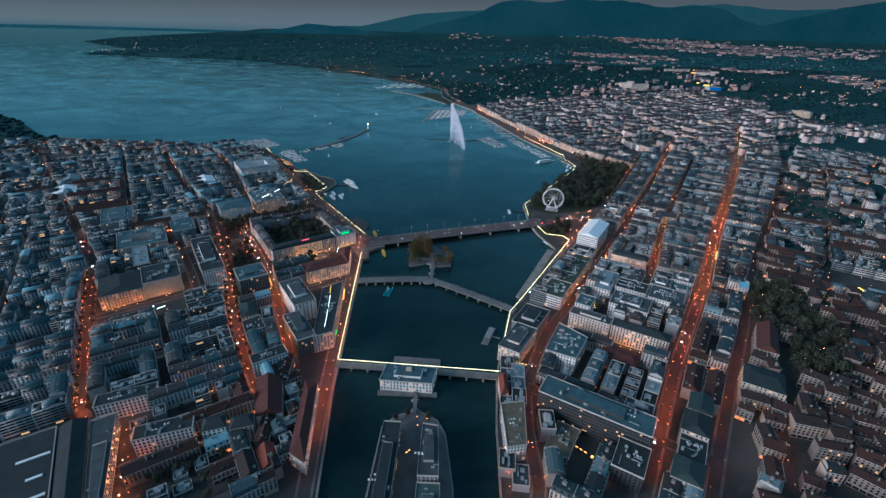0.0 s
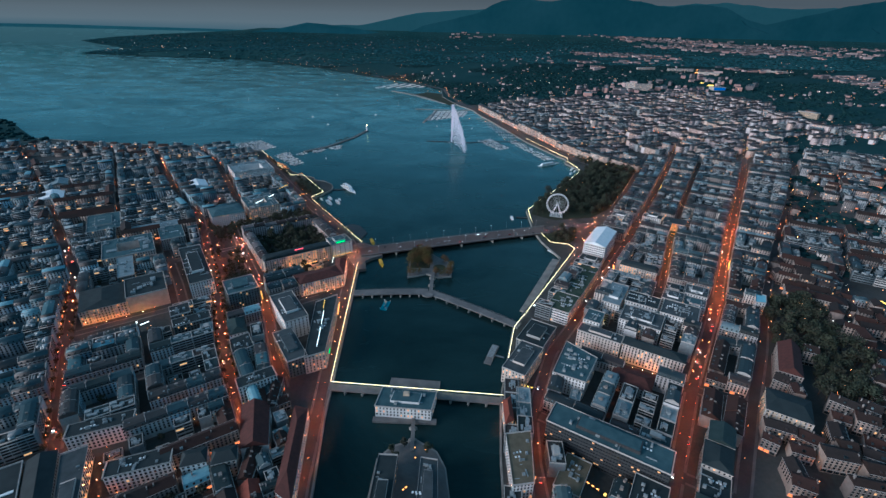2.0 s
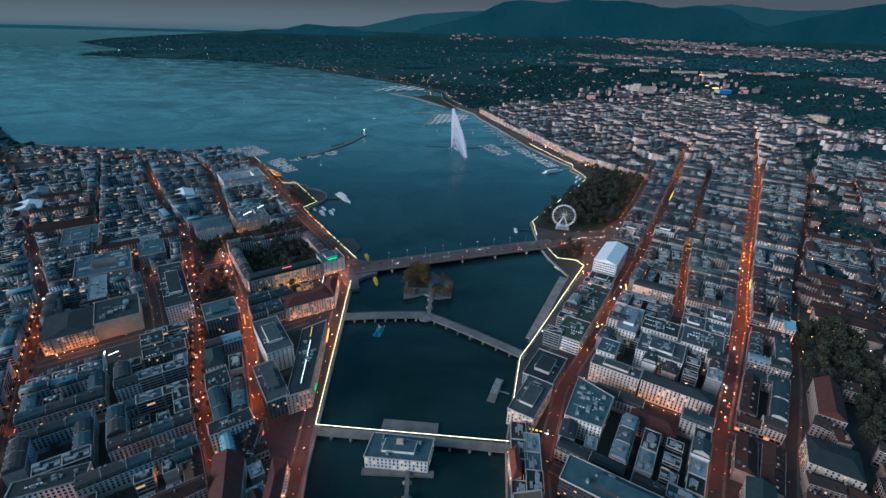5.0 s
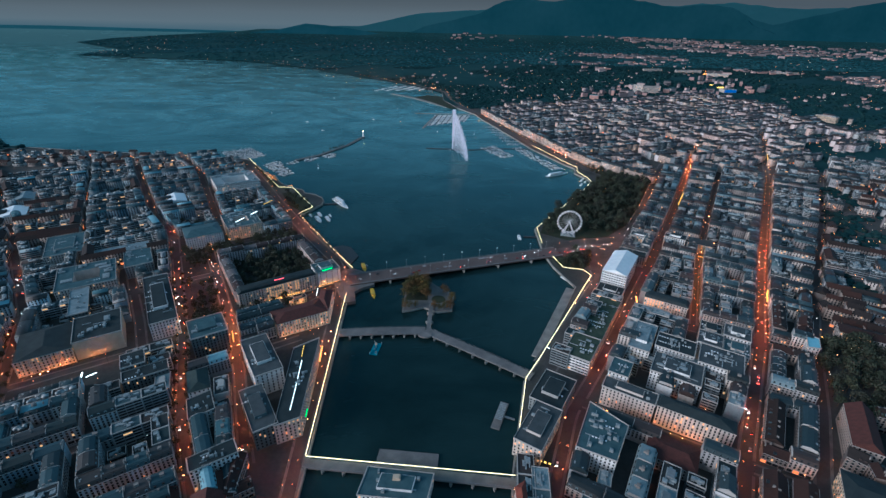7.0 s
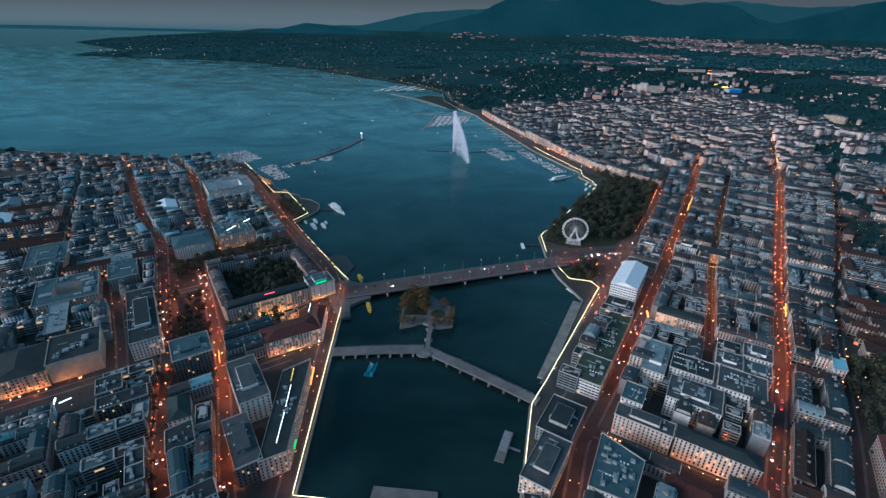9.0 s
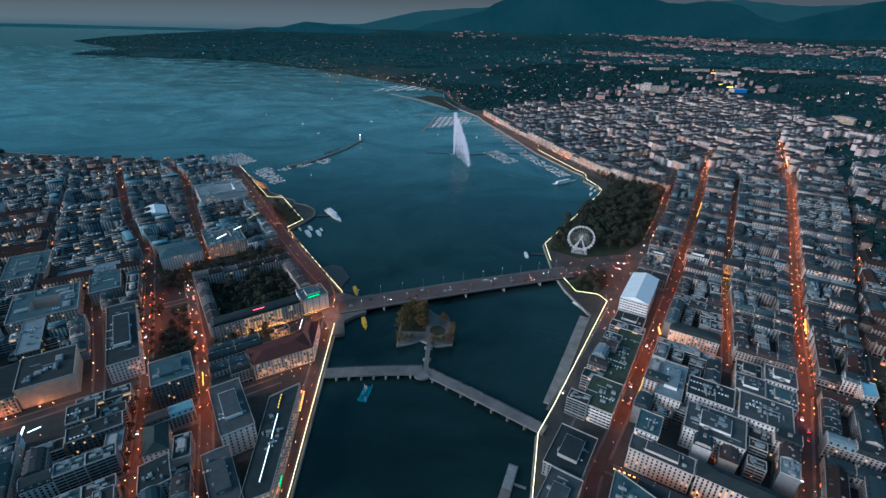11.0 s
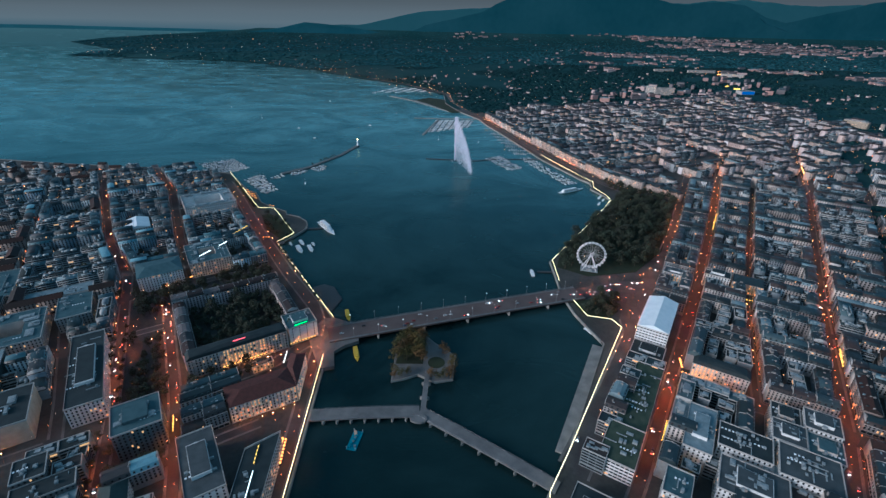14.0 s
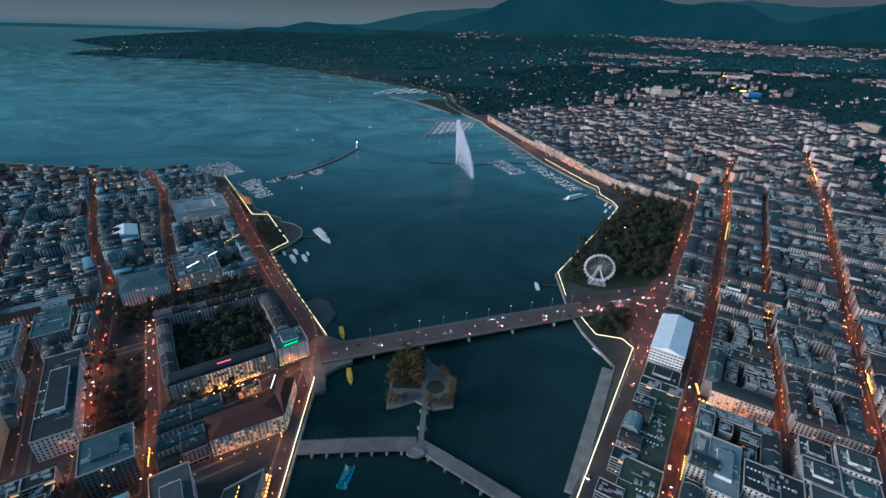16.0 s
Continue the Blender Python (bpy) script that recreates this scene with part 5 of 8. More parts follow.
big_building("platform_hall", "long narrow station wing with a row of windows", [tuple(plan(W, s, w)) for s, w in ((262, -92), (262, -84), (400, -70), (400, -88))], 4, "flat", SANDWALL, GREYROOF, 6, 0.06, flood=(1,), ribbon_h=2.6, pane_w=1.8, lamps=16.0)
big_building("church_hall", "tall pale building under a bright white gabled roof", cell(E_, 682, 752, -161, -129), 8, "gable", WHITEWALL, PALEROOF, 0, 0.0, pitch=5, gap=3.0, pane_w=2.4, ribbon_h=1.3)
big_building("office_block", "low grey block with white roof parapets", cell(E_, 655, 679, -160, -128), 3, "flat", WHITEWALL, DARKROOF, 6, 0.1)
big_building("bank", "pale stone bank with a brightly lit front", cell(E_, 849, 868, -158, -128), 5, "flat", WHITEWALL, GREYROOF, 8, 0.4, flood=(0,), pilasters=4.2)
big_building("white_store", "white corner store with tall dark windows", cell(E_, 875, 895, -110, -79), 5, "flat", WHITEWALL, DARKROOF, 6, 0.1, ribbon_h=2.8)
big_building("arcade_block", "long pale front with a warmly lit arcade", cell(E_, 659, 674, -101, -52), 5, "mansard", SANDWALL, DARKROOF, 0, 0.3, flood=(0,), hot=(0.0, 0.4), lamps=5.0)
big_building("arcade_store", "dark-roofed store with pale roof edges", [tuple(plan(E_, s, w)) for s, w in ((386, -104), (389, -73), (430, -73), (440, -108))], 6, "flat", WHITEWALL, BLUEROOF, 16, 0.05, penthouse=False)
for s0, s1, w0, w1, fl, wm, rm in ((586, 611, -36, -13, 6, WHITEWALL, GREYROOF), (586, 611, -11, 12, 5, SANDWALL, BLUEROOF), (613, 638, -36, -15, 5, SANDWALL, DARKROOF), (613, 638, -13, 12, 6, WHITEWALL, GREYROOF)):
    big_building("department_store", "stepped flat-roofed store block with small roof units", cell(E_, s0, s1, w0, w1), fl, "flat", wm, rm, 12, 0.05)
big_building("office_tower", "dark glass office block with lit floors", cell(E_, 318, 342, -86, 10), 8, "flat", DARK, BLUEROOF, 18, 0.07, gap=2.2, pane_w=1.7, ribbon_h=1.2)
big_building("bank", "pale stone bank with tall windows on the quay", cell(E_, 370, 420, -150, -126), 5, "flat", SANDWALL, GREYROOF, 6, 0.25, flood=(0,))
big_building("bank", "dark-roofed bank with white parapet lights", cell(E_, 424, 468, -158, -128), 4, "flat", OFFICE, DARKROOF, 8, 0.1)
big_building("long_school", "long pale building with regular windows above trees", cell(E_, 700, 722, 98, 162), 4, "hip", SANDWALL, TILE, 0, 0.05, pitch=4, flood=(0,), hot=(0.0, 0.5))
big_building("corner_palace", "floodlit ochre corner building with a pointed gable", cell(E_, 880, 905, -75, -40), 4, "hip", WARMWALL, SLATE, 0, 0.5, pitch=5, flood=(0, 3), pilasters=5.0, lamps=6.0)
big_building("old_church", "tall old church under a brown tiled roof", cell(E_, 500, 552, 82, 102), 5, "gable", OLDWALL, REDTILE, 0, 0.0, pitch=8)
# more of the large buildings that stand out from the blocks
big_building("long_block", "long dark-roofed block with a pale windowed end wall", cell(W, 618, 735, 31, 59), 6, "flat", WHITEWALL, DARKROOF, 22, 0.06, unit=0.7)
big_building("office_block", "flat-roofed block with a pale blue-grey roof", cell(W, 690, 753, -45, -26), 5, "flat", DARKCLAD, PALEGREY, 6, 0.05, penthouse=False)
big_building("court_block", "flat-roofed block round a court with lit upper floor", cell(W, 758, 826, -62, 2), 5, "flat", SANDWALL, BLUEROOF, 10, 0.08, court=0.45)
big_building("office_block", "wide block with a teal sheet roof", cell(W, 886, 962, -84, -38), 4, "flat", OFFICE, BLUEROOF, 14, 0.05)
big_building("office_block", "long flat-roofed block with ribbed grey roof", cell(W, 788, 842, 12, 45), 5, "flat", OFFICE, BLUEROOF, 7, 0.04, penthouse=False)
big_building("office_block", "dark flat-roofed block with pale roof edges", cell(W, 534, 550, 4, 42), 5, "flat", STONEGREY, DARKROOF, 5, 0.05, penthouse=False)
big_building("office_block", "dark flat-roofed block with pale roof edges", cell(W, 552, 574, 4, 24), 6, "flat", STONEGREY, DARKROOF, 4, 0.05, penthouse=False)
big_building("quay_office", "office block with a planted green roof", cell(E_, 543, 636, -149, -124), 4, "flat", SANDWALL, GREENROOF, 18, 0.1, penthouse=False, unit=0.45)
big_building("quay_office", "office block with white horizontal bands", cell(E_, 498, 540, -152, -124), 5, "flat", WHITEWALL, GREENROOF, 6, 0.08, gap=3.4, pane_w=3.0, ribbon_h=1.6, penthouse=False)
big_building("office_block", "tall narrow block with a dark blue roof", cell(E_, 486, 510, -104, -86), 7, "flat", WHITEWALL, BLUEROOF, 4, 0.06, penthouse=False)
big_building("department_store", "stepped store with pale roof slabs", cell(E_, 541, 594, -97, -76), 6, "flat", WHITEWALL, PALEGREY, 12, 0.05)
big_building("department_store", "store with a dark felt roof and small skylights", cell(E_, 556, 583, -73, -36), 6, "flat", WHITEWALL, DARKROOF, 14, 0.05, penthouse=False, unit=0.5)
big_building("department_store", "store with a dark felt roof and small skylights", cell(E_, 549, 583, -32, 7), 6, "flat", WHITEWALL, GREYROOF, 14, 0.05, penthouse=False, unit=0.5)
big_building("department_store", "stepped store with pale roof slabs", cell(E_, 512, 546, -70, -26), 6, "flat", WHITEWALL, GREYROOF, 14, 0.06)
big_building("market_hall", "low hall under a dark red tiled roof", cell(E_, 418, 446, -56, -18), 3, "hip", SANDWALL, REDTILE, 0, 0.05, pitch=4)
big_building("low_store", "low building with a tan gravel roof", cell(E_, 280, 314, -64, -44), 2, "flat", SANDWALL, TANROOF, 6, 0.05, penthouse=False)
for k, (s0, s1, w0, floors, form, top_mat) in enumerate(((298, 322, 29, 5, "hip", DARKCOPPER), (323, 350, 31, 4, "flat", DARKROOF), (351, 378, 30, 5, "hip", DARKROOF), (379, 402, 32, 5, "gable", DARKCOPPER))):
    big_building("row_house", "town house in a row under a dark sheet roof", cell(E_, s0, s1, w0, 51), floors, form, SANDWALL, top_mat, 7, 0.04, pitch=4, unit=0.6, penthouse=False)
big_building("corner_palace", "ochre palace with a warmly lit columned front", cell(E_, 438, 470, 72, 106), 5, "hip", WARMWALL, DARKROOF, 0, 0.2, pitch=4, flood=(0,), pilasters=4.2, lamps=7.0)
for name, label, wall_mat, a, b, tall in (
        ("apartment_tower", "tall twin apartment slab above the suburbs", SANDWALL, (891, 2611), (929, 2584), 38),
        ("apartment_tower", "tall twin apartment slab above the suburbs", SANDWALL, (932, 2584), (1018, 2582), 34),
        ("apartment_slab", "long pale apartment slab among the far houses", SANDWALL, (1384, 3296), (1550, 3304), 18),
        ("apartment_slab", "long pale apartment slab among the far houses", SANDWALL, (1530, 3195), (1639, 3143), 18),
        ("apartment_slab", "long pale apartment slab among the far houses", SANDWALL, (1189, 3310), (1313, 3337), 16),
        ("apartment_slab", "long ochre apartment slab among the far houses", WARMWALL, (1096, 2468), (1152, 2283), 18),
        ("apartment_slab", "long pale apartment slab among the far houses", SANDWALL, (843, 2210), (996, 2185), 14),
        ("apartment_slab", "long pale apartment slab among the far houses", SANDWALL, (587, 2135), (683, 2039), 20),
        ("apartment_slab", "long pale apartment slab among the far houses", SANDWALL, (472, 1901), (533, 1848), 16),
        ("apartment_slab", "long pale apartment slab among the far houses", SANDWALL, (538, 1840), (595, 1782), 16),
        ("apartment_slab", "long pale apartment slab among the far houses", SANDWALL, (704, 1693), (788, 1643), 12),
        ("apartment_slab", "long ochre apartment slab among the far houses", WARMWALL, (1045, 2169), (1109, 2145), 14),
        ("apartment_slab", "long pale apartment slab among the far houses", SANDWALL, (2034, 3351), (2169, 3326), 14),
        ("apartment_slab", "long pale apartment slab among the far houses", SANDWALL, (1253, 2000), (1292, 1950), 18),
        ("apartment_slab", "long ochre apartment slab among the far houses", WARMWALL, (1406, 2021), (1439, 1952), 20)):
    a, b = Vector(a), Vector(b)
    back = Vector((-(b - a).y, (b - a).x)).normalized() * 15
    big_building(name, label, [tuple(a), tuple(b), tuple(b + back), tuple(a + back)], round(tall / 3.4), "flat", wall_mat, GREYROOF, 4, 0.06, penthouse=False, gap=4.2, pane_w=2.2, group="far apartment slabs")
big_building("sports_hall", "broad hall behind a blue lit front", [(1363, 2638), (1426, 2638), (1426, 2690), (1363, 2690)], 4, "flat", SANDWALL, BLUEROOF, 4, 0.0, windows=False, penthouse=False)
# the lower west bank and the east quay
big_building("apartment_block", "pale apartment block with rows of tall windows", [(-189, 349), (-161, 369), (-170, 381), (-197, 361)], 6, "flat", WHITEWALL, DARKROOF, 6, 0.03, penthouse=False, ribbon_h=2.3, pane_w=1.6)
big_building("quay_row", "long quay house with dark red roof and white front", [(-135, 338), (-122, 335), (-108, 246), (-123, 255)], 4, "hip", WHITEWALL, REDTILE, 0, 0.12, pitch=5, gap=2.6, pane_w=1.3)
big_building("parish_church", "broad church with a white gable and brown roof", [(-164, 291), (-143, 296), (-158, 340), (-182, 336)], 4, "gable", WHITEWALL, REDTILE, 0, 0.0, pitch=7, windows=False)
big_building("red_house", "house under a bright red tiled roof with white gable", [(-152, 259), (-140, 267), (-130, 247), (-141, 239)], 3, "gable", WHITEWALL, BRIGHTTILE, 0, 0.0, pitch=5)
big_building("apartment_block", "broad white apartment front with rows of dark windows", [(-251, 257), (-210, 273), (-216, 288), (-257, 271)], 5, "flat", WHITEWALL, DARKROOF, 8, 0.02, penthouse=False, ribbon_h=2.2, pane_w=1.6)
big_building("apartment_block", "pale apartment front opposite the station", [(-306, 290), (-263, 310), (-269, 324), (-312, 304)], 5, "flat", WHITEWALL, DARKROOF, 8, 0.02, penthouse=False, ribbon_h=2.2, pane_w=1.6)
big_building("apartment_block", "white apartment front with dark windows", [(-200, 269), (-183, 275), (-189, 289), (-205, 283)], 5, "hip", WHITEWALL, DARKROOF, 0, 0.02, pitch=4, ribbon_h=2.2, pane_w=1.6)
big_building("apartment_block", "grey apartment front with dark windows", [(-178, 272), (-161, 278), (-166, 292), (-183, 286)], 5, "hip", SANDWALL, DARKROOF, 0, 0.02, pitch=4, ribbon_h=2.2, pane_w=1.6)
big_building("quay_row", "quay house with a tan flat roof and white front", [(51, 312), (72, 316), (68, 268), (52, 265)], 5, "flat", WHITEWALL, TANROOF, 8, 0.05, penthouse=False, unit=0.5, gap=2.6)
big_building("quay_row", "low quay house with a red roof", [(52, 353), (60, 359), (60, 331), (52, 326)], 4, "hip", SANDWALL, BRIGHTTILE, 0, 0.1, pitch=4)
big_building("office_block", "dark office wing with a plain dark roof", cell(E_, 284, 315, -12, 12), 5, "flat", DARK, DARKROOF, 6, 0.02, penthouse=False, unit=0.6)
big_building("assembly_hall", "hall under a bright white roof", cell(W, 1036, 1082, 82, 116), 4, "gable", WHITEWALL, PALEROOF, 0, 0.0, pitch=5)
big_building("market_shed", "wide shed under a white gabled roof", cell(W, 1108, 1156, -164, -126), 3, "gable", WHITEWALL, PALEROOF, 0, 0.0, pitch=5)
big_building("market_shed", "wide shed under a pale blue roof", cell(W, 1198, 1240, -154, -124), 3, "gable", WHITEWALL, PALEGREY, 0, 0.0, pitch=5)
big_building("lake_block", "pale corner block with a lit terrace front", cell(W, 846, 912, 153, 205), 6, "flat", SANDWALL, BLUEROOF, 14, 0.08, court=0.4, flood=(0,), lamps=12.0)
big_building("long_block", "long low block with a ribbed grey roof", cell(W, 852, 876, -24, 44), 4, "flat", SANDWALL, PALEGREY, 10, 0.04, penthouse=False, unit=0.4)
big_building("glass_court", "low house with a pale blue glass roof", [(386, 542), (395, 536), (385, 519), (374, 521)], 5, "flat", WHITEWALL, BLUEGLASS, 0, 0.05, penthouse=False)
TAKEN = [(W, 614, 680, -88, 10), (W, 552, 596, 62, 104), (W, 400, 540, 92, 190), (W, 546, 606, 168, 240), (W, 628, 649, 118, 250), (W, 628, 665, 220, 262), (W, 604, 620, 176, 204), (E_, 846, 872, -162, -126), (E_, 872, 900, -112, -77), (E_, 656, 678, -104, -50), (W, 838, 890, 90, 146), (W, 1056, 1140, 168, 258), (W, 240, 412, -240, -66), (W, 476, 512, 52, 82), (E_, 462, 485, -110, 8),
         (E_, 382, 444, -110, -71), (E_, 655, 756, -164, -122), (E_, 582, 640, -40, 14), (E_, 312, 346, -88, 12), (E_, 366, 472, -165, -122), (E_, 696, 726, 94, 166), (E_, 876, 908, -77, -38), (E_, 496, 556, 78, 106)]


def is_taken(pos):
    p = Vector(pos)
    for g, s0, s1, w0, w1 in TAKEN:
        s, w = (p - g[2]).dot(g[0]), (p - g[2]).dot(g[1])
        if s0 - 2 < s < s1 + 2 and w0 - 2 < w < w1 + 2:
            return True
    return False


def on_claimed(spec):
    """True where a house would stand in one of the large buildings."""
    (x, y), a, depth = spec[1], spec[2], spec[4]
    for back in (0.1, 0.5, 0.9):
        px, py = x - math.sin(a) * depth * back, y + math.cos(a) * depth * back
        if any(inside(ring, px, py) for ring in CLAIMED):
            return True
    return False


HOUSE_SPECS[:] = [h for h in HOUSE_SPECS if not is_taken(h[1]) and not on_claimed(h)]
# small houses squeezed in behind the quay row
for k, (x, y) in enumerate(((-148, 345), (-140, 330), (-141, 315), (-139, 301), (-131, 289), (-137, 283), (-128, 272), (-134, 266), (-127, 258), (-129, 249))):
    house(("old", "office", "town")[k % 3], (x, y), 0.61 + math.pi / 2 * (k % 4), 13, 10.0, 2 + k % 2, k % 4, 2, "houses of the city blocks")
place_houses()

# ---- bridges and islands ----
def bridge_between(name, label, a, b, half, z, arches, deck_mat, depth=1.2, rails=True):
    """A flat bridge: deck, side walls arched over piers, railings."""
    a, b = Vector(a), Vector(b)
    d = b - a
    length = d.length
    m = Matrix.Translation((a.x, a.y, 0)) @ Matrix.Rotation(math.atan2(d.y, d.x), 4, "Z")
    root = empty(name, m, label, "bridge")
    s = Shape()
    n = 16
    for i in range(n):
        x0, x1 = length * i / n, length * (i + 1) / n
        h0, h1 = (z + 0.9 * math.sin(math.pi * i / n)), (z + 0.9 * math.sin(math.pi * (i + 1) / n))
        s.face((x0, -half, h0), (x1, -half, h1), (x1, half, h1), (x0, half, h0))
        s.face((x0, -half, h0 - depth), (x1, -half, h1 - depth), (x1, -half, h1), (x0, -half, h0))
        s.face((x1, half, h1 - depth), (x0, half, h0 - depth), (x0, half, h0), (x1, half, h1))
        s.face((x1, -half, h1 - depth), (x0, -half, h0 - depth), (x0, half, h0 - depth), (x1, half, h1 - depth))
    part("deck", s, deck_mat, root)
    if half > 9:
        for sg in (-1, 1):
            k = Shape()
            for i in range(n):
                x0, x1 = length * i / n, length * (i + 1) / n
                h0, h1 = (z + 0.9 * math.sin(math.pi * i / n)), (z + 0.9 * math.sin(math.pi * (i + 1) / n))
                y0, y1 = sorted((sg * half, sg * (half - 3.2)))
                k.face((x0, y0, h0 + 0.18), (x1, y0, h1 + 0.18), (x1, y1, h1 + 0.18), (x0, y1, h0 + 0.18))
                yk = sg * (half - 3.2)
                k.face((x0, yk, h0), (x1, yk, h1), (x1, yk, h1 + 0.18), (x0, yk, h0 + 0.18))
            part("footway", k, PAVING, root, "paved footway beside the carriageway")
    for i in range(1, arches):
        p = Shape()
        x = length * i / arches
        p.prism([(x - 1.2, -half - 0.6), (x, -half - 2.2), (x + 1.2, -half - 0.6), (x + 1.2, half + 0.6), (x, half + 2.2), (x - 1.2, half + 0.6)], -2, z - depth + 0.4)
        part("pier", p, QUAY, root)
    if rails:
        for sg in (-1, 1):
            r = Shape()
            for i in range(n):
                x0, x1 = length * i / n, length * (i + 1) / n
                h0, h1 = (z + 0.9 * math.sin(math.pi * i / n)), (z + 0.9 * math.sin(math.pi * (i + 1) / n))
                r.tube((x0, sg * (half - 0.15), h0 + 1.15), (x1, sg * (half - 0.15), h1 + 1.15), 0.09, sides=4)
                r.tube((x0, sg * (half - 0.15), h0), (x0, sg * (half - 0.15), h0 + 1.15), 0.09, sides=4)
            part("railing", r, STEEL, root)
    return root


bridge_between("road_bridge", "broad flat road bridge of dark asphalt across the lake mouth", (-140, 668), (166, 777), 15.0, 5.2, 6, DECKSTONE, 1.6)
head_ring = [(-165, 670), (-150, 640), (-135, 612), (-121, 617), (-127, 640), (-118, 651), (-104, 660), (-112, 692), (-125, 695), (-140, 701), (-153, 700)]
bridge_head = Shape()
bridge_head.prism(head_ring, -2, 4.2)
tagged(part("bridge_head", bridge_head, PAVING), "wide paved approach where the bridge meets the quay", "road", kind="structure")
bridge_between("foot_bridge", "long grey footbridge with a bend at its middle", (-126, 551), (-28, 561), 6.8, 3.8, 8, CONCRETE)
bridge_between("foot_bridge", "long grey footbridge with a bend at its middle", (-28, 561), (85, 489), 5.8, 3.8, 8, CONCRETE)
bridge_between("island_gangway", "narrow footbridge to the wooded island", (-25, 560), (-24, 618), 2.4, 3.8, 3, CONCRETE, 0.7)
bridge_between("weir_bridge", "low straight footbridge beside the old pump house", (-115, 378), (56, 367), 4.6, 3.4, 10, CONCRETE)
bridge_between("island_gangway", "narrow footbridge between pump house and river island", (-29, 345), (-27, 306), 1.6, 3.2, 3, CONCRETE, 0.6)


def island(name, label, ring, mat=QUAY, top_mat=PAVING, z=2.4):
    s = Shape()
    s.prism(ring, -2, z)
    root = tagged(part(name, s, mat), label, "island", kind="structure")
    t = Shape()
    t.prism([(x * 0.0 + sum(p[0] for p in ring) / len(ring) + (x - sum(p[0] for p in ring) / len(ring)) * 0.96, sum(p[1] for p in ring) / len(ring) + (y - sum(p[1] for p in ring) / len(ring)) * 0.96) for x, y in ring], z + 0.004, z + 0.12)
    part("paving", t, top_mat, root)
    return root


island("garden_island", "small walled garden island in the river mouth", [(-60, 600), (-48, 604), (-34, 611), (-25, 606), (-16, 601), (2, 606), (4, 643), (-10, 655), (-20, 664), (-30, 676), (-50, 678), (-61, 660)])
round_lawn = Shape()
round_lawn.prism([(-16 + 9 * math.cos(i * math.pi / 10), 630 + 9 * math.sin(i * math.pi / 10)) for i in range(20)], 2.0, 2.75)
tagged(part("round_lawn", round_lawn, GRASS), "round dark lawn with a low kerb on the island", "lawn", kind="structure")
left_lawn = Shape()
left_lawn.prism([(-58, 626), (-30, 627), (-29, 668), (-48, 674), (-58, 658)], 2.0, 2.72)
tagged(part("island_lawn", left_lawn, GRASS), "dark lawn under the island trees", "lawn", kind="structure")
island("river_island", "built-up river island with stone quays", [(-60, 180), (10, 180), (9, 240), (2, 292), (-6, 308), (-25, 320), (-45, 312), (-56, 298), (-58, 240)])
foot = Shape()
foot.prism([(-28 + 8 * math.cos(t * math.pi / 8), 557 - 5.5 + 5 * math.sin(t * math.pi / 8)) for t in range(16)], 3.0, 4.9)
tagged(part("bridge_terrace", foot, CONCRETE), "round pale terrace at the bend of the footbridge", "terrace", kind="structure")

# the pump house on the weir, with the apron behind it
pump = big_building("pump_house", "white pump house on the weir with a flat roof", [(-64, 344), (-13, 341), (-9, 364), (-60, 368)], 3, "flat", WHITEWALL, BLUEROOF, 9, 0.15, storey=3.6)
clock = Shape()
clock.box(-3, 3, 0.5, 5.5, 11.8, 15.5)
clock.box(-2.2, 2.2, 1.2, 4.8, 15.5, 16.8)
# No lamp here: the turret's floodlit glow is only its ochre colour.
part("clock_turret", clock, WARMWALL, pump, "turret on the roof, its warm glow painted ochre")
plinth = Shape()
plinth.box(-66, -8, 338, 343.5, -2, 2.2)
tagged(part("landing_stage", plinth, CONCRETE), "narrow concrete landing below the pump house", "landing stage", kind="structure")
apron = Shape()
apron.prism([(-58, 374), (-7, 371), (-6, 393), (-56, 396)], -2, 1.6)
tagged(part("weir_apron", apron, CONCRETE), "flat concrete apron of the old weir", "weir", kind="structure")
# buildings on the river island
big_building("river_hall", "narrow dark-roofed hall on the river island", [(-55, 190), (-38, 190), (-37, 290), (-52, 290)], 4, "flat", OFFICE, DARKROOF, 8, 0.08)
big_building("river_hall", "pale hall with a green copper roof on the island", [(-19, 190), (0, 190), (-2, 232), (-19, 232)], 4, "flat", SANDWALL, COPPER, 4, 0.08)
big_building("river_hall", "grey stepped building on the river island", [(-19, 236), (-3, 236), (-5, 284), (-18, 286)], 5, "flat", OFFICE, GREYROOF, 9, 0.08)


# ---- lamps ----
def lamp_meshes():
    post, head, cap, globe = Shape(), Shape(), Shape(), Shape()
    post.tube((0, 0, 0), (0, 0, 8.6), 0.13, 0.08, 6)
    post.tube((0, 0, 8.5), (1.6, 0, 9.0), 0.07, 0.06, 5)
    head.prism([(1.2, -0.30), (2.3, -0.26), (2.3, 0.26), (1.2, 0.30)], 8.86, 8.97, False, True)
    globe.ball((1.75, 0, 9.36), 0.26, None, 1, 5)
    cap.prism([(1.1, -0.36), (2.4, -0.32), (2.4, 0.32), (1.1, 0.36)], 8.97, 9.16, True, True)
    return post.mesh("lamp_post", DARK), cap.mesh("lamp_cap", DARK), globe.mesh("lamp_globe", LAMPGLOBE), head.mesh("lamp_head", DIMLIGHT), head.mesh("lamp_head", STREETLIGHT)


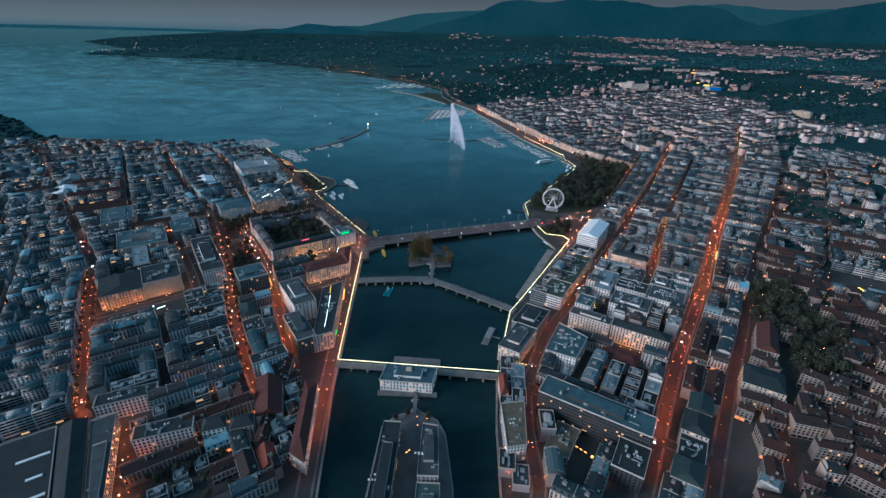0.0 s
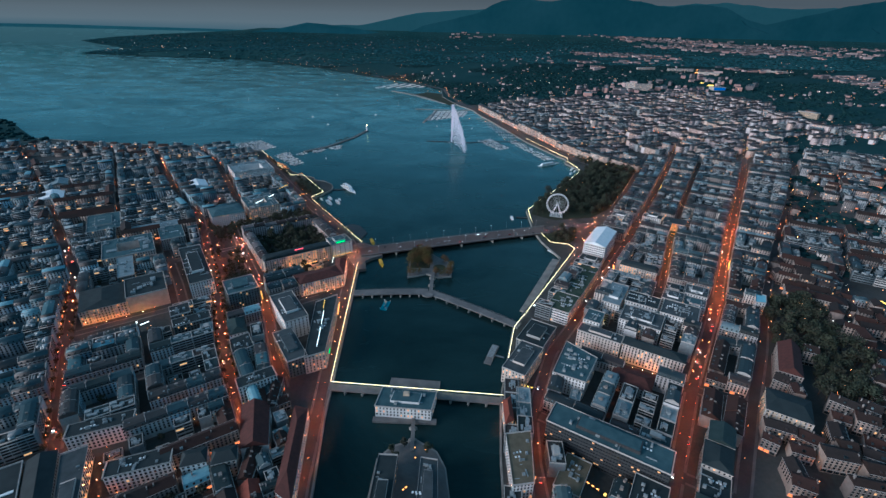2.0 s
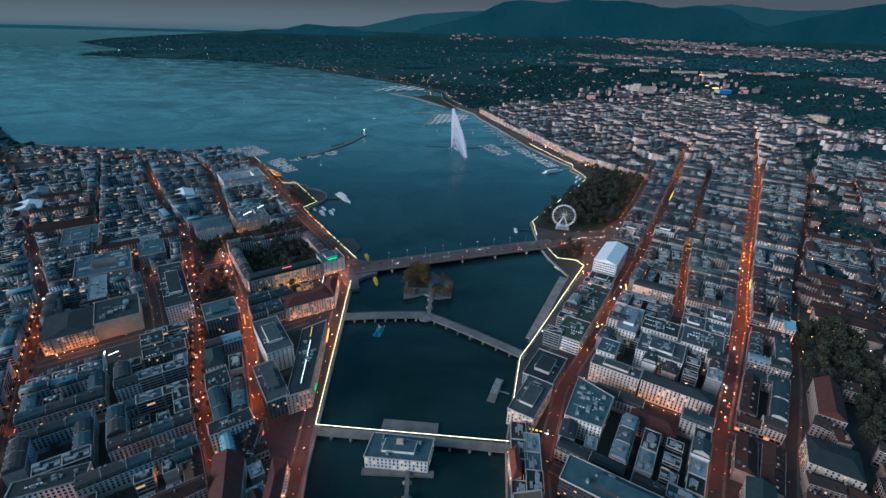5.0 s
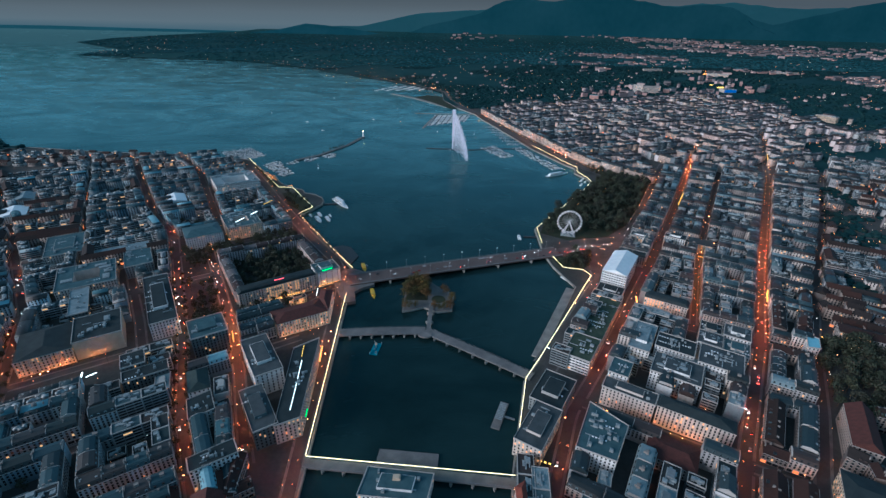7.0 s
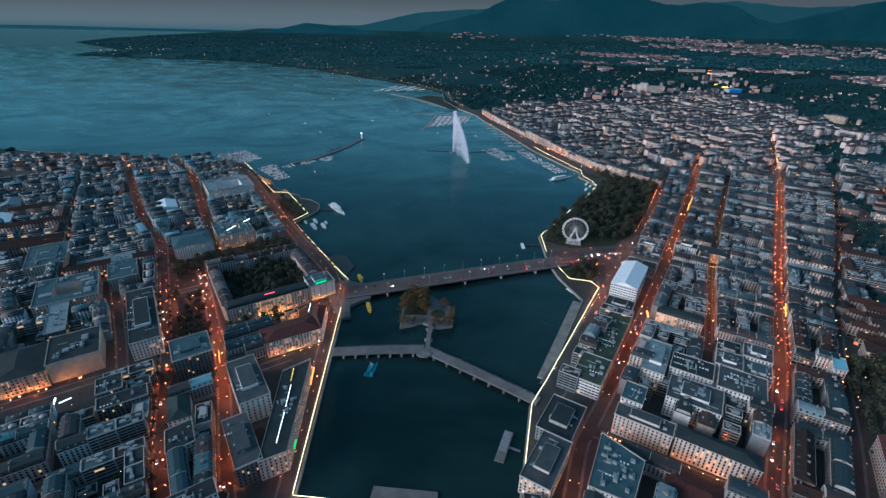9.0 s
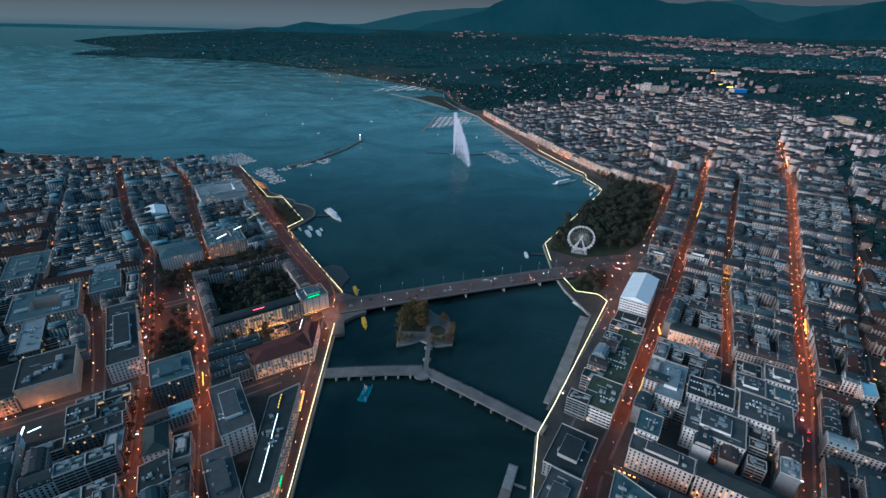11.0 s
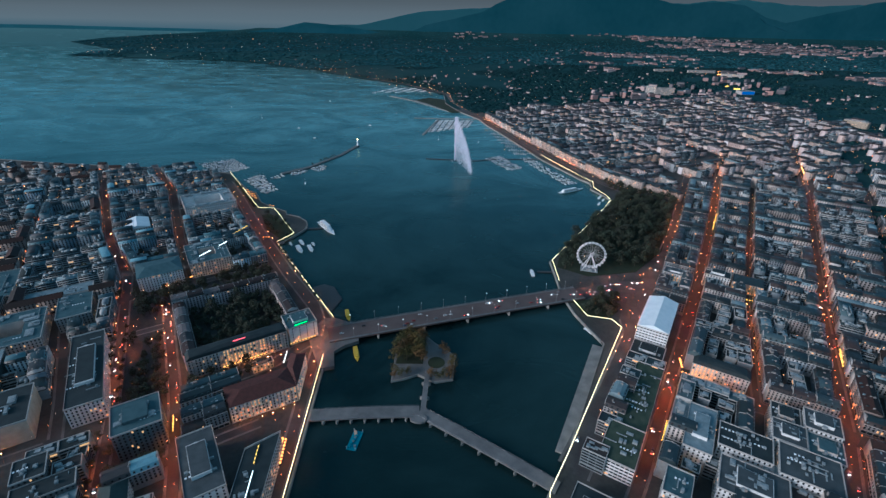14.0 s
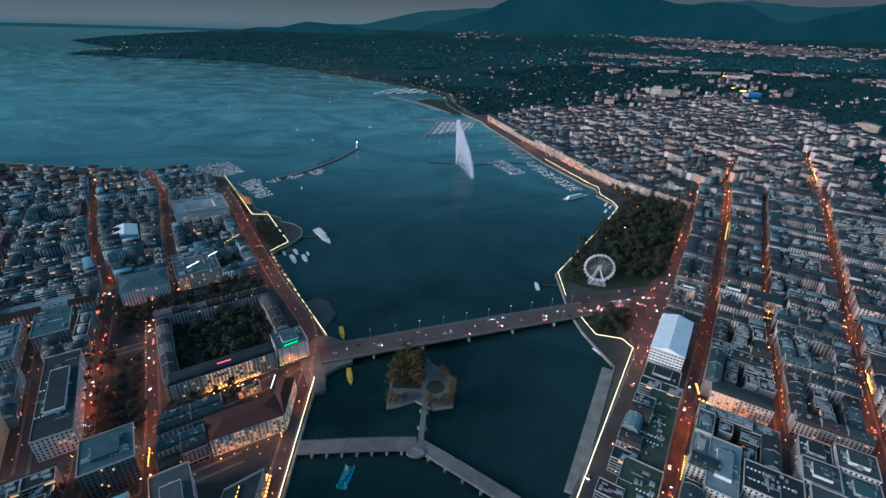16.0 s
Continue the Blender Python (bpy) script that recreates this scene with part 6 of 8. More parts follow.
def place_lamps(spots):
    post, cap, globe, dim, strong = lamp_meshes()
    spots = sorted(spots, key=lambda p: math.hypot(p[0], p[1] - 500))
    joined_p, joined_h, joined_d, joined_g = Shape(), Shape(), Shape(), Shape()
    for i, (x, y, a, bright) in enumerate(spots):
        z = ground_z(x, y) + 0.2
        if i < 140:
            root = empty("street_lamp", Matrix.Translation((x, y, z)) @ Matrix.Rotation(a + math.pi, 4, "Z"), "dark street lamp with an orange sodium head", "street lamp", "street lamps")
            for nm, me in (("post", post), ("cap", cap), ("globe", globe), ("head", strong if bright else dim)):
                ob = new(nm, me)
                ob.parent = root
        else:
            p = far(x, y, z)
            k = 1.0 if y < 3000 else 0.7
            joined_p.tube(p, (p[0], p[1], p[2] + 8.8), 0.12, 0.08, 3, False)
            c, s = math.cos(a + math.pi), math.sin(a + math.pi)
            (joined_h if bright else joined_d).box(p[0] + c * 1.5 - 0.45, p[0] + c * 1.5 + 0.45, p[1] + s * 1.5 - 0.3, p[1] + s * 1.5 + 0.3, p[2] + 8.86, p[2] + 8.97)
            joined_g.ball((p[0] + c * 1.5, p[1] + s * 1.5, p[2] + 9.45), 0.32 * k, None, 1, 4)
            joined_p.box(p[0] + c * 1.5 - 0.55, p[0] + c * 1.5 + 0.55, p[1] + s * 1.5 - 0.4, p[1] + s * 1.5 + 0.4, p[2] + 8.975, p[2] + 9.15)
    root = empty("far_street_lamps", Matrix(), "rows of orange street lamps across the city", "street lamps", kind="stuff")
    tagged(part("posts", joined_p, DARK, root), kind="stuff")
    tagged(part("heads", joined_h, STREETLIGHT, root), kind="stuff")
    tagged(part("globes", joined_g, LAMPGLOBE, root), kind="stuff")
    tagged(part("dim_heads", joined_d, DIMLIGHT, root), kind="stuff")


# the street beside the station
for i in range(9):
    q = plan(W, 300 + 12 * i, -76 + 1.3 * i + 8)
    LAMP_SPOTS.append((q.x, q.y, 0.6 + math.pi * (i % 2), 1))
# lamps along the park paths
for i in range(0, 16, 3):
    LAMP_SPOTS.append((196 + 9.5 * i + 14 * math.sin(i * 1.7), 872 + 17 * i, i * 1.1, 0))
# lamps on the lake bridge and the squares
for i in range(11):
    q = Vector((-128, 672)) + Vector((294, 105)) * ((i + 0.5) / 11)
    for sg in (-1, 1):
        mast = empty("bridge_mast", Matrix.Translation((q.x - 0.336 * 13.4 * sg, q.y + 0.942 * 13.4 * sg, 5.4 + 0.9 * math.sin(math.pi * (i + 0.5) / 11))), "tall pale flag mast with a small lamp on the bridge", "mast", "masts on the bridge")
        pole, lamp = Shape(), Shape()
        pole.tube((0, 0, 0), (0, 0, 11.5), 0.22, 0.12, 6)
        lamp.ball((0, 0, 11.9), 0.35, None, 2, 6)
        part("pole", pole, STEEL, mast)
        part("lamp", lamp, SIGNWHITE, mast)
for s in range(606, 742, 34):
    for w in (80, 100):
        q = plan(W, s + (w % 7), w)
        LAMP_SPOTS.append((q.x, q.y, 0.6, 1))
LAMP_SPOTS.extend(YARD_LAMPS)
place_lamps(LAMP_SPOTS)

# ---- trees and gardens ----
TREE_KINDS = []


def make_tree(seed, tall, spread, mat):
    rnd = random.Random(seed)
    trunk, crown = Shape(), Shape()
    trunk.tube((0, 0, -0.3), (0.1, 0, tall * 0.45), 0.34, 0.22, 6)
    lobes = []
    for i in range(7):
        a = 2 * math.pi * i / 7 + rnd.uniform(-0.4, 0.4)
        r = spread * rnd.uniform(0.25, 0.62)
        tip = (r * math.cos(a), r * math.sin(a), tall * rnd.uniform(0.5, 0.86))
        trunk.tube((0.1, 0, tall * rnd.uniform(0.28, 0.45)), tip, 0.16, 0.05, 4)
        lobes.append((tip, spread * rnd.uniform(0.32, 0.5)))
    lobes.append(((0, 0, tall * 0.85), spread * 0.45))
    for c, r in lobes:
        for _ in range(46):
            d = Vector((rnd.gauss(0, 1), rnd.gauss(0, 1), rnd.gauss(0, 1))).normalized()
            p = Vector(c) + d * r * rnd.uniform(0.55, 1.08)
            n = (d + Vector((rnd.gauss(0, 0.5), rnd.gauss(0, 0.5), rnd.gauss(0.3, 0.5)))).normalized()
            u = n.cross(Vector((0, 0, 1))).normalized() * rnd.uniform(0.5, 0.95)
            w = n.cross(u).normalized() * rnd.uniform(0.4, 0.8)
            crown.face(tuple(p - u), tuple(p - w * 0.8), tuple(p + u), tuple(p + w))
    return trunk.mesh("trunk", BARK), crown.mesh("crown", mat)


for i in range(5):
    TREE_KINDS.append(make_tree(20 + i, 12 + i * 1.2, 5.0 + 0.5 * i, LEAF))
AUTUMN_KINDS = [make_tree(40 + i, 17 + i, 8.5 + 0.6 * i, AUTUMN) for i in range(3)]


def tree(x, y, kinds=None, size=1.0, label="dark green broadleaf tree in full leaf", base=None):
    trunk, crown = GREEN.choice(kinds or TREE_KINDS)
    k = size * GREEN.uniform(0.8, 1.2)
    root = empty("tree", Matrix.Translation((x, y, ground_z(x, y) if base is None else base)) @ Matrix.Rotation(GREEN.uniform(0, 6.28), 4, "Z") @ Matrix.Scale(k, 4), label, "tree", "trees")
    for nm, me in (("trunk", trunk), ("crown", crown)):
        ob = new(nm, me)
        ob.parent = root


GREEN = random.Random(11)


def grove(ring, n, apart=7.0, clear=(), **more):
    xs, ys = [p[0] for p in ring], [p[1] for p in ring]
    done = []
    for _ in range(n * 12):
        x, y = GREEN.uniform(min(xs), max(xs)), GREEN.uniform(min(ys), max(ys))
        if inside(ring, x, y) and all((x - a) ** 2 + (y - b) ** 2 > apart ** 2 for a, b in done) and all((x - a) ** 2 + (y - b) ** 2 > r * r for a, b, r in clear):
            done.append((x, y))
            tree(x, y, **more)
            if len(done) >= n:
                return


def lawn(name, ring, label):
    s = Shape()
    s.prism(ring, 2.0, 2.9)
    tagged(part(name, s, GRASS), label, "lawn", kind="structure")


PARK = [(150, 850), (170, 915), (305, 1112), (335, 1180), (395, 1172), (436, 1130), (326, 912), (262, 842), (190, 825)]
lawn("park_lawn", PARK, "dark lawn of the lakeside park")
lawn("garden_lawn", [(160, 730), (190, 722), (206, 738), (214, 772), (180, 766), (154, 756)], "small garden lawn beside the bridge")
lawn("shore_lawn", [(-270, 902), (-266, 935), (-300, 985), (-340, 1020), (-352, 1012), (-318, 950)], "dark lawn on the lake promenade")
grove(PARK, 120, 8.0, ((196, 842, 24), (262, 842, 20)), size=1.15)
PARK_EXTRA = [(160, 862), (176, 915), (300, 1100), (330, 1160), (395, 1160), (430, 1125), (326, 920), (262, 850), (222, 858), (200, 880)]
grove([(160, 730), (190, 722), (206, 738), (214, 772), (180, 766)], 7, 9)
grove([(-60, 628), (-30, 630), (-28, 668), (-48, 674), (-58, 662)], 20, 6.0, kinds=AUTUMN_KINDS, label="tall tree with browning leaves on the island", base=2.4)
for x, y in ((-6, 642), (-10, 648), (1, 622), (0, 613), (-14, 605), (-20, 606), (-8, 607), (-57, 604), (-51, 607), (-58, 612), (1, 634), (-30, 664), (-2, 606), (-44, 611)):
    tree(x, y, AUTUMN_KINDS, 0.65, "small tree with browning leaves on the island", 2.4)
for x, y in ((-44, 305), (-34, 311), (-40, 298), (-14, 306)):
    tree(x, y, size=0.7, base=2.5)
grove(cell(W, 316, 336, -54, -20), 14, 6.5, size=0.75)
grove(cell(W, 650, 738, 158, 216), 26, 8, size=0.95)
grove(cell(W, 604, 690, 76, 104), 16, 8, size=0.85)
grove(cell(W, 778, 826, 88, 240), 30, 9)
grove(cell(W, 838, 846, -60, 90), 10, 9, size=0.8)
grove([tuple(plan(E_, s, w)) for s, w in HILL], 56, 8.5, size=1.2)
grove([(-270, 902), (-266, 935), (-300, 985), (-340, 1020), (-352, 1012), (-318, 950)], 14, 10, size=0.8)
def tree_belt(name, label, spots, size=0.8):
    """Trees too many to count, joined into one crown mesh and one trunk mesh."""
    belt = random.Random(name)
    root = empty(name, Matrix(), label, "trees", kind="stuff")
    for part_name, k, mat in (("trunks", 0, BARK), ("crowns", 1, LEAFBELT)):
        belt.seed(name)
        verts, faces = [], []
        for x, y in spots:
            me = belt.choice(TREE_KINDS)[k]
            r, a = size * belt.uniform(0.7, 1.25), belt.uniform(0, 6.28)
            c, s, z = math.cos(a) * r, math.sin(a) * r, ground_z(x, y)
            n = len(verts)
            verts.extend((x + c * v.co.x - s * v.co.y, y + s * v.co.x + c * v.co.y, z + r * v.co.z) for v in me.vertices)
            faces.extend(tuple(n + i for i in p.vertices) for p in me.polygons)
        sh = Shape()
        sh.v, sh.f = verts, faces
        tagged(part(part_name, sh, mat, root), kind="stuff")


def scatter(ring, n, seed, apart=6.5):
    pick = random.Random(seed)
    xs, ys = [p[0] for p in ring], [p[1] for p in ring]
    done = []
    for _ in range(n * 15):
        x, y = pick.uniform(min(xs), max(xs)), pick.uniform(min(ys), max(ys))
        if len(done) < n and inside(ring, x, y) and all((x - a) ** 2 + (y - b) ** 2 > apart ** 2 for a, b in done):
            done.append((x, y))
    return done


LEAFBELT = palette("belt_leaves", [(0.034, 0.044, 0.028), (0.042, 0.054, 0.034), (0.052, 0.060, 0.036), (0.044, 0.040, 0.028)], rough=0.8, scale=1.5, island=True)
tree_belt("lake_road_trees", "dark trees between the lake road and the house fronts", scatter([(330, 1180), (395, 1150), (440, 1120), (442, 1140), (398, 1200), (384, 1196), (340, 1252), (326, 1252)], 40, 1), 0.95)
tree_belt("court_trees", "dense dark trees filling the hotel court", scatter(cell(W, 652, 752, 140, 232), 75, 2, 8.0), 1.1)
tree_belt("square_trees", "dark trees round the squares of the west bank", scatter(cell(W, 606, 736, 78, 106), 22, 3) + scatter(cell(W, 772, 830, 86, 246), 60, 4) + scatter(cell(W, 606, 630, 124, 178), 12, 5) + scatter(cell(W, 534, 548, 60, 98), 8, 6), 0.9)
tree_belt("park_trees", "dense dark trees of the lakeside park", scatter(PARK_EXTRA, 190, 8, 7.0), 1.05)
tree_belt("yard_trees", "dark trees in the yards of the city blocks", sorted(COURT_TREES, key=lambda p: math.hypot(p[0], p[1] - 500))[:220], 0.75)
tree_belt("street_trees", "rows of dark street trees along the avenues", [tuple(street_pt(n, s + 3 * sg, sg * 5.6)) for n, s0, s1 in (("LB", 420, 770), ("LD", 430, 740)) for s in range(s0, s1, 16) for sg in (-1, 1)], 0.55)
tree_belt("hill_trees", "dark trees on the slope below the old town", scatter([tuple(plan(E_, s, w)) for s, w in HILL], 70, 9, 7.0), 1.15)
tree_belt("jetty_trees", "small dark trees on the bathing jetty", [(-334, 1372), (-330, 1380), (-328, 1388), (-324, 1396), (-321, 1406), (-318, 1414), (-340, 1360), (-352, 1332)], 0.5)
tree_belt("garden_trees", "dark garden trees beside the bridge junction", scatter([(158, 728), (192, 720), (210, 738), (216, 770), (182, 768)], 22, 7, 6.0), 0.8)
for s in range(1068, 1250, 13):
    q = plan(W, s, 284)
    tree(q.x, q.y, size=0.65)
for s in range(700, 890, 15):
    q = plan(W, s, 280)
    tree(q.x, q.y, size=0.5)


# ---- woods, villas and towns beyond ----
def build_far_country():
    rnd = random.Random(9)
    woods, far_woods, walls, roofs, lights, whites = (Shape() for _ in range(6))

    def put(x, y):
        return far(x, y, ground_z(x, y))

    def clump(x, y, r):
        p = put(x, y)
        k = 1.0 if y < 3000 else max(0.12, (far(x, y)[1] - 143) / (y - 143))
        r *= k
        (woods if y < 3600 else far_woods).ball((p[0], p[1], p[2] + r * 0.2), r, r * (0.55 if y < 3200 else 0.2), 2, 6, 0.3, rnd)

    def lump(x, y, w, d, h, ang):
        if 1330 < x < 1450 and 2500 < y < 2860 or 1450 < x < 1620 and 3040 < y < 3360:
            return
        p = put(x, y)
        k = 1.0 if y < 3000 else max(0.12, (far(x, y)[1] - 143) / (y - 143))
        c, s = math.cos(ang) * k, math.sin(ang) * k
        ring = [(p[0] + c * a - s * b, p[1] + s * a + c * b) for a, b in ((-w, -d), (w, -d), (w, d), (-w, d))]
        walls.prism(ring, p[2] - 2, p[2] + h * k, False)
        mid = [(p[0] + (q[0] - p[0]) * 0.55, p[1] + (q[1] - p[1]) * 0.55) for q in ring]
        roofs.frustum([(p[0] + (q[0] - p[0]) * 1.04, p[1] + (q[1] - p[1]) * 1.04) for q in ring], p[2] + h * k, mid, p[2] + (h + min(w, d) * 0.4) * k)

    def light(x, y, h=6.0, r=0.6, shape=None):
        p = put(x, y)
        k = 1.0 if y < 3000 else max(0.2, (far(x, y)[1] - 143) / (y - 143))
        (shape or lights).ball((p[0], p[1], p[2] + h * k), r * k, None, 1, 4, 0, rnd)

    # wooded shore and plain
    made = 0
    while made < 24000:
        y = 2080 + rnd.expovariate(1 / 1900)
        edge = lerp_table(EAST_SHORE, y)
        x = edge + 45 + rnd.random() ** 1.15 * (1500 + 1.25 * y)
        if y > 15000 or x > 1.35 * y + 400:
            continue
        town = x > 250 and y < 2180 + 0.55 * (x - 250)
        cover = noise.fractal(Vector((x * 0.0016, y * 0.0016, 1.5)), 1.0, 2.0, 3)
        if town and (cover < 0.3 or y < 1900 + 0.4 * (x - 250)) or cover < -0.35:
            continue
        clump(x, y, rnd.uniform(4, 9) * (1 + y / 7000))
        made += 1
    for _ in range(420):
        x, y = rnd.uniform(-1900, -1130), rnd.uniform(1290, 1660)
        if x < lerp_table(WEST_SHORE, y) - 8:
            clump(x, y, rnd.uniform(6, 11))
    for _ in range(3400):
        w, s = rnd.uniform(125, 900), rnd.uniform(836, 1750)
        q = plan(GRID_EAST, s, w)
        if noise.fractal(Vector((q.x * 0.006, q.y * 0.006, 8)), 1.0, 2.0, 3) > 0.05 and (w > 125 or s > 1650):
            clump(q.x, q.y, rnd.uniform(5, 9))
    for _ in range(3200):
        x, y = rnd.uniform(800, 2900), rnd.uniform(1300, 3000)
        if (x * 0.5 + y * 0.866 > 1640 or x * 0.866 - y * 0.5 > 620) and y > 1200 + 0.45 * (x - 250) and noise.fractal(Vector((x * 0.003, y * 0.003, 2.5)), 1.0, 2.0, 3) > -0.1:
            if not (y < 2180 + 0.55 * (x - 250) and x * 0.866 - y * 0.5 < 140):
                clump(x, y, rnd.uniform(5, 10))
    for _ in range(1300):
        s, w = rnd.uniform(20, 980), rnd.uniform(50, 1250)
        q = plan(GRID_SHORE, s, w)
        s_east, w_east = q.dot(GRID_EAST[0]), q.dot(GRID_EAST[1])
        if q.y < 2180 + 0.55 * (q.x - 250) and (s_east > 1420 or w_east < -245):
            if rnd.random() < 0.3:
                clump(q.x, q.y, rnd.uniform(4, 7.5))
            else:
                light(q.x, q.y, 8, rnd.uniform(0.35, 0.8), whites if rnd.random() < 0.25 else None)
    for _ in range(750):
        q = plan(GRID_EAST, rnd.uniform(500, 1700), rnd.uniform(-100, 640))
        light(q.x, q.y, 8, rnd.uniform(0.3, 0.6), whites if rnd.random() < 0.3 else None)
    for _ in range(700):
        q = plan(GRID_WEST, rnd.uniform(330, 1400), rnd.uniform(-560, 240))
        if q.y < 1270 and q.x < lerp_table(WEST_SHORE, q.y) - 15:
            light(q.x, q.y, 8, rnd.uniform(0.25, 0.5), whites if rnd.random() < 0.3 else None)
    for _ in range(2200):
        x, y = rnd.uniform(1250, 2700), rnd.uniform(2050, 3400)
        if noise.fractal(Vector((x * 0.003, y * 0.003, 3.5)), 1.0, 2.0, 3) > -0.25 and not (1340 < x < 1450 and 2480 < y < 2860) and x * 0.866 - y * 0.5 > -150:
            clump(x, y, rnd.uniform(6, 11))
    # villas among the trees
    for _ in range(520):
        y = 2250 + rnd.expovariate(1 / 1500)
        x = lerp_table(EAST_SHORE, y) + 60 + rnd.random() * (900 + 0.9 * y)
        if noise.noise(Vector((x * 0.0012, y * 0.0012, 4))) < -0.05:
            continue
        lump(x, y, rnd.uniform(5, 9), rnd.uniform(4, 6), rnd.uniform(6, 10), rnd.uniform(0, 3))
        if rnd.random() < 0.5:
            light(x + 9, y - 9, 10, rnd.uniform(0.5, 1.1), whites if rnd.random() < 0.4 else None)
    # the inner suburbs, with tall slabs
    for _ in range(1700):
        x, y = rnd.uniform(330, 2500), rnd.uniform(1500, 2900)
        w_east, s_east = x * 0.866 - y * 0.5, x * 0.5 + y * 0.866
        if x < lerp_table(EAST_SHORE, y) + 420 or y > 2350 + 0.6 * (x - 300) or y < 2100 + 0.5 * (x - 250) or (s_east < 1600 and w_east < 590 or w_east < 130) or noise.fractal(Vector((x * 0.002, y * 0.002, 6)), 1.0, 2.0, 3) > 0.2:
            continue
        tall = rnd.random() < 0.12
        ang = rnd.choice((0.2, 1.05, 1.05, 0.5)) + rnd.uniform(-0.1, 0.1)
        lump(x, y, rnd.uniform(8, 20), rnd.uniform(6, 9), rnd.uniform(26, 38) if tall else rnd.uniform(11, 18), ang)
        if rnd.random() < 0.35:
            light(x + 14, y - 14, 8, rnd.uniform(0.4, 0.8))
    for _ in range(1500):
        w, s = rnd.uniform(560, 1300), rnd.uniform(560, 1700)
        q = plan(GRID_EAST, s, w)
        if noise.fractal(Vector((q.x * 0.006, q.y * 0.006, 8)), 1.0, 2.0, 3) < 0.1:
            lump(q.x, q.y, rnd.uniform(8, 22), rnd.uniform(6, 9), rnd.uniform(12, 21), rnd.choice((1.05, -0.52)))
            if rnd.random() < 0.25:
                light(q.x + 12, q.y - 10, 8, 0.5)
    for _ in range(120):
        x = rnd.uniform(600, 1650)
        y = 2150 + 0.55 * (x - 250) + rnd.uniform(-240, 260)
        lump(x, y, rnd.uniform(9, 22), rnd.uniform(6, 8), rnd.choice((13, 15, 18, 24)), rnd.choice((1.05, 0.3, -0.5, 0.39)) + rnd.uniform(-0.1, 0.1))
    # outer quarters and the far town below the mountain
    for cx, cy, rx, ry, n, size in ((4550, 12160, 770, 1760, 70, 50), (4550, 10600, 670, 1760, 80, 50), (3220, 6770, 320, 690, 110, 38), (4610, 8810, 500, 1190, 80, 46), (3570, 6330, 340, 600, 80, 37), (4550, 7500, 470, 850, 60, 41), (4040, 6000, 460, 540, 50, 36), (6180, 8410, 710, 1070, 30, 44), (1490, 4650, 280, 320, 60, 31), (1190, 4230, 170, 270, 40, 29), (880, 3680, 110, 200, 34, 27), (280, 12220, 460, 1760, 20, 50), (1970, 3360, 190, 170, 26, 26), (2390, 3170, 180, 150, 34, 25), (2400, 2970, 100, 130, 30, 25)):
        for _ in range(int(n * 1.8)):
            x, y = rnd.gauss(cx, rx * 0.8), rnd.gauss(cy, ry * 0.85)
            if noise.fractal(Vector((x * 0.0015, y * 0.0015, 9)), 1.0, 2.0, 3) < -0.12:
                continue
            lump(x, y, size * rnd.uniform(0.3, 1.1), size * rnd.uniform(0.2, 0.35), size * rnd.uniform(0.25, 0.6), rnd.uniform(-0.3, 0.4))
            if rnd.random() < 0.35:
                light(x + rnd.uniform(-40, 40), y - 30, 12, rnd.uniform(0.7, 1.6), whites if rnd.random() < 0.3 else None)
    # lamps along the far shore road
    for i in range(70):
        y = 2080 + 30 * i
        light(lerp_table(EAST_SHORE, y) + 26 + rnd.uniform(-6, 6), y, 8, rnd.uniform(0.6, 1.2))
    for _ in range(300):
        y = rnd.uniform(2250, 5200)
        light(lerp_table(EAST_SHORE, y) + 50 + 900 * rnd.random() ** 1.5, y, 15, rnd.uniform(0.5, 1.2), whites if rnd.random() < 0.6 else None)
    # single lights over the plain
    for _ in range(420):
        y = 2500 + rnd.expovariate(1 / 3200)
        x = lerp_table(EAST_SHORE, y) + 60 + rnd.random() * (600 + 1.3 * y)
        light(x, y, 14, rnd.uniform(0.6, 1.5), whites if rnd.random() < 0.5 else None)
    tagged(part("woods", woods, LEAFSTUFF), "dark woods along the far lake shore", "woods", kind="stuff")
    tagged(part("woods", far_woods, HAZELEAF), "woods of the distant plain with painted blue-green haze", "woods", kind="stuff")
    town = empty("far_town", Matrix(), "pale suburbs and villas among dark woods", "buildings", kind="stuff")
    tagged(part("walls", walls, FARWALL, town), kind="stuff")
    tagged(part("roofs", roofs, JOINED["slate_and_zinc_roof"], town), kind="stuff")
    glimmer = empty("far_lights", Matrix(), "small warm and white lamps over the suburbs", "lamps", kind="stuff")
    tagged(part("warm_lamps", lights, FARWARM, glimmer), kind="stuff")
    tagged(part("white_lamps", whites, FARWHITE, glimmer), kind="stuff")


# Haze is painted into the canopies: blue-teal near, paler and bluer far off.
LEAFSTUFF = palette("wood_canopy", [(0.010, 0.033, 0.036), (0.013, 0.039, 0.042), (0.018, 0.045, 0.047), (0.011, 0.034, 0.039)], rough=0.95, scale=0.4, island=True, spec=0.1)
HAZELEAF = palette("distant_canopy", [(0.025, 0.076, 0.090), (0.034, 0.092, 0.108), (0.042, 0.108, 0.124), (0.028, 0.084, 0.100), (0.053, 0.116, 0.130)], rough=0.95, scale=0.4, island=True, spec=0.05)
FARWALL = palette("far_plaster", [(0.383, 0.255, 0.236), (0.203, 0.168, 0.169), (0.540, 0.408, 0.380), (0.147, 0.133, 0.139), (0.450, 0.275, 0.236), (0.248, 0.204, 0.205)], island=True, bump=0)
FARWARM = glow("far_warm_lamp", (1.0, 0.34, 0.13), 3.0)
FARWHITE = glow("far_white_lamp", (1.0, 0.74, 0.55), 2.6)
build_far_country()


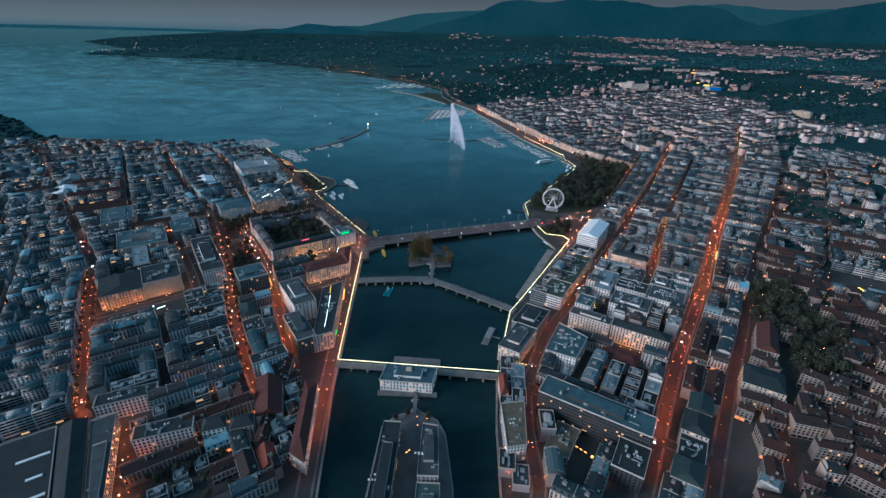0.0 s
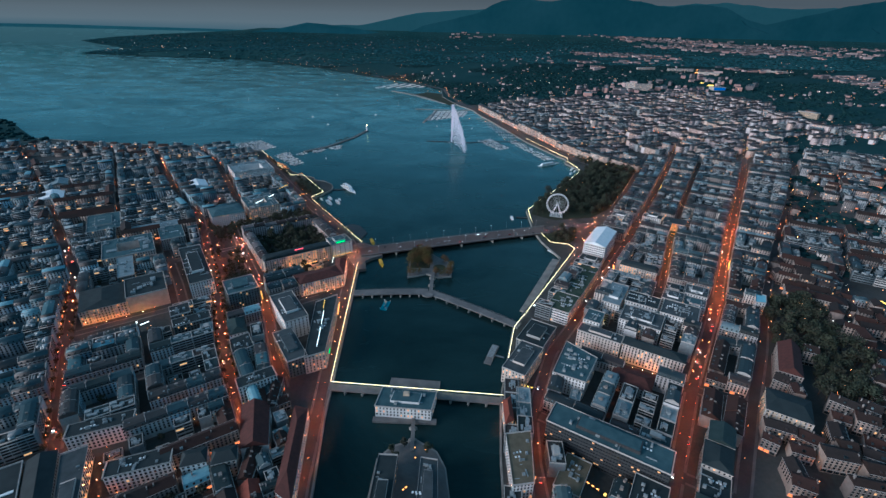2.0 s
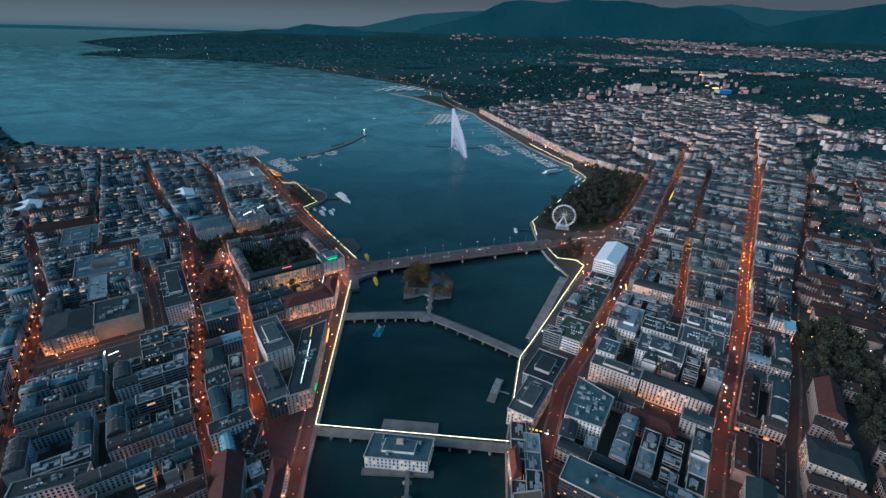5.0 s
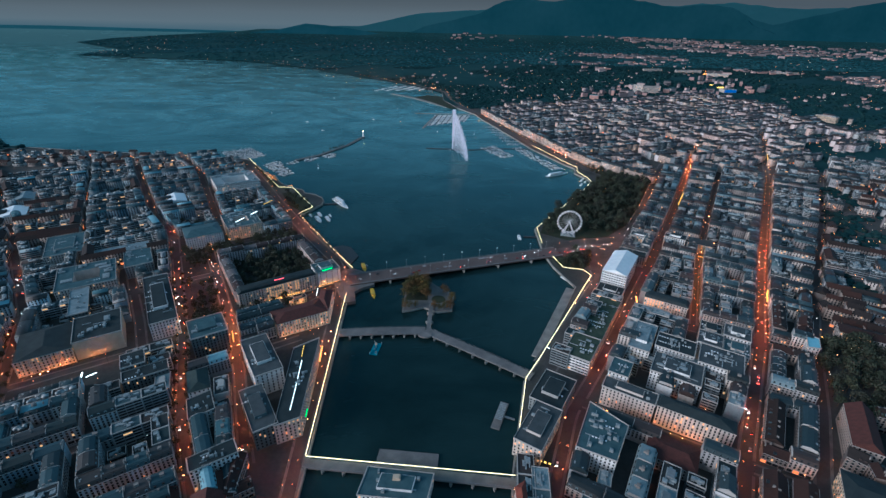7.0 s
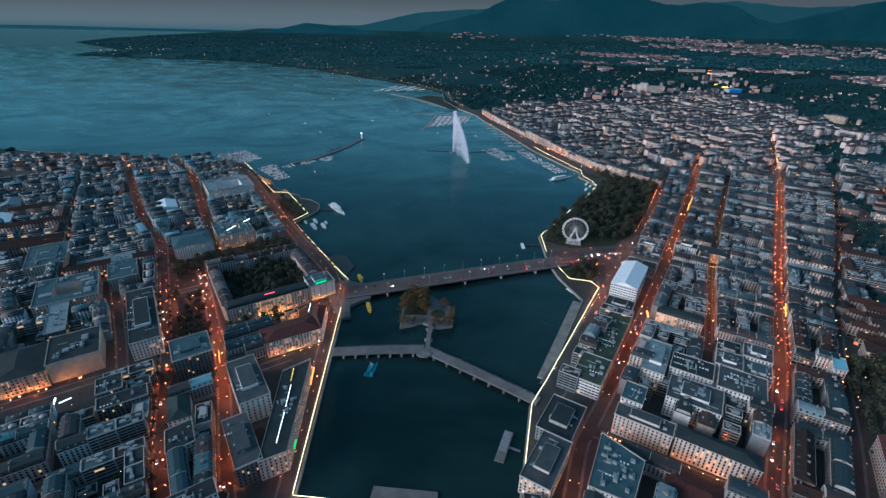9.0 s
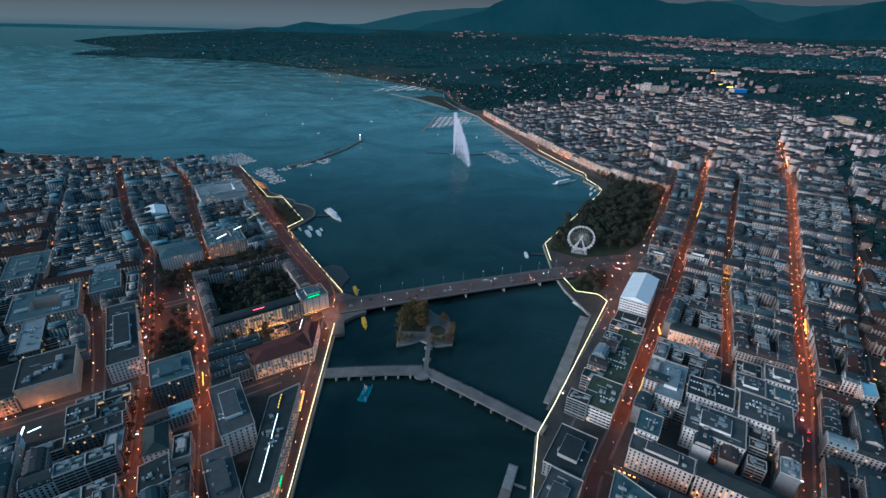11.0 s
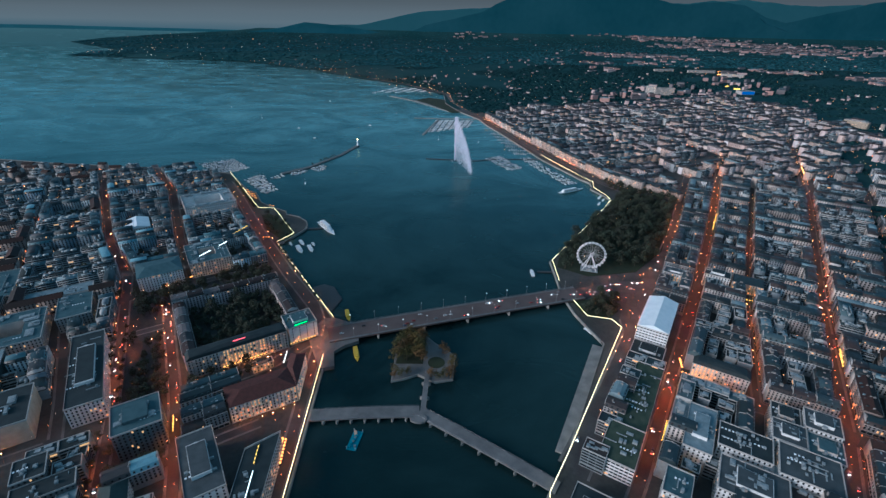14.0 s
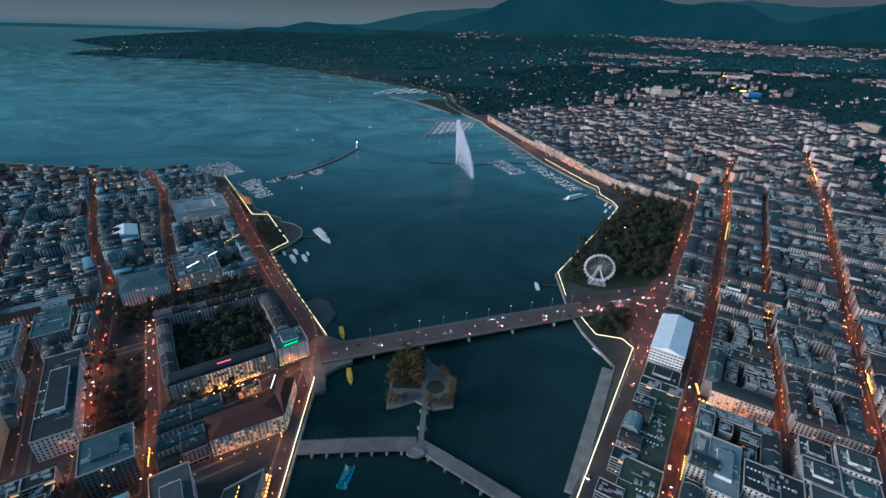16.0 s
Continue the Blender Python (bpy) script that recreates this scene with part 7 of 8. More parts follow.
# ---- the string of lights round the harbour ----
def light_string(line, gaps=()):
    pts = [Vector(p) for p in line]
    root = empty("light_string", Matrix.Translation((*pts[0], 0)), "continuous string of warm bulbs on thin posts", "light string", "harbour light strings")
    o = pts[0]
    s = Shape()
    run = 0
    for a, b in zip(pts, pts[1:]):
        s.tube((*(a - o), 6.4), (*(b - o), 6.4), 0.22, sides=5)
        n = int((b - a).length / 30) + 1
        for i in range(n):
            q = a + (b - a) * (i / n) - o
            p = Shape()
            p.tube((q.x, q.y, 2.4), (q.x, q.y, 6.1), 0.10, 0.07, 5)
            part("post", p, DARK, root)
    part("bulb_chain", s, STRING, root, "unbroken row of glowing warm bulbs")


light_string([(-518, 1251), (-368, 1039), (-339, 1040), (-266, 932)])
light_string([(-266, 932), (-282, 898)])
for (xa, ya), (xb, yb) in (((-277, 890), (-252, 853)), ((-243, 840), (-218, 806)), ((-212, 797), (-142, 700))):
    light_string([(xa, ya), (xb, yb)])
light_string([(-136, 632), (-114.5, 383)])
light_string([(-114, 382), (55, 372)])
light_string([(56, 373), (60, 402), (78, 484), (99, 520), (198, 700)])
light_string([(198, 700), (191, 716), (163, 722), (154, 756)])
light_string([(145, 805), (146, 866), (196, 946)])
light_string([(206, 962), (250, 1033)])
light_string([(262, 1052), (310, 1136)])
light_string([(310, 1140), (308, 1167), (295, 1211), (303, 1252), (290, 1277), (250, 1389), (222, 1471)])


# ---- the great fountain ----
def fountain():
    rnd = random.Random(3)
    root = empty("fountain", Matrix.Translation((-8, 1418, 0)), "tall white water jet drifting sideways in the wind", "fountain")
    jet, spray = Shape(), Shape()
    top = 110.0

    def drop(shape, p, r):
        a = Vector((rnd.gauss(0, 1), rnd.gauss(0, 1), rnd.gauss(0, 1))).normalized() * r
        b = a.cross(Vector((rnd.gauss(0, 1), rnd.gauss(0, 1), rnd.gauss(0, 1)))).normalized() * r
        p = Vector(p)
        shape.face(tuple(p + a), tuple(p + b), tuple(p - a * 0.6 - b * 0.6))

    for _ in range(14000):
        z = top * rnd.random() ** 0.8
        r = 1.0 + 2.4 * (z / top)
        drop(jet, (rnd.gauss(0, r * 0.6) + 2.0 * z / top, rnd.gauss(0, r * 0.6) - 3 * z / top, z), rnd.uniform(0.4, 0.8))
    for _ in range(64000):
        q = rnd.random() ** 1.25
        z = (top - 1) * (1 - q) ** 0.5 * rnd.random() ** 0.62
        if rnd.random() < 0.45 + 0.55 * z / top:
            drop(spray, (2 + 37 * q + rnd.gauss(0, 1.2 + q), -3 - 112 * q + rnd.gauss(0, 2.5), max(0.2, z + rnd.gauss(0, 1))), rnd.uniform(0.25, 0.55))
    tagged(part("jet", jet, SPRAY, root), kind="stuff")
    tagged(part("spray", spray, SPRAY, root), kind="stuff")
    for x, y in ((-7, -9), (9, -8), (14, -30)):
        s = Shape()
        s.box(x - 1, x + 1, y - 0.6, y + 0.6, 0.8, 1.6)
        part("floodlight", s, JETLIGHT, root, "white floodlight aimed at the jet")
        q = Shape()
        q.box(x - 1.4, x + 1.4, y - 1, y + 1, -2, 0.8)
        part("plinth", q, CONCRETE, root)


SPRAY = bpy.data.materials.new("water_spray")
SPRAY.use_nodes = True
_b = SPRAY.node_tree.nodes["Principled BSDF"]
_b.inputs["Base Color"].default_value = (0.86, 0.84, 0.92, 1)
_b.inputs["Roughness"].default_value = 0.6
_b.inputs["Subsurface Weight"].default_value = 0.0
_b.inputs["Alpha"].default_value = 0.9
JETLIGHT = glow("jet_floodlight", (0.92, 0.88, 1.0), 0.8)
fountain()


# ---- piers, lighthouse and boats ----
def pier(name, label, line, half, z=1.4, mat=CONCRETE):
    s = Shape()
    for a, b in zip(line, line[1:]):
        a, b = Vector(a), Vector(b)
        d = (b - a).normalized()
        n = Vector((-d.y, d.x)) * half
        s.prism([tuple(a - n), tuple(b - n), tuple(b + n), tuple(a + n)], -1.5, z)
    return tagged(part(name, s, mat), label, "pier", kind="structure")


pier("jetty_north", "long stone jetty with bathing huts", [(-405, 1262), (-359, 1316), (-308, 1434), (-284, 1541)], 5, 2.0, STONEGREY)
pier("jetty_fountain", "thin jetty leading out to the water jet", [(-83, 1424), (46, 1416), (110, 1440), (262, 1446)], 2.2, 1.4, DARK)
pier("jetty_far", "straight stone breakwater of the outer marina", [(-163, 1966), (60, 1972)], 4, 1.6, QUAY)
pier("jetty_marina", "slanting pale breakwater of the outer marina", [(-111, 1698), (-75, 1947)], 4, 1.6, QUAY)
pier("jetty_spit", "pale gravel spit of the bathing beach", [(-320, 2480), (-200, 2359), (-35, 2118), (70, 2100)], 9, 1.8, QUAY)
dock = Shape()
dock.prism([(-190, 772), (-176, 782), (-161, 776), (-143, 747), (-150, 716), (-163, 734)], -1.5, 1.6)
tagged(part("jetty_dock", dock, DARK), "angular landing stage beside the quay", "pier", kind="structure")
pier("jetty_boat", "short landing stage for lake boats", [(120, 838), (146, 838)], 1.5, 1.4, DARK)
pier("jetty_ship", "landing stage for the lake yacht", [(-262, 960), (-226, 968)], 2.5, 1.4, DARK)
pier("river_terrace", "broad paved terrace beside the river", [(98, 522), (166, 668)], 9, 1.8, QUAY)


beach = Shape()
beach.prism([(-30, 2092), (35, 2112), (-20, 2290), (-66, 2400), (-140, 2450), (-196, 2378), (-110, 2240)], -1.5, 2.2)
tagged(part("beach_lawn", beach, GRASS), "grassy spit beside the bathing beach", "lawn", kind="structure")


def bathing_steps():
    """Pale stone steps that go down to the water beside the junction."""
    root = tagged(new("bathing_steps"), "pale stone bathing steps going down to the river", "steps", kind="structure")
    root.matrix_basis = Matrix.Translation((168, 696, 0)) @ Matrix.Rotation(radians(-58), 4, "Z")
    for i in range(6):
        s = Shape()
        s.box(-13, 13, -7 + 1.5 * i, -5.5 + 1.5 * i, -1.0, 0.5 + 0.42 * i)
        part("step", s, WHITE, root)


bathing_steps()


def lighthouse():
    root = empty("lighthouse", Matrix.Translation((-284, 1541, 2)), "white harbour lighthouse with a lit lantern", "lighthouse")
    tower, gallery, lantern, roof = Shape(), Shape(), Shape(), Shape()
    tower.tube((0, 0, -1), (0, 0, 15), 3.0, 2.0, 10)
    gallery.tube((0, 0, 15), (0, 0, 15.6), 2.8, 2.8, 10)
    lantern.tube((0, 0, 15.6), (0, 0, 18), 1.5, 1.5, 8)
    roof.tube((0, 0, 18), (0, 0, 20), 1.8, 0.1, 8)
    part("tower", tower, WHITE, root)
    part("gallery", gallery, STEEL, root)
    part("lantern", lantern, WARMLAMP, root, "bright warm lantern")
    part("roof", roof, DARK, root)


lighthouse()
HULLWHITE = material("white_boat_hull", (0.66, 0.67, 0.68), (0.80, 0.80, 0.80), 0.35, 0.4)
YELLOW = material("yellow_boat_paint", (0.55, 0.36, 0.03), (0.70, 0.48, 0.05), 0.45, 0.5)
BLUEPAINT = material("blue_tarpaulin", (0.04, 0.20, 0.26), (0.07, 0.28, 0.36), 0.6, 0.5)


def hull_ring(length, beam):
    return [(-length / 2, -beam * 0.38), (-length * 0.1, -beam / 2), (length * 0.25, -beam * 0.42), (length / 2, 0), (length * 0.25, beam * 0.42), (-length * 0.1, beam / 2), (-length / 2, beam * 0.38)]


def boat(x, y, ang, length, beam, decks=1, mat=HULLWHITE, label="white motor boat moored at the quay", name="boat", mast=False, group="boats"):
    root = empty(name, Matrix.Translation((x, y, 0)) @ Matrix.Rotation(radians(ang), 4, "Z"), label, "boat", group)
    hull, cabin, pane, roof = Shape(), Shape(), Shape(), Shape()
    ring = hull_ring(length, beam)
    free = 0.10 * beam + 0.8
    hull.frustum([(px * 0.9, py * 0.8) for px, py in ring], -0.4, ring, free)
    part("hull", hull, mat, root)
    z, k = free, 0.62
    for d in range(decks):
        a, b = -length * 0.38 * (0.9 ** d), length * 0.22 * (0.8 ** d)
        w = beam * 0.36 * (0.92 ** d)
        h = max(1.2, min(2.4, beam * 0.3))
        c = Shape()
        c.frustum([(a, -w), (b, -w), (b + w * 0.5, 0), (b, w), (a, w)], z, [(a * 0.97, -w * 0.94), (b * 0.9, -w * 0.9), (b * 0.9 + w * 0.3, 0), (b * 0.9, w * 0.9), (a * 0.97, w * 0.94)], z + h)
        part("cabin", c, mat, root)
        g = Shape()
        for sg in (-1, 1):
            n = max(2, int((b - a) / 2.5))
            for i in range(n):
                x0, x1 = a + (b - a) * (i + 0.15) / n, a + (b - a) * (i + 0.85) / n
                p = [(x0, sg * (w + 0.05), z + h * 0.35), (x1, sg * (w + 0.05), z + h * 0.35), (x1, sg * (w * 0.97 + 0.05), z + h * 0.8), (x0, sg * (w * 0.97 + 0.05), z + h * 0.8)]
                g.face(*(p if sg < 0 else p[::-1]))
        tagged(part("glazing", g, GLASS, root), kind="stuff")
        z += h
    if mast:
        m = Shape()
        m.tube((length * 0.05, 0, free), (length * 0.05, 0, free + length * 1.1), 0.09, 0.05, 4)
        m.tube((length * 0.05, 0, free + 1.4), (-length * 0.35, 0, free + 1.3), 0.12, 0.1, 4)
        part("mast", m, WHITE, root)
    return root


boat(-221, 967, -52, 66, 12, 3, label="large white lake yacht at its landing stage", name="yacht")
boat(-242, 884, -58, 30, 8, 1)
boat(-226, 888, -60, 26, 7, 1)
boat(-246, 908, -54, 20, 6, 1)
boat(-262, 902, -56, 14, 4, 1)
boat(-226, 904, -56, 13, 4, 1)
boat(112, 834, 92, 22, 6, 1, label="white passenger boat at a short landing stage")
boat(246, 1201, 32, 72, 10, 2, label="long white paddle steamer moored by the park", name="steamer")
boat(297, 1165, 60, 24, 5, 1)
boat(286, 1128, 62, 20, 5, 1)
boat(300, 1150, 62, 16, 4, 1)
boat(-128, 712, -70, 26, 6, 1, YELLOW, "yellow water taxi beside the bridge", "water_taxi")
boat(-103, 641, -72, 26, 6, 1, YELLOW, "yellow water taxi beside the bridge", "water_taxi")


def raft(x, y, ang):
    root = empty("work_raft", Matrix.Translation((x, y, 0)) @ Matrix.Rotation(radians(ang), 4, "Z"), "blue work raft with crates moored in the river", "raft")
    d = Shape()
    d.box(-10, 10, -4.2, 4.2, -0.4, 0.9)
    part("deck", d, BLUEPAINT, root)
    rnd = random.Random(2)
    for i in range(9):
        c = Shape()
        px, py = -8 + 2 * i, rnd.uniform(-2.4, 2.4)
        c.box(px - 0.9, px + 0.9, py - 1.0, py + 1.0, 0.9, rnd.uniform(1.8, 3.0))
        part("crate", c, WARMWALL if i > 6 else (UNIT if i % 2 else BLUEPAINT), root)
    for px in (-9.5, 9.5):
        for py in (-3.8, 3.8):
            q = Shape()
            q.tube((px, py, 0.9), (px, py, 3.6), 0.2, sides=6)
            part("mooring_post", q, WHITE, root)


def pontoon():
    root = empty("bath_pontoon", Matrix.Translation((49, 440, 0)) @ Matrix.Rotation(radians(70), 4, "Z"), "grey floating pontoon with a slatted roof", "pontoon")
    d, h = Shape(), Shape()
    d.box(-18, 16, -4, 4, -0.4, 0.8)
    part("deck", d, CONCRETE, root)
    for i in range(11):
        s = Shape()
        s.box(-9 + 2 * i, -7.6 + 2 * i, -3.4, 3.4, 3.2, 3.4)
        part("slat", s, UNIT, root)
    for px in (-9, 2, 13):
        for py in (-3.2, 3.2):
            q = Shape()
            q.tube((px, py, 0.8), (px, py, 3.2), 0.12, sides=5)
            part("post", q, STEEL, root)
    g = Shape()
    g.prism([(-2, -4), (0, -4), (0, -14), (-2, -14)], 0.4, 1.0)
    part("gangway", g, STEEL, root)


raft(-81, 528, 82)
pontoon()


def marina(name, label, rows, seed):
    """Moored boats, too many to count, in rows along their jetties: (start, end, how many)."""
    rnd = random.Random(seed)
    root = empty(name, Matrix(), label, "boats", kind="stuff")
    hulls, masts, decks = Shape(), Shape(), Shape()
    for a, b, n in rows:
        a, b = Vector(a), Vector(b)
        d = (b - a).normalized()
        side = Vector((-d.y, d.x))
        decks.prism([tuple(a - side * 0.9), tuple(b - side * 0.9), tuple(b + side * 0.9), tuple(a + side * 0.9)], -0.5, 0.7)
        for i in range(n):
            for sg in (-1, 1):
                if rnd.random() < 0.15:
                    continue
                length = rnd.uniform(6, 11)
                c = a + (b - a) * ((i + rnd.uniform(0.3, 0.7)) / n) + side * sg * (length / 2 + 1.6)
                u = side * sg
                ring = [(c.x + u.x * px - u.y * py, c.y + u.y * px + u.x * py) for px, py in hull_ring(length, length * 0.3)]
                hulls.frustum([(c.x + (p[0] - c.x) * 0.85, c.y + (p[1] - c.y) * 0.85) for p in ring], -0.2, ring, 0.9)
                cab = [(c.x + (p[0] - c.x) * 0.5, c.y + (p[1] - c.y) * 0.5) for p in ring]
                hulls.prism(cab, 0.9, 1.7)
                if rnd.random() < 0.45:
                    masts.tube((c.x, c.y, 0.9), (c.x, c.y, 0.9 + length * 1.1), 0.10, 0.07, 3, False)
    tagged(part("hulls", hulls, HULLSTUFF, root), kind="stuff")
    tagged(part("masts", masts, UNIT, root), kind="stuff")
    tagged(part("jetties", decks, CONCRETE, root), kind="stuff")


HULLSTUFF = palette("boat_hulls", [(0.75, 0.76, 0.77), (0.55, 0.58, 0.60), (0.15, 0.22, 0.30), (0.80, 0.80, 0.80), (0.40, 0.40, 0.38)], rough=0.4, island=True)
marina("north_marina", "rows of small moored boats north of the promenade", [((-626 + 12 * i, 1318 - 10 * i), (-560 + 8 * i, 1368 - 8 * i), 15) for i in range(0, 8, 1)] + [((-463 + 13 * i, 1206 - 14 * i), (-443 + 12 * i, 1248 - 17 * i), 9) for i in range(6)], 1)
marina("south_marina", "rows of small moored boats beside the fountain jetty", [((76 + 12 * i, 1432 - 22 * i), (118 + 9 * i, 1462 - 22 * i), 11) for i in range(5)] + [((205 - 8 * i, 1500 + 36 * i), (150 - 8 * i, 1500 + 40 * i), 9) for i in range(7)] + [((266 - 9 * i, 1262 + 24 * i), (236 - 9 * i, 1250 + 24 * i), 6) for i in range(9)], 2)
marina("east_marina", "crowded outer marina inside its breakwaters", [((-92 + 19 * i, 1740 + 14 * i), (-72 + 19 * i, 1945), 34) for i in range(7)], 3)
marina("beach_marina", "far marina of small boats by the beach", [((-420 + 55 * i, 2560 + 20 * i), (-330 + 50 * i, 2780), 22) for i in range(6)], 4)
marina("jetty_boats", "boats moored along the bathing jetty", [((-410, 1228), (-398, 1262), 5), ((-378, 1256), (-362, 1300), 6), ((-384, 1268), (-358, 1276), 4), ((-346, 1304), (-322, 1338), 6), ((-336, 1300), (-318, 1316), 4)], 5)
BUOYS = random.Random(6)
for x, y in ((-700, 1900), (-520, 1750), (-430, 1620), (-300, 1820), (-560, 2300), (-240, 2050), (-60, 1640), (20, 1560), (60, 1620), (-900, 2100), (-330, 1200)):
    boat(x, y, BUOYS.uniform(0, 360), BUOYS.uniform(8, 12), 3, 1, mast=True, label="small white sailing boat on the lake", name="sailing_boat")


# ---- the big wheel ----
def big_wheel(x, y, radius=19.5, hub=24.0):
    root = empty("ferris_wheel", Matrix.Translation((x, y, 2.9)) @ Matrix.Rotation(radians(-14), 4, "Z"), "white ferris wheel with closed cabins at the park", "ferris wheel")
    for yy in (-1.2, 1.2):
        rim = Shape()
        n = 36
        for i in range(n):
            a, b = 2 * math.pi * i / n, 2 * math.pi * (i + 1) / n
            for r in (radius, radius - 1.6):
                rim.tube((r * math.cos(a), yy, hub + r * math.sin(a)), (r * math.cos(b), yy, hub + r * math.sin(b)), 0.22, sides=4, caps=False)
            rim.tube((radius * math.cos(a), yy, hub + radius * math.sin(a)), ((radius - 1.6) * math.cos(b), yy, hub + (radius - 1.6) * math.sin(b)), 0.12, sides=3, caps=False)
        part("rim", rim, WHITE, root)
    for i in range(24):
        a = 2 * math.pi * i / 24
        s = Shape()
        s.tube((0.8 * math.cos(a), 0, hub + 0.8 * math.sin(a)), ((radius - 1.6) * math.cos(a), 0, hub + (radius - 1.6) * math.sin(a)), 0.14, sides=4)
        part("spoke", s, WHITE, root)
        g = Shape()
        cx, cz = (radius + 0.4) * math.cos(a), hub + (radius + 0.4) * math.sin(a) - 0.9
        g.ball((cx, 0, cz), 1.15, 1.25, 3, 8)
        part("gondola", g, HULLWHITE, root, "small closed white cabin")
    h = Shape()
    h.tube((0, -2.6, hub), (0, 2.6, hub), 1.0, sides=10)
    part("hub", h, STEEL, root)
    for yy in (-3.4, 3.4):
        for sx in (-1, 1):
            s = Shape()
            s.tube((sx * 10, yy * 1.8, 0), (0, yy * 0.7, hub), 0.5, 0.4, 6)
            part("leg", s, WHITE, root)
    b = Shape()
    b.box(-12, 12, -7.5, 7.5, -0.2, 1.0)
    b.box(-4, 4, -6.5, -2.8, 1.0, 3.6)
    part("platform", b, UNIT, root)


big_wheel(196, 846)


# ---- cars ----
def car_meshes():
    body, glass, wheel, lamp, tail = Shape(), Shape(), Shape(), Shape(), Shape()
    body.frustum([(-2.2, -0.9), (2.2, -0.9), (2.2, 0.9), (-2.2, 0.9)], 0.35, [(-2.15, -0.88), (2.0, -0.86), (2.0, 0.86), (-2.15, 0.88)], 0.95)
    body.frustum([(-1.1, -0.72), (0.55, -0.72), (0.55, 0.72), (-1.1, 0.72)], 1.42, [(-1.0, -0.68), (0.45, -0.68), (0.45, 0.68), (-1.0, 0.68)], 1.48)
    glass.frustum([(-1.7, -0.82), (1.2, -0.82), (1.2, 0.82), (-1.7, 0.82)], 0.95, [(-1.1, -0.7), (0.55, -0.7), (0.55, 0.7), (-1.1, 0.7)], 1.42)
    wheel.tube((0, -0.12, 0), (0, 0.12, 0), 0.34, sides=10)
    lamp.box(2.12, 2.24, -0.2, 0.2, 0.6, 0.8)
    tail.box(-2.24, -2.16, -0.2, 0.2, 0.65, 0.85)
    return body.mesh("body", CARPAINT), glass.mesh("windows", GLASS), wheel.mesh("wheel", DARK), lamp.mesh("headlight", HEADLIGHT), tail.mesh("taillight", TAILLIGHT)


CARPAINT = palette("car_paint", [(0.70, 0.70, 0.70), (0.03, 0.03, 0.035), (0.25, 0.26, 0.27), (0.75, 0.75, 0.74), (0.05, 0.08, 0.15), (0.30, 0.03, 0.03), (0.5, 0.5, 0.52)], rough=0.3, bump=0)
HEADLIGHT = glow("car_headlight", (1.0, 0.92, 0.80), 60.0)
TAILLIGHT = glow("car_taillight", (1.0, 0.05, 0.03), 25.0)
CAR = car_meshes()


def car(x, y, ang, z=None, on=True):
    root = empty("car", Matrix.Translation((x, y, (ground_z(x, y) + 0.11) if z is None else z)) @ Matrix.Rotation(ang, 4, "Z"), "parked or halted car on the street", "car", "cars")
    for nm, me in (("body", CAR[0]), ("windshield", CAR[1])):
        ob = new(nm, me)
        ob.parent = root
    for px in (-1.35, 1.35):
        for py in (-0.82, 0.82):
            ob = new("wheel", CAR[2])
            ob.parent = root
            ob.location = (px, py, 0.34)
    if on:
        for nm, me in (("headlight", CAR[3]), ("taillight", CAR[4])):
            for py in (-0.6, 0.6):
                ob = new(nm, me)
                ob.parent = root
                ob.location = (0, py, 0)


TRAFFIC = random.Random(4)
bd = Vector((294, 105)).normalized()
for i in range(26):
    f = TRAFFIC.random()
    lane = TRAFFIC.choice((-8.5, -5.2, -2, 2, 5.2, 8.5))
    q = Vector((-128, 671)) + Vector((294, 105)) * f + Vector((-bd.y, bd.x)) * lane
    car(q.x, q.y, math.atan2(bd.y, bd.x) + (0 if lane < 0 else math.pi), 5.24 + 0.9 * math.sin(math.pi * f), TRAFFIC.random() < 0.4)
for name, s0, s1, n in (("SC", 260, 1000, 20), ("SB", 260, 900, 14), ("LB", 380, 1000, 14), ("LC", 400, 800, 10), ("LD", 440, 900, 10), ("SQ", 500, 1000, 8)):
    for _ in range(n):
        s = TRAFFIC.uniform(s0, s1)
        lane = TRAFFIC.choice((-2.2, 2.2, 4.8, -4.8) if name == "SC" else (-2.0, 2.0))
        p, q = street_pt(name, s, lane), street_pt(name, s + 3, lane)
        car(p.x, p.y, math.atan2(q.y - p.y, q.x - p.x) + (math.pi if lane < 0 else 0))


for _ in range(14):
    f = TRAFFIC.random()
    lane = TRAFFIC.choice((-7, -3.5, 3.5, 7))
    q = Vector((172, 781)) + Vector((92, 28)) * f + Vector((-0.29, 0.957)) * lane
    car(q.x, q.y, 0.295 + (0 if lane < 0 else math.pi))


# ---- lit signs and strips on roofs and fronts ----
def light_strip(a, b, z, mat, label, tall=0.5, wide=0.5):
    a, b = Vector(a), Vector(b)
    d = b - a
    root = empty("light_strip", Matrix.Translation((a.x, a.y, z)) @ Matrix.Rotation(math.atan2(d.y, d.x), 4, "Z"), label, "light strip", "light strips")
    s = Shape()
    if mat in (SIGNORANGE, SIGNYELLOW) and d.length > 4:
        n = max(2, int(d.length / 3.2))
        for i in range(n):
            x = d.length * i / n
            s.box(x, x + d.length / n * 0.5, -wide / 2, wide / 2, 0.25, 0.25 + tall * (0.5 + 0.5 * ((i * 7) % 3) / 2))
    else:
        s.box(0, d.length, -wide / 2, wide / 2, 0.25, 0.25 + tall)
    tagged(part("tube", s, mat, root), kind="stuff" if len(s.f) > 6 else "")
    k = Shape()
    k.box(0, d.length, -wide / 2 - 0.1, wide / 2 + 0.1, -0.3, 0.24)
    part("bracket", k, DARK, root)


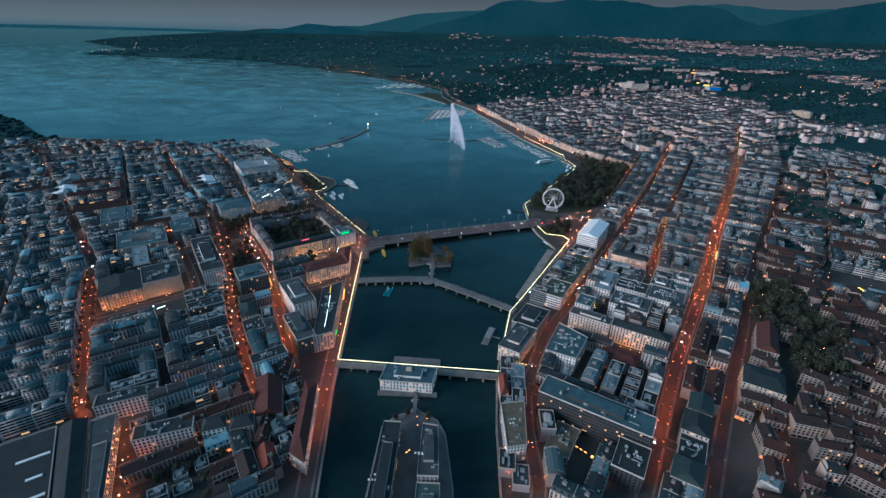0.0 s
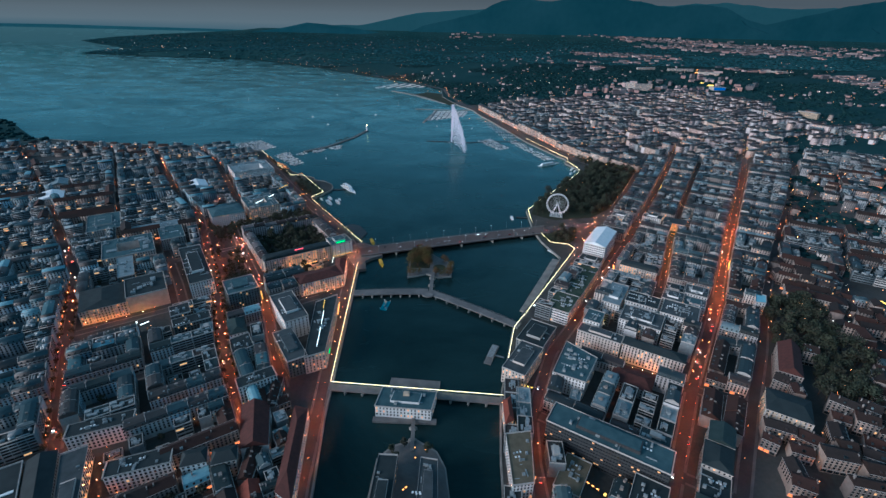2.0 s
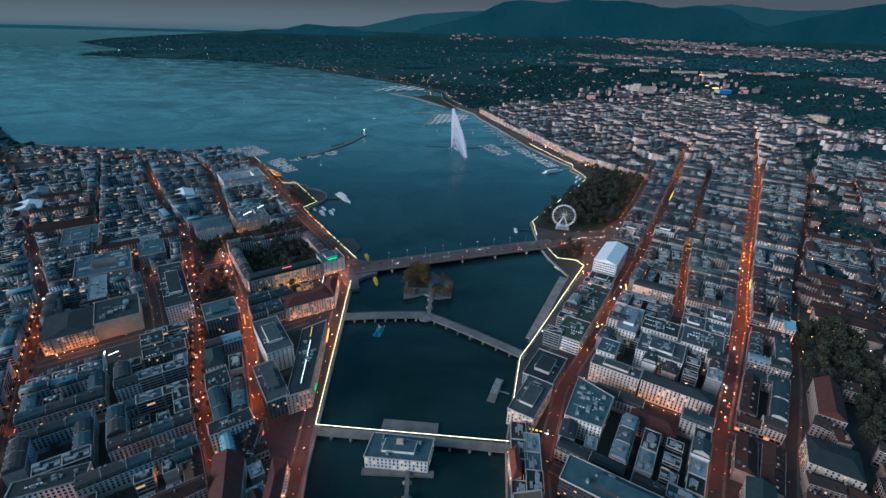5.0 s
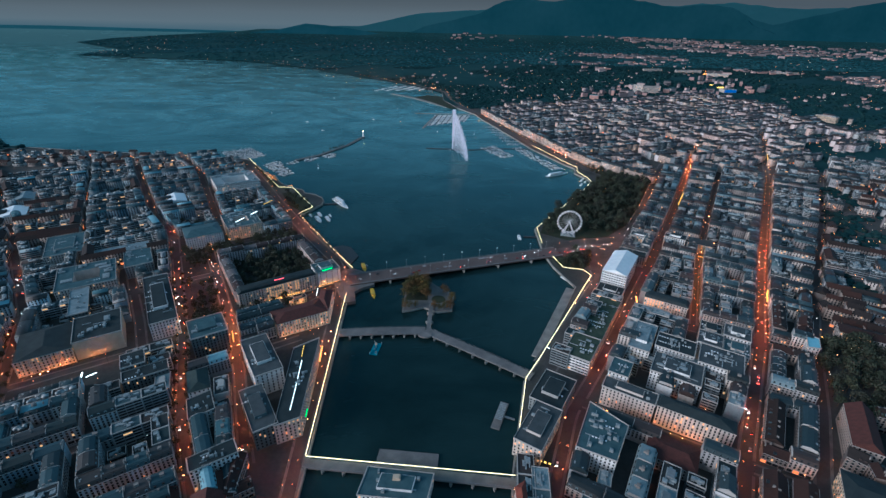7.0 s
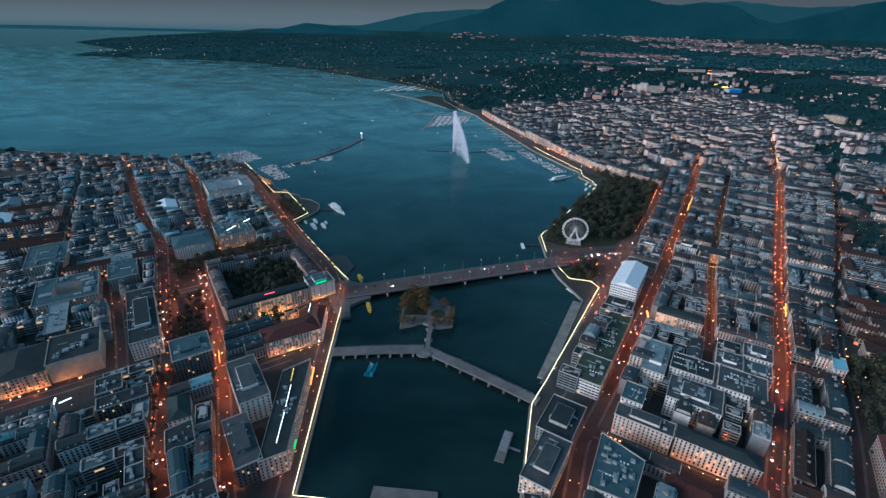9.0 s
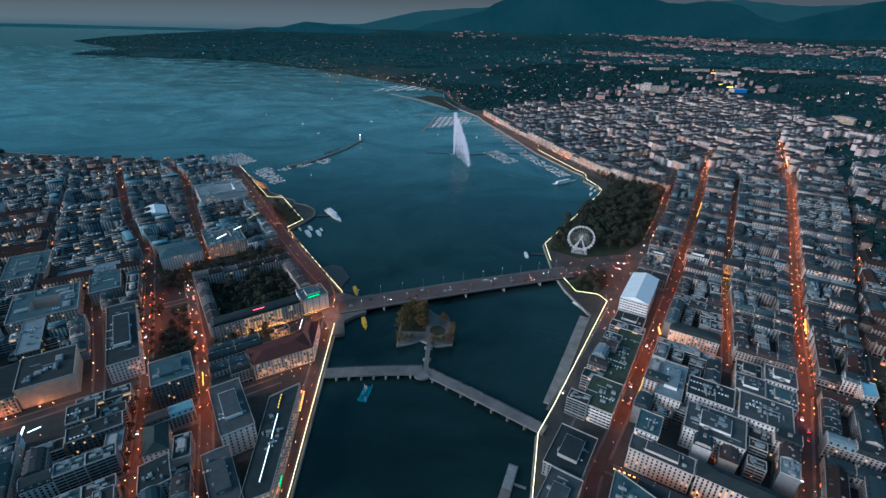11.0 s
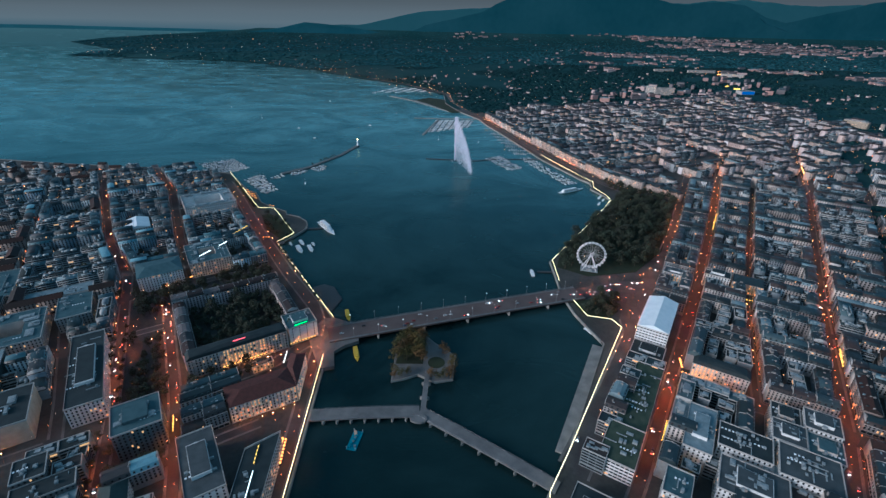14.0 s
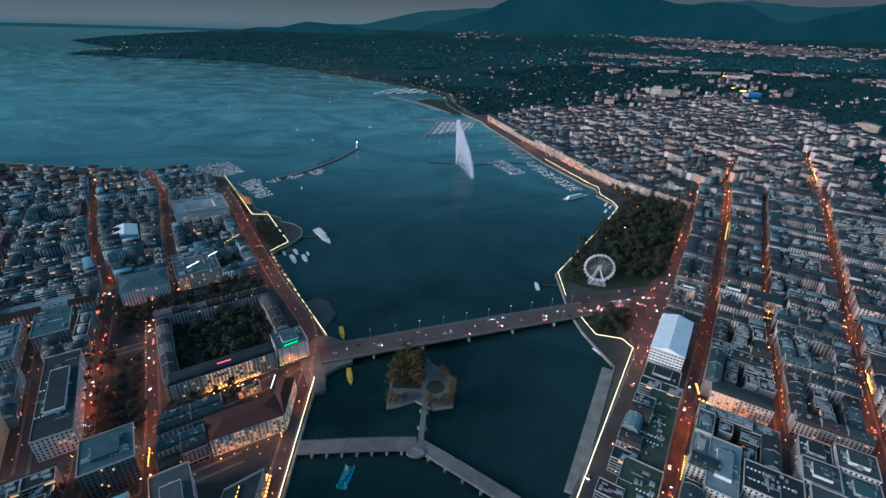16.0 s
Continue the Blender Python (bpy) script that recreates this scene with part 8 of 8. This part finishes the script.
def foot_z(x, y):
    return ground_z(x, y) + 3.0


def roof_z(floors, storey=3.4):
    return 2.6 + 1.0 + floors * storey + 1.0


light_strip(plan(W, 635, 232), plan(W, 636, 246), roof_z(6), SIGNGREEN, "green lit sign on a white office roof", 1.0, 0.4)
light_strip(plan(W, 636, 170), plan(W, 636, 182), roof_z(6) + 3.2, SIGNRED, "red lit sign on the hotel roof", 1.2, 0.4)
light_strip(plan(W, 630.6, 156), plan(W, 630.6, 199), 5.4, SIGNYELLOW, "yellow lit awnings along the hotel foot", 0.35, 0.8)
light_strip(plan(W, 632.6, 224), plan(W, 632.6, 254), 5.4, SIGNYELLOW, "yellow lit awnings along the office foot", 0.35, 0.8)
light_strip(plan(W, 586, 206), plan(W, 602, 214), 21, SIGNWHITE, "white strip light along a roof edge", 0.35, 0.4)
light_strip((-134.5, 412), (-139, 444), roof_z(6), SIGNWHITE, "white strip light along a roof edge", 0.35, 0.4)
light_strip((-140, 450), (-144, 476), roof_z(6), SIGNWHITE, "white strip light along a roof edge", 0.35, 0.4)
light_strip((-146, 482), (-149, 500), roof_z(6), SIGNYELLOW, "yellow strip light along a roof edge", 0.5, 0.6)
light_strip((-340, 880), (-331, 912), 26, SIGNYELLOW, "yellow strip light along a roof edge", 0.5, 0.7)
light_strip((-352, 802), (-346, 820), 27, SIGNWHITE, "white strip light along a roof edge", 0.6, 0.9)
light_strip((-341, 836), (-336, 850), 27, SIGNWHITE, "white strip light along a roof edge", 0.6, 0.9)
light_strip((-236, 524), (-245, 541), 6.5, SIGNYELLOW, "tall yellow lit shop sign beside the street", 2.6, 0.5)
light_strip((183, 538), (196, 561), 5.5, SIGNYELLOW, "yellow lit awning along a shop front", 1.0, 0.8)
light_strip((181, 489), (192, 512), 9, SIGNYELLOW, "yellow lit passage between office blocks", 0.6, 2.0)
for a, b in (((369, 563), (375, 568)), ((380, 572), (388, 578)), ((-328, 906), (-318, 909)), ((-310, 912), (-298, 915)), ((-138.5, 505), (-140.5, 524)),
             ((-31, 268), (-27, 272)), ((250, 619), (262, 612)), ((96, 420), (99, 428)), ((-436, 1134), (-424, 1132)), ((-428, 1124), (-414, 1122)), ((-420, 1114), (-404, 1112)), ((-412, 1104), (-396, 1100)), ((-404, 1094), (-390, 1088)), ((-352, 1052), (-342, 1050)), ((124, 300), (134, 294))):
    light_strip(a, b, 6.0, SIGNORANGE, "warm orange lit awning over a terrace", 0.35, 0.9)
for x, y in ((-25, 307), (-16, 305), (-24, 297), (-15, 297)):
    light_strip((x, y), (x + 1.0, y), 6.5, SIGNORANGE, "warm lamp on the tip of the island", 0.5, 0.6)
light_strip((1365, 2636), (1424, 2636), foot_z(1365, 2636), SIGNBLUE, "blue lit front of a hall among the suburbs", 13, 1)
light_strip((1390, 2764), (1425, 2764), foot_z(1390, 2764), SIGNYELLOW, "yellow floodlights beside a blue hall", 7, 4)
light_strip((1388, 2843), (1414, 2843), foot_z(1388, 2843), SIGNYELLOW, "yellow floodlights beside a blue hall", 5, 4)
light_strip((1494, 2926), (1507, 2926), foot_z(1494, 2926), SIGNYELLOW, "yellow floodlights beside a blue hall", 4, 3)
light_strip((1529, 3234), (1551, 3234), foot_z(1529, 3234), SIGNORANGE, "orange lit front in the far suburbs", 8, 4)
light_strip((1589, 3353), (1608, 3353), foot_z(1589, 3353), SIGNORANGE, "orange lit front in the far suburbs", 8, 4)
light_strip((1461, 3106), (1475, 3106), foot_z(1461, 3106), SIGNORANGE, "orange lit front in the far suburbs", 6, 4)
light_strip((891, 2577), (925, 2577), foot_z(891, 2577), SIGNWHITE, "white lit shops at the foot of a tower", 2.5, 3)
light_strip((1163, 2279), (1185, 2279), foot_z(1163, 2279), SIGNYELLOW, "yellow lit shops in the far suburbs", 3, 3)
light_strip((1182, 2936), (1235, 2936), foot_z(1182, 2936), SIGNRED, "red lit sign in the far suburbs", 1.6, 2)
light_strip((124, 273), (135, 263), 4.0, SIGNYELLOW, "yellow lit forecourt under the dark office block", 1.00, 2.50)
light_strip((113, 282), (122, 274), 5.0, SIGNORANGE, "warm lit awnings along the dark office block", 0.50, 0.80)
light_strip((-358, 780), (-356, 783), 6.0, SIGNORANGE, "warm orange lit awning over a terrace", 0.50, 1.20)
light_strip((-353, 786), (-351, 789), 6.0, SIGNORANGE, "warm orange lit awning over a terrace", 0.50, 1.20)
light_strip((-349, 793), (-347, 796), 6.0, SIGNORANGE, "warm orange lit awning over a terrace", 0.50, 1.20)
light_strip((-345, 800), (-343, 803), 6.0, SIGNORANGE, "warm orange lit awning over a terrace", 0.50, 1.20)
light_strip((-340, 806), (-338, 810), 6.0, SIGNORANGE, "warm orange lit awning over a terrace", 0.50, 1.20)
light_strip((-336, 813), (-334, 817), 6.0, SIGNORANGE, "warm orange lit awning over a terrace", 0.50, 1.20)
light_strip((-331, 821), (-329, 824), 6.0, SIGNORANGE, "warm orange lit awning over a terrace", 0.50, 1.20)
light_strip((243, 647), (239, 631), 6.0, SIGNORANGE, "bright warm shop lights at the street corner", 1.20, 1.50)
light_strip((236, 626), (246, 617), 6.0, SIGNORANGE, "bright warm shop lights at the street corner", 1.20, 1.50)
light_strip((247, 613), (254, 605), 6.0, SIGNYELLOW, "yellow lit awning along a shop front", 0.60, 1.00)
light_strip((274, 590), (282, 585), 6.0, SIGNWHITE, "white lit shop window band", 0.60, 0.80)
light_strip((329, 557), (341, 551), 6.0, SIGNWHITE, "white lit shop window band", 0.60, 0.80)
light_strip((180, 534), (196, 558), 9.0, SIGNYELLOW, "yellow lit passage between office blocks", 0.50, 0.70)
light_strip((444, 995), (487, 1070), 8.0, SIGNYELLOW, "yellow lit shop fronts along the avenue", 1.20, 1.00)
light_strip((869, 1420), (817, 1327), 8.0, SIGNYELLOW, "yellow lit shop fronts along the avenue", 1.20, 1.00)
light_strip((380, 771), (389, 767), 6.0, SIGNYELLOW, "yellow lit entrance below the pointed gable", 1.00, 1.20)
light_strip((422, 664), (413, 647), 7.0, SIGNYELLOW, "yellow lit shop fronts along the avenue", 1.50, 1.20)
light_strip((437, 683), (433, 674), 7.0, SIGNORANGE, "warm shop lights along the avenue", 1.00, 1.00)
light_strip((463, 728), (459, 715), 7.0, SIGNORANGE, "warm shop lights along the avenue", 1.00, 1.00)
light_strip((-356, 457), (-361, 466), 8.0, SIGNWHITE, "white lit roof light beside the theatre", 0.60, 1.20)
light_strip((-353, 460), (-347, 467), 8.0, SIGNWHITE, "white lit roof light beside the theatre", 0.50, 0.70)
light_strip((180, 486), (190, 508), 12.0, SIGNYELLOW, "yellow lit passage between office blocks", 0.60, 1.50)
light_strip((559, 556), (559, 541), 14.0, SIGNYELLOW, "bright yellow lit yard in the old town", 0.80, 3.00)
light_strip((-141, 523), (-137, 497), 6.0, SIGNORANGE, "warm orange lit terrace roof on the quay", 0.70, 1.60)
light_strip((-138, 522), (-134, 496), 6.0, SIGNORANGE, "warm orange lit terrace roof on the quay", 0.70, 1.20)
light_strip((369, 565), (371, 550), 8.0, SIGNYELLOW, "bright yellow shop lights at the avenue corner", 1.20, 1.40)
light_strip((385, 576), (372, 554), 8.0, SIGNYELLOW, "bright yellow shop lights at the avenue corner", 1.00, 1.20)
light_strip((428, 672), (409, 641), 7.0, SIGNYELLOW, "yellow lit shop fronts along the avenue", 1.20, 1.00)
light_strip((324, 489), (311, 477), 7.0, SIGNORANGE, "warm shop lights along the avenue", 1.00, 1.00)
light_strip((73, 388), (87, 384), 5.0, SIGNYELLOW, "yellow lit awnings at the foot of the bank", 0.60, 1.20)
light_strip((133, 451), (153, 441), 6.0, SIGNORANGE, "warm lit arcade along the long front", 0.60, 1.00)
light_strip((162, 434), (176, 428), 6.0, SIGNYELLOW, "yellow lit arcade along the long front", 0.60, 1.00)
light_strip((-127, 431), (-126, 422), 7.0, SIGNGREEN, "green lit sign on the quay front", 0.80, 0.40)
light_strip((-157, 402), (-155, 395), 16.0, SIGNRED, "red lit sign on a house corner", 1.60, 0.40)
light_strip((422, 563), (427, 557), 12.0, SIGNYELLOW, "yellow lit awning in the old town", 0.60, 1.20)
light_strip((543, 675), (532, 658), 14.0, SIGNYELLOW, "bright yellow lit yard in the old town", 0.60, 1.60)
